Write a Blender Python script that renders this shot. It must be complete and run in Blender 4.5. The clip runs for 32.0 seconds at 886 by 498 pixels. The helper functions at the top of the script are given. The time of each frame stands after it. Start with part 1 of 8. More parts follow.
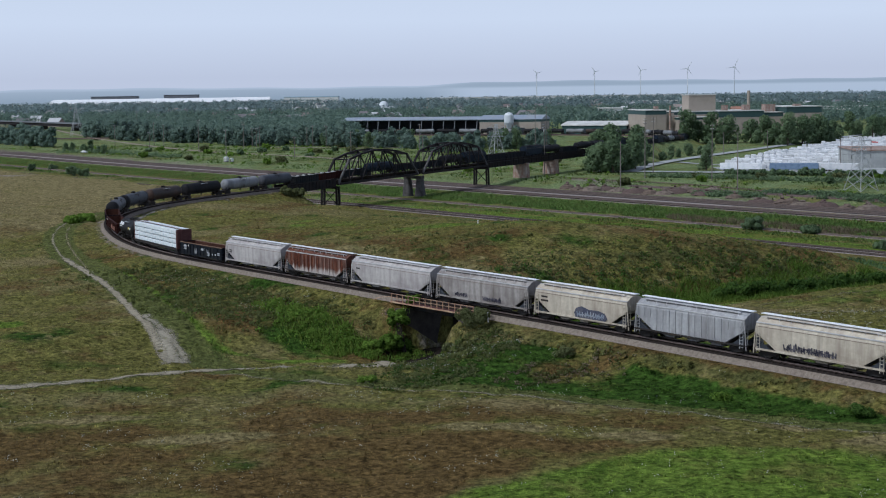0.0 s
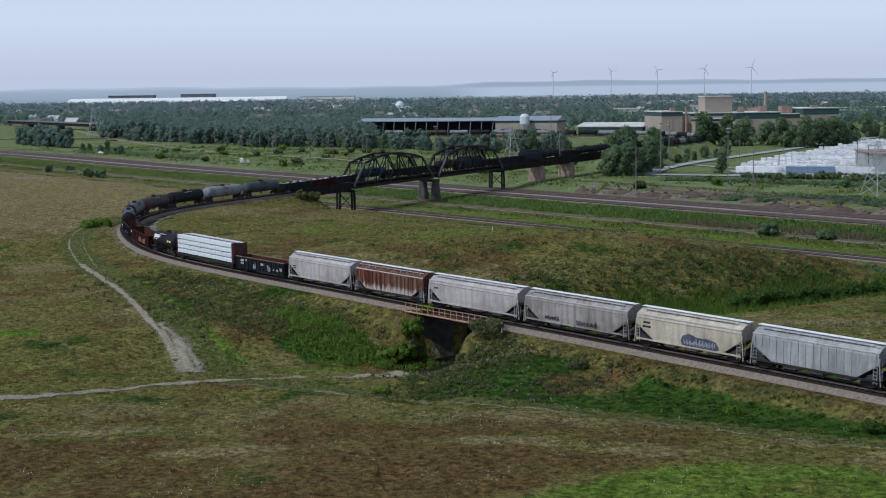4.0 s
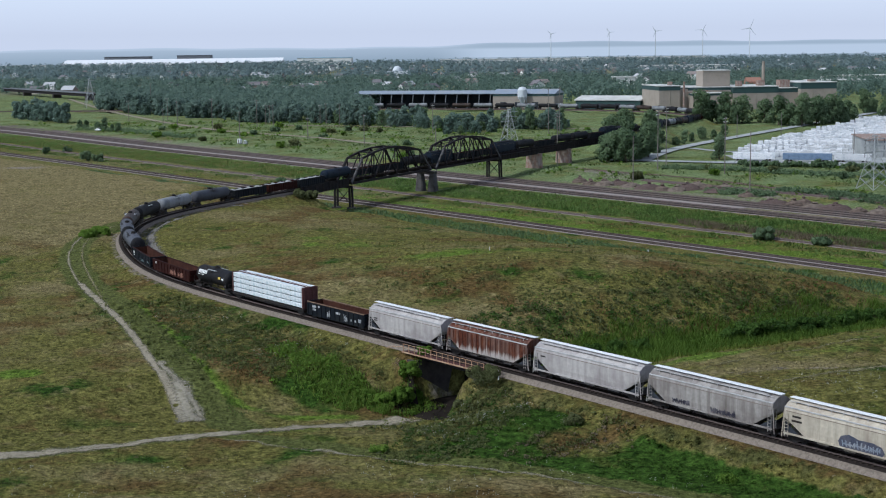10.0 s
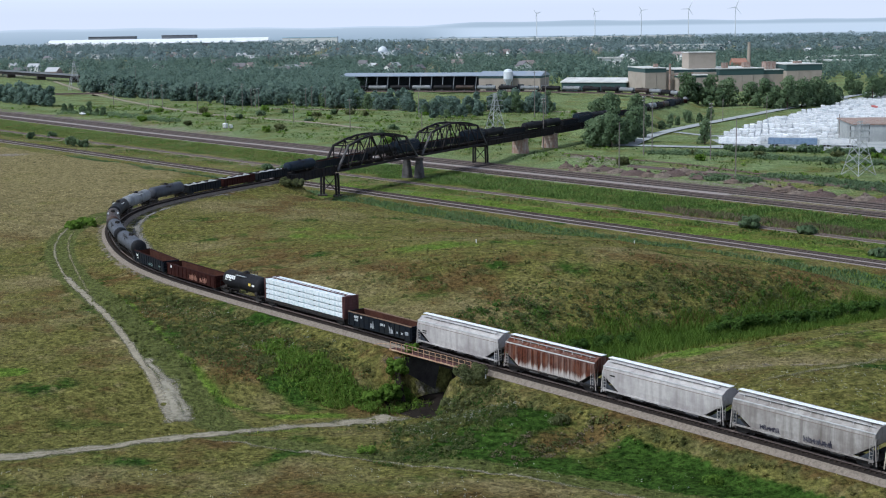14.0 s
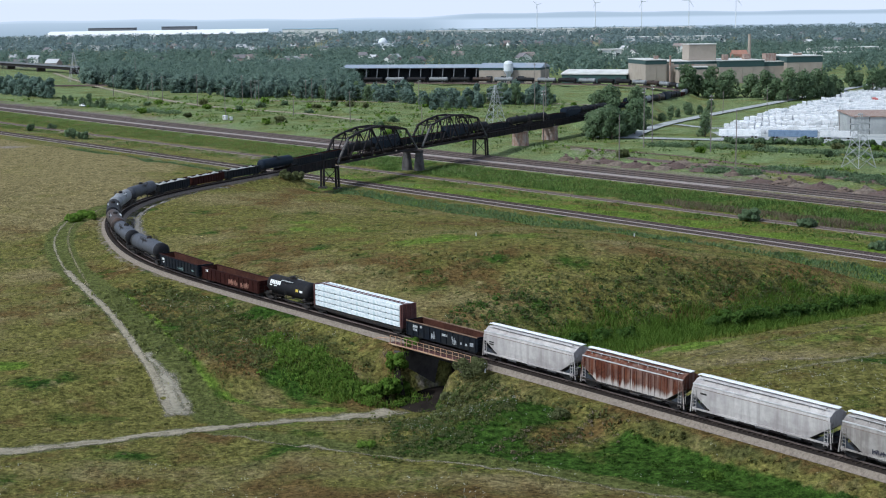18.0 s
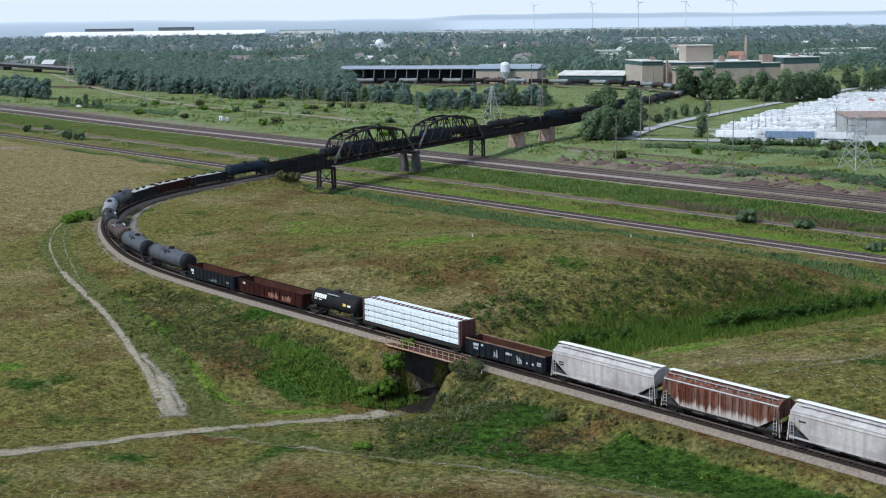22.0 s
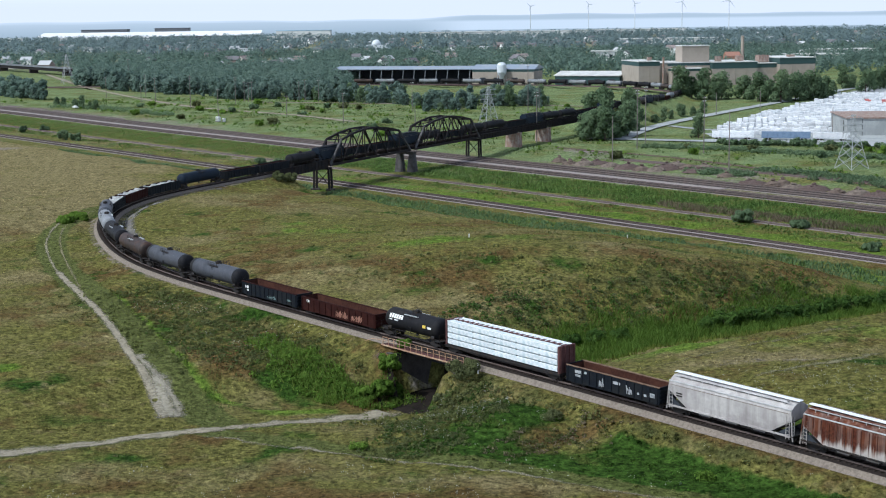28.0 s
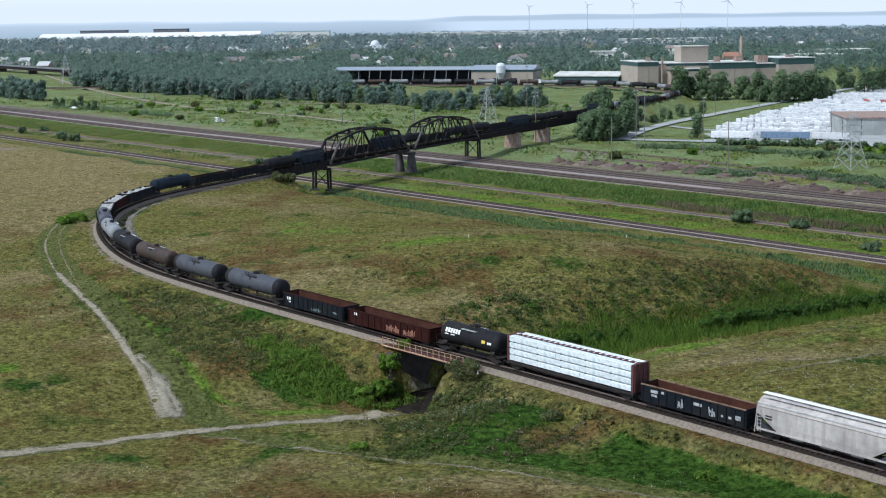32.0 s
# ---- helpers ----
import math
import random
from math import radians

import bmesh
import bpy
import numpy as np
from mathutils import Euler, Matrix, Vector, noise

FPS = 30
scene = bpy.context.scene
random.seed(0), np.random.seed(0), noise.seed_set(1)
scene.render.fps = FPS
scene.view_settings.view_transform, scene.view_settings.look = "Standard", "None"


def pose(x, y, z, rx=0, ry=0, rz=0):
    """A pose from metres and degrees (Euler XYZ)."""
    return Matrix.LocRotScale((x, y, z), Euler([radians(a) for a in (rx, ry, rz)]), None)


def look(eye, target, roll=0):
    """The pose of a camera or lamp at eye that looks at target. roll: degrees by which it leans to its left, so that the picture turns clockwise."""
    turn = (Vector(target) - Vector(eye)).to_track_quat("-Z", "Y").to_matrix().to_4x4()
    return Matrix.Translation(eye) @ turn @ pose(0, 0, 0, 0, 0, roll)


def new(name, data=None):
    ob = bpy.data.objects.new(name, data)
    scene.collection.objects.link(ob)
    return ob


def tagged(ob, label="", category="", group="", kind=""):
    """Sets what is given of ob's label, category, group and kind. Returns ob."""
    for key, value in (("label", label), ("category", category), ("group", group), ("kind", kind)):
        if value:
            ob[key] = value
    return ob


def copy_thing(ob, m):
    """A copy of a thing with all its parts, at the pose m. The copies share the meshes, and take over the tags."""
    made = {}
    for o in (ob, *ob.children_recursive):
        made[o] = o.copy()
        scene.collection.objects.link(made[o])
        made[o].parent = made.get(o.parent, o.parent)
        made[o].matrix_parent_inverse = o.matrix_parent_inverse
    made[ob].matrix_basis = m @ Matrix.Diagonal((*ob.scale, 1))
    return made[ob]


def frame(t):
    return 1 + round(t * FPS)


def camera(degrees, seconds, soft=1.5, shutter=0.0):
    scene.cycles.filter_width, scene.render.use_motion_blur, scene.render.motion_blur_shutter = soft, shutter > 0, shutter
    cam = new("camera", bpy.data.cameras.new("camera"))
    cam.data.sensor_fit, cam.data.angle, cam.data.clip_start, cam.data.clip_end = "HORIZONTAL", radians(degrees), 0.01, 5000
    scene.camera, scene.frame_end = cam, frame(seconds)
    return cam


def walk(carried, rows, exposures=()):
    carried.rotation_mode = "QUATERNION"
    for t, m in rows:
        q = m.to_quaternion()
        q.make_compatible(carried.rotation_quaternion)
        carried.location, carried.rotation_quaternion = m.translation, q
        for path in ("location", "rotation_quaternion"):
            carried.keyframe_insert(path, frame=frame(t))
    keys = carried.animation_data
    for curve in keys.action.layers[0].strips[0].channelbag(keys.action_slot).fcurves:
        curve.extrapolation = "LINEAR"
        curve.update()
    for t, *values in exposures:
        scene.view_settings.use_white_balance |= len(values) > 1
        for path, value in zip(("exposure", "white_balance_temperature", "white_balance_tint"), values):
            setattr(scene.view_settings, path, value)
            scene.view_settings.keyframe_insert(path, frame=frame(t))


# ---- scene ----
# ---- path: seconds, x, y, z, yaw, pitch, roll
PATH = [
    (0, -0.49, -0.33, 37.11, 0.290, -6.506, -0.853),
    (0.5, -0.45, -0.35, 37.11, 0.269, -6.498, -0.855),
    (1, -0.37, -0.39, 37.25, 0.255, -6.483, -0.860),
    (1.5, -0.30, -0.44, 37.51, 0.256, -6.486, -0.848),
    (2, -0.27, -0.49, 37.78, 0.242, -6.476, -0.830),
    (2.5, -0.28, -0.50, 37.97, 0.890, -6.453, -0.816),
    (3, -0.27, -0.52, 38.11, 0.956, -6.453, -0.789),
    (3.5, -0.25, -0.54, 38.15, 0.955, -6.438, -0.777),
    (5.5, -0.06, -0.61, 42.05, 0.953, -7.447, -0.779),
    (6, 0.01, -0.63, 43.06, 0.961, -7.666, -0.779),
    (6.5, 0.06, -0.64, 44.00, 0.954, -7.636, -0.767),
    (7, 0.08, -0.65, 44.97, 0.942, -7.606, -0.763),
    (7.5, 0.05, -0.63, 45.92, 0.925, -7.590, -0.747),
    (8, 0.05, -0.62, 46.83, 0.913, -7.567, -0.745),
    (8.5, 0.04, -0.63, 47.82, 0.903, -7.565, -0.738),
    (9, -0.02, -0.64, 48.83, 0.888, -7.549, -0.750),
    (9.5, -0.04, -0.63, 49.79, 0.877, -7.637, -0.749),
    (10, -0.06, -0.62, 50.71, 0.865, -8.261, -0.749),
    (10.5, -0.10, -0.59, 51.72, 0.852, -8.852, -0.757),
    (11, -0.10, -0.57, 52.69, 0.844, -8.877, -0.753),
    (11.5, -0.13, -0.55, 53.34, 0.837, -8.878, -0.780),
    (12, -0.17, -0.56, 53.36, 0.830, -8.869, -0.804),
    (12.5, -0.17, -0.56, 53.35, 0.837, -9.050, -0.819),
    (13, -0.17, -0.55, 53.39, 0.797, -9.118, -0.817),
    (13.5, -0.12, -0.55, 53.35, 0.309, -9.121, -0.837),
    (14, -0.11, -0.54, 53.38, 0.301, -9.133, -0.823),
    (14.5, -0.09, -0.51, 53.36, 0.299, -9.128, -0.818),
    (16.5, -0.05, -0.45, 53.59, 0.303, -9.150, -0.793),
    (17, -0.03, -0.44, 53.68, 0.309, -9.153, -0.802),
    (17.5, -0.04, -0.43, 53.69, 0.317, -9.453, -0.812),
    (18, -0.03, -0.43, 53.72, 0.314, -9.484, -0.815),
    (18.5, -0.04, -0.43, 53.72, 0.315, -9.482, -0.817),
    (19, -0.02, -0.38, 53.73, 0.317, -9.483, -0.816),
    (19.5, -0.01, -0.32, 53.70, 0.312, -9.478, -0.806),
    (20, 0.03, -0.25, 53.68, 0.306, -9.471, -0.783),
    (20.5, 0.03, -0.17, 53.68, 0.287, -9.472, -0.782),
    (21, 0.01, -0.10, 53.72, 0.189, -9.459, -0.779),
    (21.5, 0.04, -0.08, 53.64, 0.182, -9.441, -0.780),
    (22, 0.04, -0.06, 53.64, 0.182, -9.441, -0.780),
    (22.5, -0.01, -0.04, 53.63, 0.162, -9.439, -0.780),
    (23, -0.02, -0.03, 53.60, 0.152, -9.433, -0.784),
    (23.5, 0.04, -0.06, 53.50, 0.148, -9.426, -0.791),
    (24, 0.03, -0.05, 53.54, 0.146, -9.439, -0.796),
    (24.5, -0.03, -0.03, 53.50, 0.126, -9.431, -0.814),
    (25, -0.03, 0.02, 53.44, 0.115, -9.420, -0.823),
    (25.5, -0.04, 0.03, 53.43, 0.111, -9.419, -0.825),
    (27.5, 0.05, 0.05, 53.51, 0.069, -9.418, -0.795),
    (28, 0.08, 0.02, 53.56, 0.043, -9.417, -0.804),
    (28.5, 0.09, 0.02, 53.57, 0.039, -9.414, -0.803),
    (29, 0.07, 0.02, 53.59, 0.035, -9.415, -0.808),
    (29.5, 0.06, 0.03, 53.60, 0.031, -9.412, -0.819),
    (30, 0.03, 0.05, 53.59, 0.025, -9.412, -0.819),
    (30.5, 0.00, 0.06, 53.56, 0.014, -9.404, -0.842),
    (31, -0.02, 0.05, 53.55, 0.012, -9.408, -0.834),
    (31.5, -0.03, 0.03, 53.52, 0.002, -9.402, -0.839),
    (32, 0.00, 0.00, 53.50, -0.000, -9.394, -0.849),
]
cam = camera(35.489, 32.0, soft=1.1)
# ---- end path


def cam_pose(x, y, z, yaw, pitch, roll):
    """A level-headed pose: yaw to the left of +y, pitch up, roll as in look()."""
    yaw, pitch = radians(yaw), radians(pitch)
    ahead = Vector((-math.sin(yaw) * math.cos(pitch), math.cos(yaw) * math.cos(pitch), math.sin(pitch)))
    return look((x, y, z), Vector((x, y, z)) + ahead * 100, roll)


walk(cam, [(r[0], cam_pose(*r[1:])) for r in PATH], [(0, -0.74, 5430, 6.5), (3, -0.74, 5430, 6.5), (6, -0.66, 5430, 6), (9.5, -0.56, 5430, 5.5), (13, -0.28, 5450, 4.5), (17, -0.24, 5465, 4), (19, -0.14, 5480, 3.5), (32, -0.12, 5480, 3.5)])

# ---- light ----
SUN_AZ, SUN_EL = 118.0, 50.0  # degrees: azimuth to the left of +y, height
world = bpy.data.worlds.new("sky")
scene.world = world
world.use_nodes = True
wn = world.node_tree
sky = wn.nodes.new("ShaderNodeTexSky")
sky.sky_type, sky.sun_disc = "NISHITA", False
sky.sun_elevation, sky.sun_rotation = radians(SUN_EL), radians(360 - SUN_AZ)
sky.air_density, sky.dust_density, sky.ozone_density, sky.altitude = 1.0, 4.0, 1.0, 180
pale = wn.nodes.new("ShaderNodeMix")
pale.data_type = "RGBA"
up = wn.nodes.new("ShaderNodeTexCoord")
up_xyz = wn.nodes.new("ShaderNodeSeparateXYZ")
haze = wn.nodes.new("ShaderNodeMapRange")   # the haze thins out towards the zenith
haze.inputs["From Min"].default_value, haze.inputs["From Max"].default_value = 0.0, 0.55
haze.inputs["To Min"].default_value, haze.inputs["To Max"].default_value = 0.88, 0.12
wn.links.new(up.outputs["Generated"], up_xyz.inputs[0])
wn.links.new(up_xyz.outputs["Z"], haze.inputs["Value"])
wn.links.new(haze.outputs[0], pale.inputs[0])
low_sky = wn.nodes.new("ShaderNodeMix")   # dimmer, smoky air on the horizon
low_sky.data_type = "RGBA"
smoky = wn.nodes.new("ShaderNodeMapRange")
smoky.inputs["From Min"].default_value, smoky.inputs["From Max"].default_value = 0.012, 0.05
wn.links.new(up_xyz.outputs["Z"], smoky.inputs["Value"])
wn.links.new(smoky.outputs[0], low_sky.inputs[0])
low_sky.inputs[6].default_value, low_sky.inputs[7].default_value = (10.15, 9.95, 10.85, 1), (12.6, 12.6, 13.5, 1)
wn.links.new(low_sky.outputs[2], pale.inputs[7])
wn.links.new(sky.outputs[0], pale.inputs[6])
wn.links.new(pale.outputs[2], wn.nodes["Background"].inputs[0])
wn.nodes["Background"].inputs[1].default_value = 0.107
sun = new("sun", bpy.data.lights.new("sun", "SUN"))
sun.data.energy, sun.data.angle, sun.data.color = 3.7, radians(1.2), (1.0, 0.94, 0.83)
_sx, _sy = -math.sin(radians(SUN_AZ)) * math.cos(radians(SUN_EL)), math.cos(radians(SUN_AZ)) * math.cos(radians(SUN_EL))
sun.matrix_world = look((0, 0, 200), Vector((0, 0, 200)) - Vector((_sx, _sy, math.sin(radians(SUN_EL)))))


# ---- materials ----
def material(name, color, rough=0.8, metal=0.0, spread=0.25, scale=1.0, bump=0.0, second=None, streak=0.0, dirt=None, dirt_amount=0.5, per_object=0.0, spec=0.3, coord="Object"):
    """A surface with grain at two scales. second: the colour of large stains; dirt: colour of streaks that run down."""
    m = bpy.data.materials.new(name)
    m.use_nodes = True
    n, l = m.node_tree.nodes, m.node_tree.links
    b = n["Principled BSDF"]
    b.inputs["Roughness"].default_value, b.inputs["Metallic"].default_value = rough, metal
    b.inputs["Specular IOR Level"].default_value = spec
    tc = n.new("ShaderNodeTexCoord")

    def noise_tex(s, detail=4, stretch=None):
        t = n.new("ShaderNodeTexNoise")
        t.inputs["Scale"].default_value, t.inputs["Detail"].default_value, t.inputs["Roughness"].default_value = s, detail, 0.6
        if stretch:
            mp = n.new("ShaderNodeMapping")
            mp.inputs["Scale"].default_value = stretch
            l.new(tc.outputs[coord], mp.inputs[0])
            l.new(mp.outputs[0], t.inputs["Vector"])
        else:
            l.new(tc.outputs[coord], t.inputs["Vector"])
        return t

    def mix(f, a, c, kind="MIX"):
        x = n.new("ShaderNodeMix")
        x.data_type, x.blend_type = "RGBA", kind
        for sock, v in ((x.inputs[0], f), (x.inputs[6], a), (x.inputs[7], c)):
            if isinstance(v, (int, float)):
                sock.default_value = v
            elif isinstance(v, tuple):
                sock.default_value = (*v[:3], 1)
            else:
                l.new(v, sock)
        return x.outputs[2]

    def ramp(src, lo, hi):
        r = n.new("ShaderNodeMapRange")
        r.inputs["From Min"].default_value, r.inputs["From Max"].default_value = lo, hi
        l.new(src, r.inputs["Value"])
        return r.outputs[0]

    fine, broad = noise_tex(6.0 / scale, 5), noise_tex(0.7 / scale, 4)
    dark = tuple(v * (1 - spread) for v in color)
    light = tuple(min(1, v * (1 + spread)) for v in color)
    col = mix(ramp(fine.outputs[0], 0.3, 0.7), dark, light)
    if second:
        col = mix(ramp(broad.outputs[0], 0.45, 0.62), col, second)
    if dirt:
        st = noise_tex(2.2 / scale, 5, (1.0, 1.0, streak or 0.12))
        f = ramp(st.outputs[0], 0.42, 0.75)
        mul = n.new("ShaderNodeMath")
        mul.operation = "MULTIPLY"
        mul.inputs[1].default_value = dirt_amount
        l.new(f, mul.inputs[0])
        col = mix(mul.outputs[0], col, dirt)
    if per_object:
        info = n.new("ShaderNodeObjectInfo")
        hsv = n.new("ShaderNodeHueSaturation")
        l.new(ramp2(n, l, info.outputs["Random"], 1 - per_object, 1 + per_object), hsv.inputs["Value"])
        l.new(col, hsv.inputs["Color"])
        col = hsv.outputs[0]
    l.new(col, b.inputs["Base Color"])
    if bump:
        bp = n.new("ShaderNodeBump")
        bp.inputs["Strength"].default_value, bp.inputs["Distance"].default_value = bump, 0.05 * scale
        l.new(fine.outputs[0], bp.inputs["Height"])
        l.new(bp.outputs[0], b.inputs["Normal"])
    return m


def ramp2(n, l, src, lo, hi):
    r = n.new("ShaderNodeMapRange")
    r.inputs["To Min"].default_value, r.inputs["To Max"].default_value = lo, hi
    l.new(src, r.inputs["Value"])
    return r.outputs[0]


def see_through(m, col, share=0.5):
    """Thin leaves and blades let light through."""
    n, l = m.node_tree.nodes, m.node_tree.links
    t = n.new("ShaderNodeBsdfTranslucent")
    l.new(col, t.inputs["Color"])
    x = n.new("ShaderNodeMixShader")
    x.inputs[0].default_value = share
    l.new(n["Principled BSDF"].outputs[0], x.inputs[1])
    l.new(t.outputs[0], x.inputs[2])
    l.new(x.outputs[0], n["Material Output"].inputs[0])


def leaf_material(name, a, b2, far=1.0):
    """Foliage: each clump has its own tint between two greens."""
    m = bpy.data.materials.new(name)
    m.use_nodes = True
    n, l = m.node_tree.nodes, m.node_tree.links
    b = n["Principled BSDF"]
    b.inputs["Roughness"].default_value, b.inputs["Specular IOR Level"].default_value = 0.75, 0.15
    g = n.new("ShaderNodeNewGeometry")
    info = n.new("ShaderNodeObjectInfo")
    add = n.new("ShaderNodeMath")
    add.operation = "ADD"
    half = n.new("ShaderNodeMath")
    half.operation = "MULTIPLY"
    half.inputs[1].default_value = 0.5
    l.new(g.outputs["Random Per Island"], add.inputs[0])
    l.new(info.outputs["Random"], add.inputs[1])
    l.new(add.outputs[0], half.inputs[0])
    x = n.new("ShaderNodeMix")
    x.data_type = "RGBA"
    x.inputs[6].default_value, x.inputs[7].default_value = (*a, 1), (*b2, 1)
    l.new(half.outputs[0], x.inputs[0])
    l.new(x.outputs[2], b.inputs["Base Color"])
    see_through(m, x.outputs[2])
    return m


STEEL_DARK = material("dark_steel", (0.018, 0.017, 0.018), 0.75, 0.0, 0.4, 0.5, second=(0.035, 0.025, 0.02))
BRIDGE = material("bridge_steel", (0.013, 0.013, 0.017), 0.7, 0.0, 0.35, 1.0, second=(0.026, 0.020, 0.020), dirt=(0.05, 0.03, 0.022), dirt_amount=0.3, spec=0.12)
# paler steel: sunlight on the near end posts is put into the colour
BRIDGE_SUNLIT = material("sunlit_bridge_steel", (0.095, 0.090, 0.095), 0.75, 0.0, 0.3, 1.0, second=(0.04, 0.032, 0.03))
RAIL_STEEL = material("rail_steel", (0.100, 0.075, 0.066), 0.65, 0.0, 0.25, 0.5, second=(0.13, 0.10, 0.09))
TIE = material("tie_wood", (0.045, 0.035, 0.030), 0.95, 0.0, 0.3, 0.4, per_object=0.2, spec=0.05)
BALLAST = material("ballast", (0.215, 0.180, 0.150), 0.95, 0.0, 0.4, 0.25, 0.8, second=(0.15, 0.124, 0.104), spec=0.03)
BALLAST_OLD = material("old_ballast", (0.125, 0.092, 0.084), 0.95, 0.0, 0.35, 0.4, 0.6, second=(0.085, 0.062, 0.057), spec=0.03)
CONCRETE = material("concrete", (0.34, 0.29, 0.26), 0.9, 0.0, 0.15, 1.0, 0.2, second=(0.26, 0.18, 0.145), dirt=(0.20, 0.075, 0.04), dirt_amount=0.9)
# stained concrete, its tone lowered further to imitate shade inside the underpass
CONCRETE_DARK = material("stained_concrete", (0.065, 0.056, 0.052), 0.95, 0.0, 0.3, 1.0, 0.3, second=(0.04, 0.035, 0.035))
RUSTY_RAIL = material("rusty_handrail", (0.34, 0.20, 0.13), 0.85, 0.0, 0.25, 0.5, second=(0.45, 0.33, 0.22))
BALLAST_PALE = material("pale_ballast", (0.265, 0.230, 0.220), 0.95, 0.0, 0.35, 0.4, 0.6, second=(0.20, 0.17, 0.16), spec=0.03)
EARTH_RED = material("red_earth", (0.16, 0.122, 0.102), 0.95, 0.0, 0.25, 0.8, 0.5, second=(0.11, 0.085, 0.072), spec=0.03)
RUBBLE = material("grey_brown_rubble", (0.185, 0.150, 0.128), 0.95, 0.0, 0.35, 0.8, 0.5, second=(0.12, 0.095, 0.08), spec=0.03)
HOPPER_WHITE = material("aged_white_paint", (0.47, 0.44, 0.43), 0.6, 0.0, 0.08, 2.0, second=(0.35, 0.32, 0.32), dirt=(0.19, 0.165, 0.16), dirt_amount=0.65, streak=0.06, spec=0.15)
HOPPER_GREY = material("weathered_grey_paint", (0.35, 0.325, 0.31), 0.6, 0.0, 0.12, 2.0, second=(0.24, 0.215, 0.205), dirt=(0.10, 0.08, 0.072), dirt_amount=0.9, streak=0.06, spec=0.15)
HOPPER_CREAM = material("faded_cream_paint", (0.53, 0.475, 0.39), 0.6, 0.0, 0.10, 2.0, second=(0.42, 0.365, 0.30), dirt=(0.20, 0.155, 0.125), dirt_amount=0.75, streak=0.08, spec=0.15)
HOPPER_BLUE_GREY = material("pale_blue_grey_paint", (0.37, 0.37, 0.385), 0.6, 0.0, 0.10, 2.0, second=(0.28, 0.28, 0.295), dirt=(0.14, 0.125, 0.125), dirt_amount=0.8, streak=0.08, spec=0.15)
HOPPER_RUST = material("rusted_paint", (0.066, 0.020, 0.012), 0.85, 0.0, 0.5, 1.0, second=(0.115, 0.038, 0.019), dirt=(0.27, 0.20, 0.175), dirt_amount=0.7, streak=0.05, spec=0.1)
ROOF_GREY = material("roof_paint", (0.50, 0.49, 0.50), 0.55, 0.0, 0.15, 1.0, second=(0.36, 0.345, 0.345))
GALV = material("galvanised_walkway", (0.85, 0.85, 0.86), 0.45, 0.15, 0.06, 0.6)
GON_NAVY = material("dark_navy_paint", (0.0085, 0.011, 0.0165), 0.6, 0.0, 0.35, 1.5, second=(0.016, 0.017, 0.019), spec=0.1)
GON_RUST = material("oxide_red_paint", (0.022, 0.0062, 0.0056), 0.75, 0.0, 0.4, 1.0, second=(0.034, 0.010, 0.008), dirt=(0.052, 0.017, 0.011), dirt_amount=0.4, spec=0.1)
GON_IN = material("rusty_inside", (0.052, 0.022, 0.016), 0.9, 0.0, 0.35, 1.5, second=(0.075, 0.032, 0.022), spec=0.1)
TANK_BLACK = material("black_tank_paint", (0.013, 0.013, 0.016), 0.62, 0.0, 0.25, 2.0, second=(0.022, 0.020, 0.020), spec=0.12)
TANK_GREY = material("slate_grey_tank_paint", (0.060, 0.064, 0.080), 0.55, 0.0, 0.15, 2.0, second=(0.045, 0.047, 0.057), dirt=(0.11, 0.107, 0.115), dirt_amount=0.4, spec=0.2)
TANK_PALE = material("pale_grey_tank_paint", (0.235, 0.243, 0.262), 0.55, 0.0, 0.1, 2.0, second=(0.17, 0.175, 0.19), dirt=(0.09, 0.085, 0.08), dirt_amount=0.5, spec=0.2)
TANK_RUST = material("rust_brown_tank_paint", (0.034, 0.024, 0.021), 0.6, 0.0, 0.3, 1.5, second=(0.058, 0.032, 0.023))
TANK_BLUE = material("dark_blue_tank_paint", (0.013, 0.020, 0.034), 0.62, 0.0, 0.2, 2.0, second=(0.018, 0.026, 0.038), spec=0.12)
DARK_ROOF = material("sooty_roof_paint", (0.03, 0.03, 0.034), 0.7, 0.0, 0.3, 2.0, second=(0.06, 0.055, 0.05))
LUMBER_WRAP = material("white_lumber_wrap", (0.70, 0.73, 0.76), 0.5, 0.0, 0.16, 0.35, 0.4, second=(0.50, 0.58, 0.62), per_object=0.06)
WRAP_TOP = material("white_wrap_top", (0.88, 0.88, 0.88), 0.5, 0.0, 0.04, 0.8, 0.1)
BEAM_BROWN = material("oxide_brown_steel", (0.10, 0.042, 0.04), 0.75, 0.0, 0.25, 1.0, second=(0.07, 0.03, 0.03))
MARK_WHITE = material("white_marking", (0.72, 0.72, 0.72), 0.6, 0.0, 0.15, 0.6)
MARK_BLUE = material("blue_spray_paint", (0.22, 0.25, 0.31), 0.6, 0.0, 0.3, 0.5, second=(0.32, 0.33, 0.36))
MARK_NAVY = material("navy_spray_paint", (0.055, 0.060, 0.095), 0.6, 0.0, 0.3, 0.8, second=(0.10, 0.10, 0.13))
MARK_DARK = material("dark_spray_paint", (0.035, 0.033, 0.05), 0.6, 0.0, 0.3, 0.5, second=(0.13, 0.12, 0.14))
MARK_YELLOW = material("yellow_marking", (0.65, 0.48, 0.08), 0.6, 0.0, 0.1, 0.5)
LOAD = material("pale_scrap_load", (0.42, 0.42, 0.42), 0.7, 0.3, 0.35, 0.7, 0.5, second=(0.30, 0.29, 0.28))
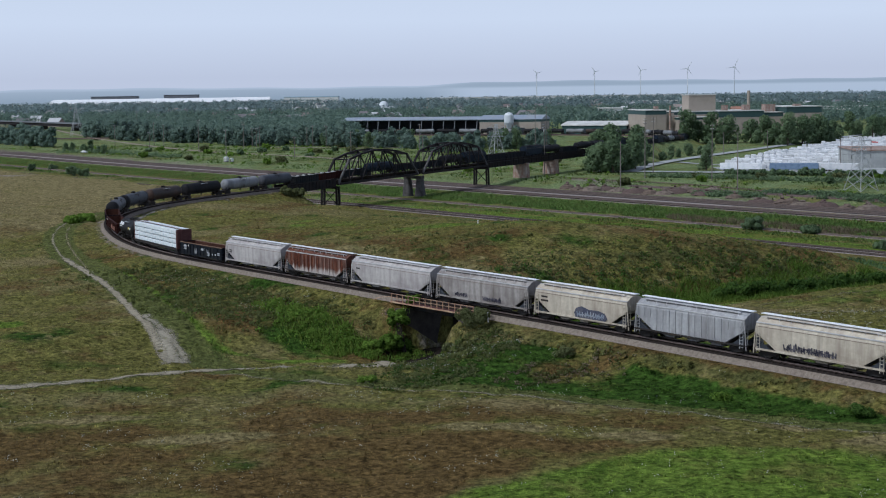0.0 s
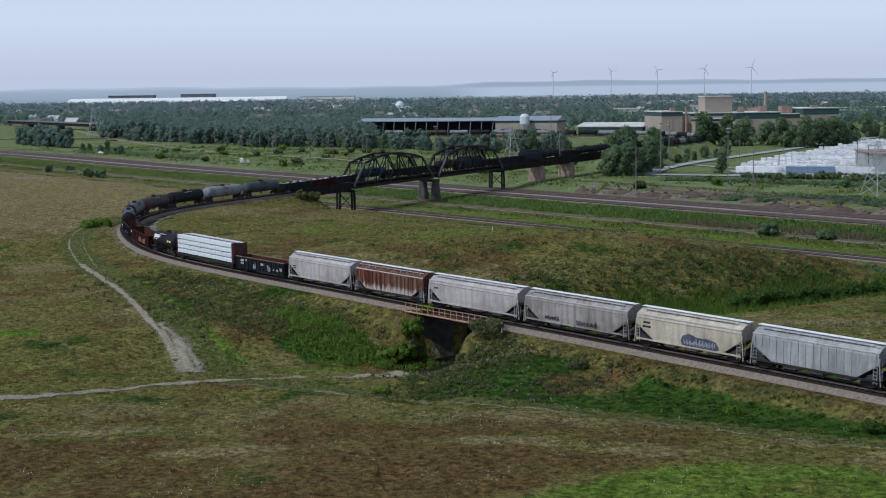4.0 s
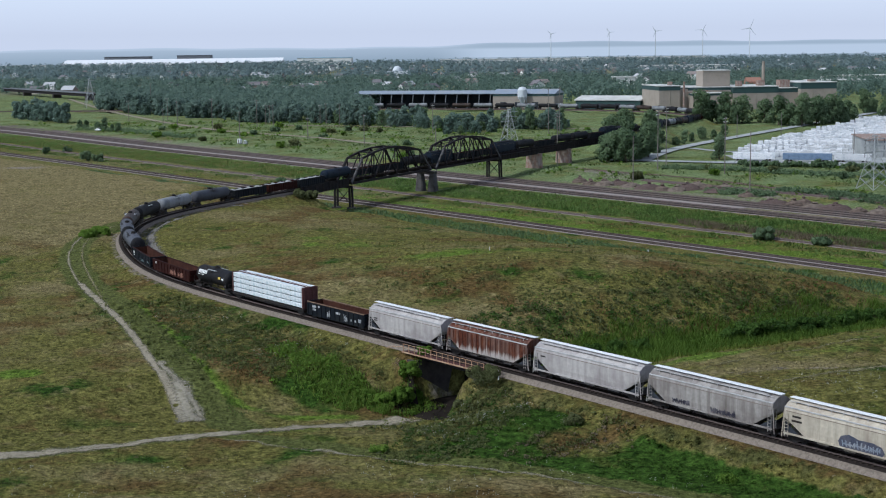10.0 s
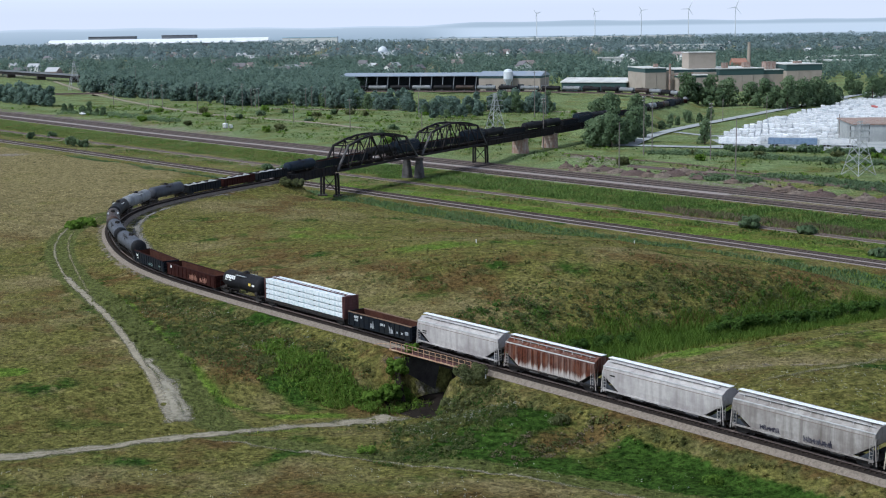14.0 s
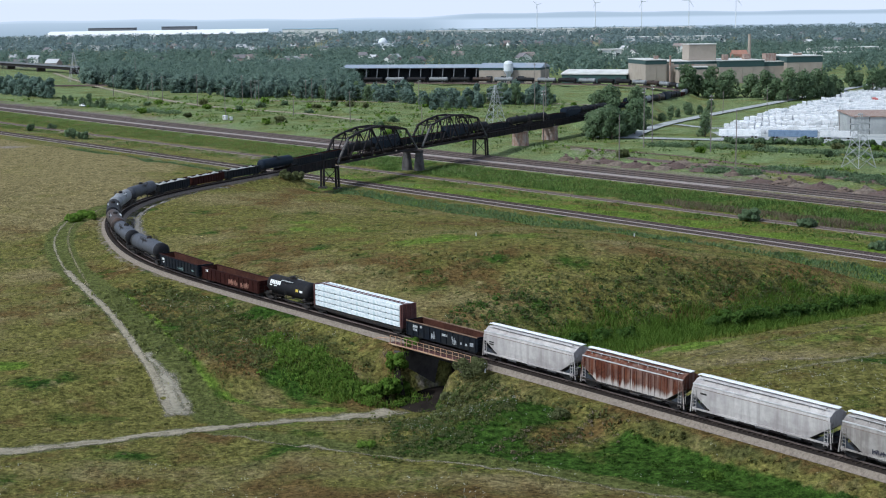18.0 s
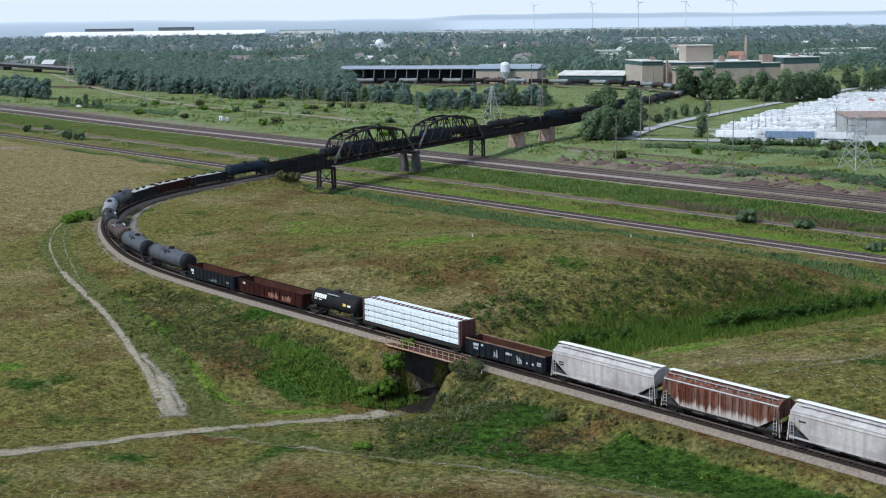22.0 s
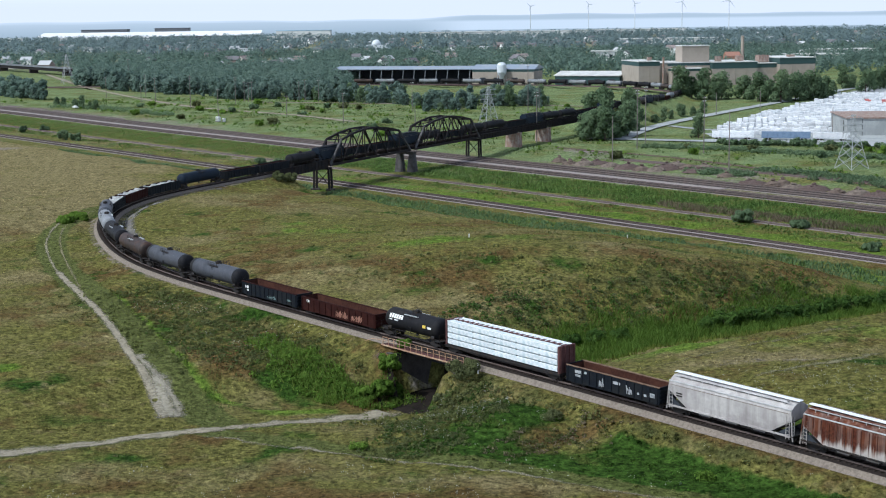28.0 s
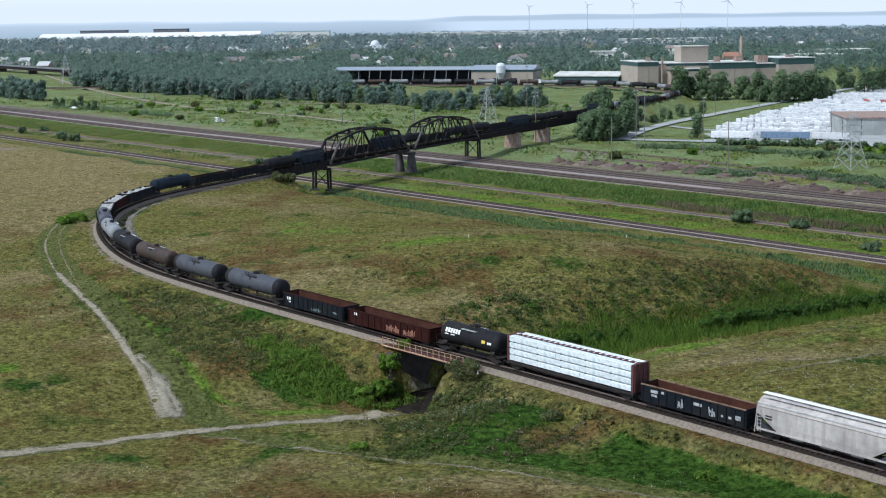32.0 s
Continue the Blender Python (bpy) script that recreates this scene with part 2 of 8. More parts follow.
WALL_TAN = material("tan_wall_panel", (0.36, 0.31, 0.265), 0.85, 0.0, 0.08, 4.0, second=(0.32, 0.275, 0.235))
WALL_GREEN = material("dark_green_band", (0.04, 0.075, 0.075), 0.7, 0.0, 0.1, 4.0)
WHITE_ROOF = material("white_membrane_roof", (0.60, 0.59, 0.57), 0.7, 0.0, 0.08, 6.0, second=(0.48, 0.47, 0.45))
SHED_ROOF = material("grey_metal_roof", (0.27, 0.31, 0.38), 0.6, 0.1, 0.08, 6.0, second=(0.31, 0.33, 0.37))
DARK_GAP = material("dark_opening", (0.045, 0.05, 0.06), 0.9, 0.0, 0.3, 4.0, spec=0.1)
WHITE_PACK = material("white_wrapped_goods", (0.70, 0.70, 0.72), 0.55, 0.0, 0.10, 1.5, second=(0.52, 0.54, 0.58), per_object=0.22)
WHITE_PACK_FAR = material("white_wrapped_goods_far", (0.70, 0.70, 0.72), 0.55, 0.0, 0.18, 3.0, second=(0.50, 0.52, 0.56))
PAVED = material("pale_yard_paving", (0.36, 0.37, 0.37), 0.9, 0.0, 0.12, 6.0, second=(0.29, 0.30, 0.30), spec=0.05)
BRICK = material("red_brick", (0.30, 0.16, 0.12), 0.9, 0.0, 0.15, 3.0)
POLE = material("weathered_pole_wood", (0.20, 0.175, 0.16), 0.9, 0.0, 0.2, 1.0)
LATTICE = material("galvanised_lattice", (0.42, 0.43, 0.44), 0.5, 0.4, 0.12, 1.0)
WIRE = material("power_wire", (0.10, 0.10, 0.11), 0.6, 0.2, 0.1, 1.0)
TURBINE = material("turbine_white", (0.60, 0.63, 0.67), 0.5, 0.0, 0.03, 5.0)
MILL_WHITE = material("white_mill_sheeting", (0.80, 0.80, 0.82), 0.6, 0.0, 0.05, 9.0)
MILL_DARK = material("slate_mill_sheeting", (0.17, 0.18, 0.20), 0.8, 0.0, 0.1, 9.0)
BARK = material("bark", (0.11, 0.085, 0.07), 0.95, 0.0, 0.3, 0.6)
LEAF_NEAR = leaf_material("leaf_bush", (0.088, 0.160, 0.020), (0.210, 0.325, 0.052))
LEAF_GREY = leaf_material("leaf_greyish_bush", (0.095, 0.112, 0.044), (0.185, 0.200, 0.090))
LEAF_TREE = leaf_material("leaf_tree", (0.112, 0.170, 0.090), (0.225, 0.300, 0.165))
# far foliage: air haze is mixed into these paler, bluer greens
LEAF_WOOD_HAZED = leaf_material("leaf_wood_hazed", (0.142, 0.206, 0.168), (0.218, 0.292, 0.244))
LEAF_FAR_HAZED = leaf_material("leaf_far_wood_hazed", (0.185, 0.245, 0.250), (0.225, 0.290, 0.295))


def rusted_low_streaks():
    """The rusted car's paint: white washed-out streaks run down to its sill."""
    m = HOPPER_RUST
    n, l = m.node_tree.nodes, m.node_tree.links
    b = n["Principled BSDF"]
    old = b.inputs["Base Color"].links[0].from_socket
    tc, xyz, mp, t = n.new("ShaderNodeTexCoord"), n.new("ShaderNodeSeparateXYZ"), n.new("ShaderNodeMapping"), n.new("ShaderNodeTexNoise")
    mp.inputs["Scale"].default_value = (2.2, 2.2, 0.22)
    t.inputs["Scale"].default_value, t.inputs["Detail"].default_value = 1.0, 5
    l.new(tc.outputs["Object"], xyz.inputs[0])
    l.new(tc.outputs["Object"], mp.inputs[0])
    l.new(mp.outputs[0], t.inputs["Vector"])
    low = n.new("ShaderNodeMapRange")
    low.inputs["From Min"].default_value, low.inputs["From Max"].default_value, low.inputs["To Min"].default_value, low.inputs["To Max"].default_value = 1.2, 3.0, 0.32, -0.25
    l.new(xyz.outputs["Z"], low.inputs["Value"])
    add, rg, x = n.new("ShaderNodeMath"), n.new("ShaderNodeMapRange"), n.new("ShaderNodeMix")
    l.new(low.outputs[0], add.inputs[0])
    l.new(t.outputs[0], add.inputs[1])
    rg.inputs["From Min"].default_value, rg.inputs["From Max"].default_value, rg.inputs["To Max"].default_value = 0.52, 0.72, 0.85
    l.new(add.outputs[0], rg.inputs["Value"])
    x.data_type = "RGBA"
    x.inputs[7].default_value = (0.44, 0.40, 0.38, 1)
    l.new(rg.outputs[0], x.inputs[0])
    l.new(old, x.inputs[6])
    l.new(x.outputs[2], b.inputs["Base Color"])


rusted_low_streaks()
# near-black soil colour stands in for the shade under the bridge
UNDERPASS_SHADE = material("underpass_shade", (0.026, 0.021, 0.018), 0.95, 0.0, 0.4, 1.0, 0.4, second=(0.017, 0.014, 0.013), spec=0.02)


# ---- geometry helpers ----
class Mesh:
    """Collects vertices and faces for one mesh."""

    def __init__(self):
        self.v, self.f = [], []

    def add(self, v, f):
        o = len(self.v)
        self.v.extend(v)
        self.f.extend(tuple(i + o for i in q) for q in f)
        return self

    def box(self, x0, y0, z0, x1, y1, z1, c=0.0):
        """A box; c cuts its four long edges."""
        if c <= 0:
            v = [(x, y, z) for z in (z0, z1) for x, y in ((x0, y0), (x1, y0), (x1, y1), (x0, y1))]
            return self.add(v, [(3, 2, 1, 0), (4, 5, 6, 7), (0, 1, 5, 4), (1, 2, 6, 5), (2, 3, 7, 6), (3, 0, 4, 7)])
        p = [(y0, z0 + c), (y0 + c, z0), (y1 - c, z0), (y1, z0 + c), (y1, z1 - c), (y1 - c, z1), (y0 + c, z1), (y0, z1 - c)]
        return self.loft([[(x, y, z) for y, z in p] for x in (x0, x1)])

    def loft(self, rings, closed=True, caps=True):
        n = len(rings[0])
        v = [p for r in rings for p in r]
        f = []
        for i in range(len(rings) - 1):
            for j in range(n if closed else n - 1):
                k = (j + 1) % n
                f.append((i * n + j, (i + 1) * n + j, (i + 1) * n + k, i * n + k))
        if caps:
            f.append(tuple(range(n)))
            f.append(tuple((len(rings) - 1) * n + j for j in reversed(range(n))))
        return self.add(v, f)

    def rod(self, a, b, r, n=6, r2=None):
        a, b = Vector(a), Vector(b)
        q = (b - a).to_track_quat("Z", "Y")
        r2 = r if r2 is None else r2
        rings = [[tuple(p + q @ Vector((math.cos(k * 2 * math.pi / n) * s, math.sin(k * 2 * math.pi / n) * s, 0))) for k in range(n)] for p, s in ((a, r), (b, r2))]
        return self.loft(rings)

    def bar(self, a, b, w, h):
        """A square bar from a to b."""
        a, b = Vector(a), Vector(b)
        q = (b - a).to_track_quat("Y", "Z")
        rings = [[tuple(p + q @ Vector((x, 0, z))) for x, z in ((-w / 2, -h / 2), (w / 2, -h / 2), (w / 2, h / 2), (-w / 2, h / 2))] for p in (a, b)]
        return self.loft(rings)

    def data(self, name, mat, smooth=False):
        me = bpy.data.meshes.new(name)
        me.from_pydata([tuple(p) for p in self.v], [], self.f)
        me.materials.append(mat)
        if smooth:
            me.polygons.foreach_set("use_smooth", [True] * len(me.polygons))
        me.update()
        return me


def part(name, mesh, mat, parent, label="", smooth=False, at=None):
    """One mesh object under a thing or a part. mesh: a Mesh, or mesh data that is shared."""
    ob = new(name, mesh.data(name, mat, smooth) if isinstance(mesh, Mesh) else mesh)
    ob.parent = parent
    if at is not None:
        ob.matrix_basis = at
    return tagged(ob, label)


def thing(name, label, category, group="", kind="", at=None, mesh=None, mat=None, smooth=False):
    ob = new(name, mesh.data(name, mat, smooth) if mesh is not None else None)
    if at is not None:
        ob.matrix_basis = at
    return tagged(ob, label, category, group, kind)


def smooth01(a, b, x):
    t = np.clip((np.asarray(x, float) - a) / (b - a), 0, 1)
    return t * t * (3 - 2 * t)


# ---- the railway line: plan and height ----
KNOTS = np.array([(119.8, 39.8, 5.90), (93.4, 76.3, 6.34), (65.6, 111.7, 6.82), (47.0, 135.2, 7.28), (31.3, 153.4, 7.60), (15.8, 171.6, 7.80), (0.2, 189.8, 7.94), (-15.3, 208.0, 8.11), (-30.7, 226.2, 8.25), (-45.8, 244.9, 8.35), (-59.1, 264.9, 8.41), (-69.1, 286.8, 8.50), (-76.4, 309.7, 8.68), (-80.2, 333.3, 8.79), (-77.7, 356.7, 8.95), (-69.0, 378.8, 9.12), (-57.5, 399.9, 9.30), (-47.2, 421.3, 9.30), (-38.3, 442.8, 9.30), (-20.9, 478.2, 9.30), (20.8, 555.8, 9.30), (64.4, 635.5, 9.30), (100.0, 720.0, 7.90), (130.2, 804.7, 5.60), (153.3, 891.5, 3.90), (150.1, 980.3, 3.40), (102.3, 1053.8, 3.00), (24.5, 1096.9, 3.00), (-61.6, 1122.3, 3.00), (-150.6, 1136.0, 3.00), (-239.7, 1148.4, 3.00), (-329.3, 1157.0, 3.00), (-418.9, 1164.9, 3.00)])


def spline(kn):
    """A natural cubic spline through the knots, sampled every half metre of its length."""
    d = np.r_[0, np.cumsum(np.linalg.norm(np.diff(kn, axis=0), axis=1))]
    n, h = len(kn), np.diff(d)
    a, b = np.eye(n), np.zeros((n, kn.shape[1]))
    for i in range(1, n - 1):
        a[i, i - 1 : i + 2] = h[i - 1], 2 * (h[i - 1] + h[i]), h[i]
        b[i] = 6 * ((kn[i + 1] - kn[i]) / h[i] - (kn[i] - kn[i - 1]) / h[i - 1])
    m = np.linalg.solve(a, b)
    s = np.arange(0, d[-1], 0.5)
    i = np.clip(np.searchsorted(d, s, "right") - 1, 0, n - 2)
    u = ((d[i + 1] - s) / h[i])[:, None]
    w, hh = 1 - u, (h[i] ** 2)[:, None]
    q = u * kn[i] + w * kn[i + 1] + ((u**3 - u) * m[i] + (w**3 - w) * m[i + 1]) * hh / 6
    length = np.r_[0, np.cumsum(np.linalg.norm(np.diff(q, axis=0), axis=1))]
    g = np.arange(0, length[-1], 0.5)
    return np.stack([np.interp(g, length, q[:, k]) for k in range(q.shape[1])], 1)


RAIL = spline(KNOTS)
RAIL_S = np.arange(len(RAIL)) * 0.5


def rail(s):
    return Vector([float(np.interp(s, RAIL_S, RAIL[:, k])) for k in range(3)])


def rail_frame(s):
    """Place, way (towards higher s) and left normal on the line."""
    p, a, b = rail(s), rail(s - 1), rail(s + 1)
    w = (b - a).normalized()
    return p, w, Vector((-w.y, w.x, 0)).normalized()


S_UNDER, HALF_UNDER = 192.4, 6.0   # the underpass below the line
S_BRIDGE, S_BRIDGE_END = 446.0, 716.0

# ---- ground: one sheet ----
LINE_N = (np.array((-213.7, 672.0)), np.array((0.634, -0.774)))   # the nearest of the lower tracks
TRAIL_A = np.array([(-90, 330), (-89.4, 318), (-88, 306), (-85.2, 293), (-81.3, 281), (-75.6, 266.4), (-64.6, 241.2), (-55.8, 222.1), (-49.4, 207.3), (-43.2, 191.2), (-39.7, 183), (-36.2, 172.5)], float)
TRAIL_G = np.array([(-84, 352), (-86.5, 338), (-87.2, 322), (-86.2, 311), (-83.8, 299), (-80.0, 286), (-75, 272), (-69.8, 257.5), (-65.4, 245)], float)
STREWN = np.array([(-46.2, 201), (-42.6, 193), (-39.2, 186.6), (-36.0, 180.2), (-34.8, 173.0)], float)
LOOP = np.array([(-83, 356), (-86.6, 343), (-88.2, 326), (-87.4, 308), (-84.5, 294), (-80, 280), (-74.5, 267), (-67, 250), (-62, 240), (-53.8, 223), (-47.4, 209.5), (-40.6, 192.5), (-36.6, 184.6), (-31.5, 176), (-28, 170)], float)
LIME_EDGE = np.array([(-66, 256), (-58.1, 239.1), (-50.7, 222.6), (-44.5, 209.9), (-37.1, 191.7), (-32.8, 185.6), (-28.6, 181.7), (-23.6, 178.3), (-15, 180.5)], float)
TRAIL_B = np.array([(-95, 146), (-70, 152.5), (-52.8, 157.7), (-45.6, 160.2), (-39.7, 162.1), (-33.8, 164), (-26.3, 168.6), (-17, 174.6), (-9.8, 179.5), (-5.3, 183)], float)
TRAIL_C = np.array([(-31.6, 163.2), (-28.6, 162.3), (-22.8, 159.2), (-17.7, 157), (-12.2, 154.8), (-2.5, 150.5), (6.6, 146.2), (15.1, 141), (20.5, 137.6), (60, 112)], float)
VALLEY = np.array([(-60, 160), (-37, 176), (-20, 180), (-6, 181), (3, 190), (14, 201), (24, 211), (46, 222), (78, 240), (110, 262)], float)
VALLEY_Z = np.array([3.6, 2.8, 2.0, 1.1, 0.9, 2.2, 2.8, 2.8, 2.4, 1.0])


def to_polyline(x, y, poly):
    """Distance to a polyline, and how far along it (in vertex numbers) the nearest point lies."""
    best, where = np.full(np.shape(x), 1e9), np.zeros(np.shape(x))
    for i in range(len(poly) - 1):
        a, d = poly[i], poly[i + 1] - poly[i]
        t = np.clip(((x - a[0]) * d[0] + (y - a[1]) * d[1]) / (d @ d), 0, 1)
        r = np.hypot(x - a[0] - t * d[0], y - a[1] - t * d[1])
        where = np.where(r < best, i + t, where)
        best = np.minimum(best, r)
    return best, where


COARSE = RAIL[::14, :2]
COARSE_S = RAIL_S[::14]
COARSE_Z = RAIL[::14, 2]


def bumps(x, y, s, seed):
    """Cheap rolling relief."""
    k = 2 * math.pi / s
    return (np.sin(k * x * 1.0 + seed) * np.sin(k * y * 0.87 + 1.7 * seed) + 0.5 * np.sin(k * (1.9 * x + 1.3 * y) + 2.3 * seed) * np.sin(k * (1.1 * y - 1.7 * x) + seed)) / 1.5


def ground(x, y):
    x, y = np.asarray(x, float), np.asarray(y, float)
    u = -(x - LINE_N[0][0]) * 0.774 - (y - LINE_N[0][1]) * 0.634   # to the near side of the lower tracks
    land = smooth01(20, 50, u + 3 * bumps(x, y, 60, 1.0))
    d, w = to_polyline(x, y, COARSE)
    s = np.interp(w, np.arange(len(COARSE_S)), COARSE_S)
    zr = np.interp(s, COARSE_S, COARSE_Z)
    # fields: meadow in front and to the left, a low hill inside the curve, a bank beyond the line on the right
    z = 5.0 + 0.9 * smooth01(180, 250, y) + 2.0 * smooth01(270, 330, y) * smooth01(-40, -70, x) + 0.45 * bumps(x, y, 70, 2.0)
    z = z - 1.2 * np.exp(-(((x + 15) / 45) ** 2 + ((y - 155) / 22) ** 2))
    z = z + 6.0 * np.exp(-(((x - 8) / 44) ** 2 + ((y - 260) / 38) ** 2)) + 2.6 * np.exp(-(((x + 42) / 28) ** 2 + ((y - 318) / 60) ** 2))
    z = z + 3.6 * np.exp(-(((x - 52) / 20) ** 2 + ((y - 170) / 17) ** 2))
    z = z + 2.0 * np.exp(-(((x - 6) / 8) ** 2 + ((y - 165) / 8) ** 2)) + 1.6 * np.exp(-(((x - 38) / 34) ** 2 + ((y - 248) / 12) ** 2))
    v, vw = to_polyline(x, y, VALLEY)
    zv = np.interp(vw, np.arange(len(VALLEY_Z)), VALLEY_Z)
    t = smooth01(3.0, 18.0, v)
    z = zv * (1 - t) + z * t
    # the bank of the line
    up = (s < S_BRIDGE + 2) & (s > 30)
    z = np.where(up, np.minimum(z, zr - 1.1 + np.maximum(d - 4.5, 0) * 0.3), z)
    bank = np.where(up, zr - 1.0 - np.maximum(d - 3.6, 0) * 0.52 + 0.15 * bumps(x, y, 9, 3.0) * smooth01(4, 7, d), -50)
    z = z * land
    half = np.where(d < 4.6, HALF_UNDER, HALF_UNDER - 1.2 - 0.28 * (d - 4.6))
    cut = 1 - smooth01(half - 0.4, half + 0.4, np.abs(s - S_UNDER))
    near_cut = 1 - smooth01(4.5, 11, np.abs(s - S_UNDER))
    bank = bank - near_cut * 4.0 * smooth01(4.6, 7.0, d)
    raised = np.maximum(z, bank)
    z = np.where((cut > 0.5) & (d < 12), np.minimum(z, 0.6), raised)
    # far side: the bank beyond the bridge, then the ramp down to the yard
    far = (s > S_BRIDGE_END - 4) & (s < 1000)
    z = np.where(far, np.maximum(z, zr - 0.75 - np.maximum(d - 3.0, 0) * 0.6), z)
    yard = smooth01(690, 900, y)
    z = z + (1.2 * smooth01(102, 124, -u) + 1.0 * yard) * (1 - land) * smooth01(2.0, 12.0, d + 12 * (s < 1000))
    z = z + (0.16 * bumps(x, y, 6.5, 4.0) + 0.14 * bumps(y, x, 11.3, 2.2) + 0.09 * bumps(y, -x, 3.7, 5.1)) * land * smooth01(2.5, 5, d)
    return z


def gz(x, y):
    return float(ground(np.array([x]), np.array([y]))[0])


def axis(near0, near1, step, far0, far1):
    a = list(np.arange(near0, near1, step))
    p, s = a[-1], step
    while p < far1:
        s *= 1.07
        p += s
        a.append(p)
    p, s, lo = near0, step, []
    while p > far0:
        s *= 1.12
        p -= s
        lo.append(p)
    return np.array(lo[::-1] + a)


def ground_material(name="meadow", vary=False):
    """Dry meadow with green, brown and bare patches; the masks 'green' and 'worn' set where reeds and trodden turf grow."""
    m = bpy.data.materials.new(name)
    m.use_nodes = True
    n, l = m.node_tree.nodes, m.node_tree.links
    b = n["Principled BSDF"]
    b.inputs["Roughness"].default_value, b.inputs["Specular IOR Level"].default_value = 0.95, 0.03
    tc = n.new("ShaderNodeTexCoord")

    def tex(scale, detail=6, rough=0.65, vec=None):
        t = n.new("ShaderNodeTexNoise")
        t.inputs["Scale"].default_value, t.inputs["Detail"].default_value, t.inputs["Roughness"].default_value = scale, detail, rough
        l.new(vec or tc.outputs["Object"], t.inputs["Vector"])
        return t.outputs[0]

    def ramp(src, lo, hi):
        r = n.new("ShaderNodeMapRange")
        r.inputs["From Min"].default_value, r.inputs["From Max"].default_value = lo, hi
        l.new(src, r.inputs["Value"])
        return r.outputs[0]

    def mix(f, a, c):
        x = n.new("ShaderNodeMix")
        x.data_type = "RGBA"
        for sock, v in ((x.inputs[0], f), (x.inputs[6], a), (x.inputs[7], c)):
            if isinstance(v, tuple):
                sock.default_value = (*v, 1)
            else:
                l.new(v, sock)
        return x.outputs[2]

    def attr(name):
        a = n.new("ShaderNodeAttribute")
        a.attribute_name = name
        return a.outputs["Fac"]

    def math_node(op, a, c):
        x = n.new("ShaderNodeMath")
        x.operation = op
        for sock, v in zip(x.inputs, (a, c)):
            if isinstance(v, (int, float)):
                sock.default_value = v
            else:
                l.new(v, sock)
        return x.outputs[0]

    def patch(scale, lo, hi, dark, light):
        return mix(ramp(tex(scale, 7, 0.76), lo, hi), dark, light)

    shift = n.new("ShaderNodeMapping")
    shift.inputs["Location"].default_value = (37, 91, 0)
    l.new(tc.outputs["Object"], shift.inputs[0])
    shifted = shift.outputs[0]
    olive = patch(0.7, 0.34, 0.66, (0.056, 0.058, 0.015), (0.218, 0.200, 0.060))
    straw = patch(0.6, 0.34, 0.66, (0.105, 0.088, 0.036), (0.305, 0.252, 0.122))
    brown = patch(0.8, 0.34, 0.66, (0.056, 0.037, 0.013), (0.180, 0.122, 0.047))
    fresh = patch(0.7, 0.34, 0.66, (0.011, 0.028, 0.004), (0.066, 0.120, 0.020))
    lime = patch(0.7, 0.34, 0.66, (0.044, 0.080, 0.010), (0.190, 0.265, 0.042))
    rough = patch(0.9, 0.36, 0.64, (0.022, 0.027, 0.007), (0.125, 0.124, 0.046))
    mown = patch(0.8, 0.3, 0.7, (0.068, 0.080, 0.023), (0.142, 0.152, 0.050))
    # paler turf tone: distance haze put into the far ground's colour
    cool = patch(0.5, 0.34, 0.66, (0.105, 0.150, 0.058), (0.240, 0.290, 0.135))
    bare = patch(0.8, 0.3, 0.7, (0.20, 0.165, 0.14), (0.30, 0.26, 0.235))
    col = mix(ramp(tex(0.028, 6, 0.6), 0.50, 0.66), olive, straw)
    col = mix(ramp(tex(0.05, 6, 0.62), 0.52, 0.62), col, brown)
    col = mix(ramp(tex(0.085, 6, 0.62), 0.56, 0.66), col, fresh)
    col = mix(ramp(tex(0.26, 5, 0.6), 0.58, 0.72), col, straw)
    col = mix(ramp(tex(0.19, 5, 0.6, shifted), 0.58, 0.72), col, brown)
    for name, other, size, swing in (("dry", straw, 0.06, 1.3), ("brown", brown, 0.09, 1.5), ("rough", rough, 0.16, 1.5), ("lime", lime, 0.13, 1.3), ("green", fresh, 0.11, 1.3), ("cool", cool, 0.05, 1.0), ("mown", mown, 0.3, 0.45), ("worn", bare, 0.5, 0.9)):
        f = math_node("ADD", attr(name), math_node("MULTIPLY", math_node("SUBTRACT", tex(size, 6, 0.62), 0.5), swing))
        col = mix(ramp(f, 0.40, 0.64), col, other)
    # turf mottling, with the clumps' highlights and shadows put into the colour
    grain = n.new("ShaderNodeHueSaturation")
    l.new(ramp2(n, l, ramp(tex(1.5, 5, 0.75), 0.36, 0.64), 0.34, 1.46), grain.inputs["Value"])
    l.new(col, grain.inputs["Color"])
    col = grain.outputs[0]
    if vary:
        geo = n.new("ShaderNodeNewGeometry")
        hsv = n.new("ShaderNodeHueSaturation")
        vary = hsv
        l.new(ramp2(n, l, geo.outputs["Random Per Island"], 1.25, 2.1), hsv.inputs["Value"])
        l.new(col, hsv.inputs["Color"])
        col = hsv.outputs[0]
    l.new(col, b.inputs["Base Color"])
    bp = n.new("ShaderNodeBump")
    bp.inputs["Strength"].default_value, bp.inputs["Distance"].default_value = 1.0, 0.55
    l.new(tex(0.9, 8, 0.72), bp.inputs["Height"])
    if vary:
        see_through(m, col)
    else:
        l.new(bp.outputs[0], b.inputs["Normal"])
    return m


MEADOW = ground_material()
MEADOW_GRASS = ground_material("meadow_grass", True)
GX, GY = axis(-150, 125, 1.1, -4700, 4700), axis(88, 470, 1.1, -300, 4900)


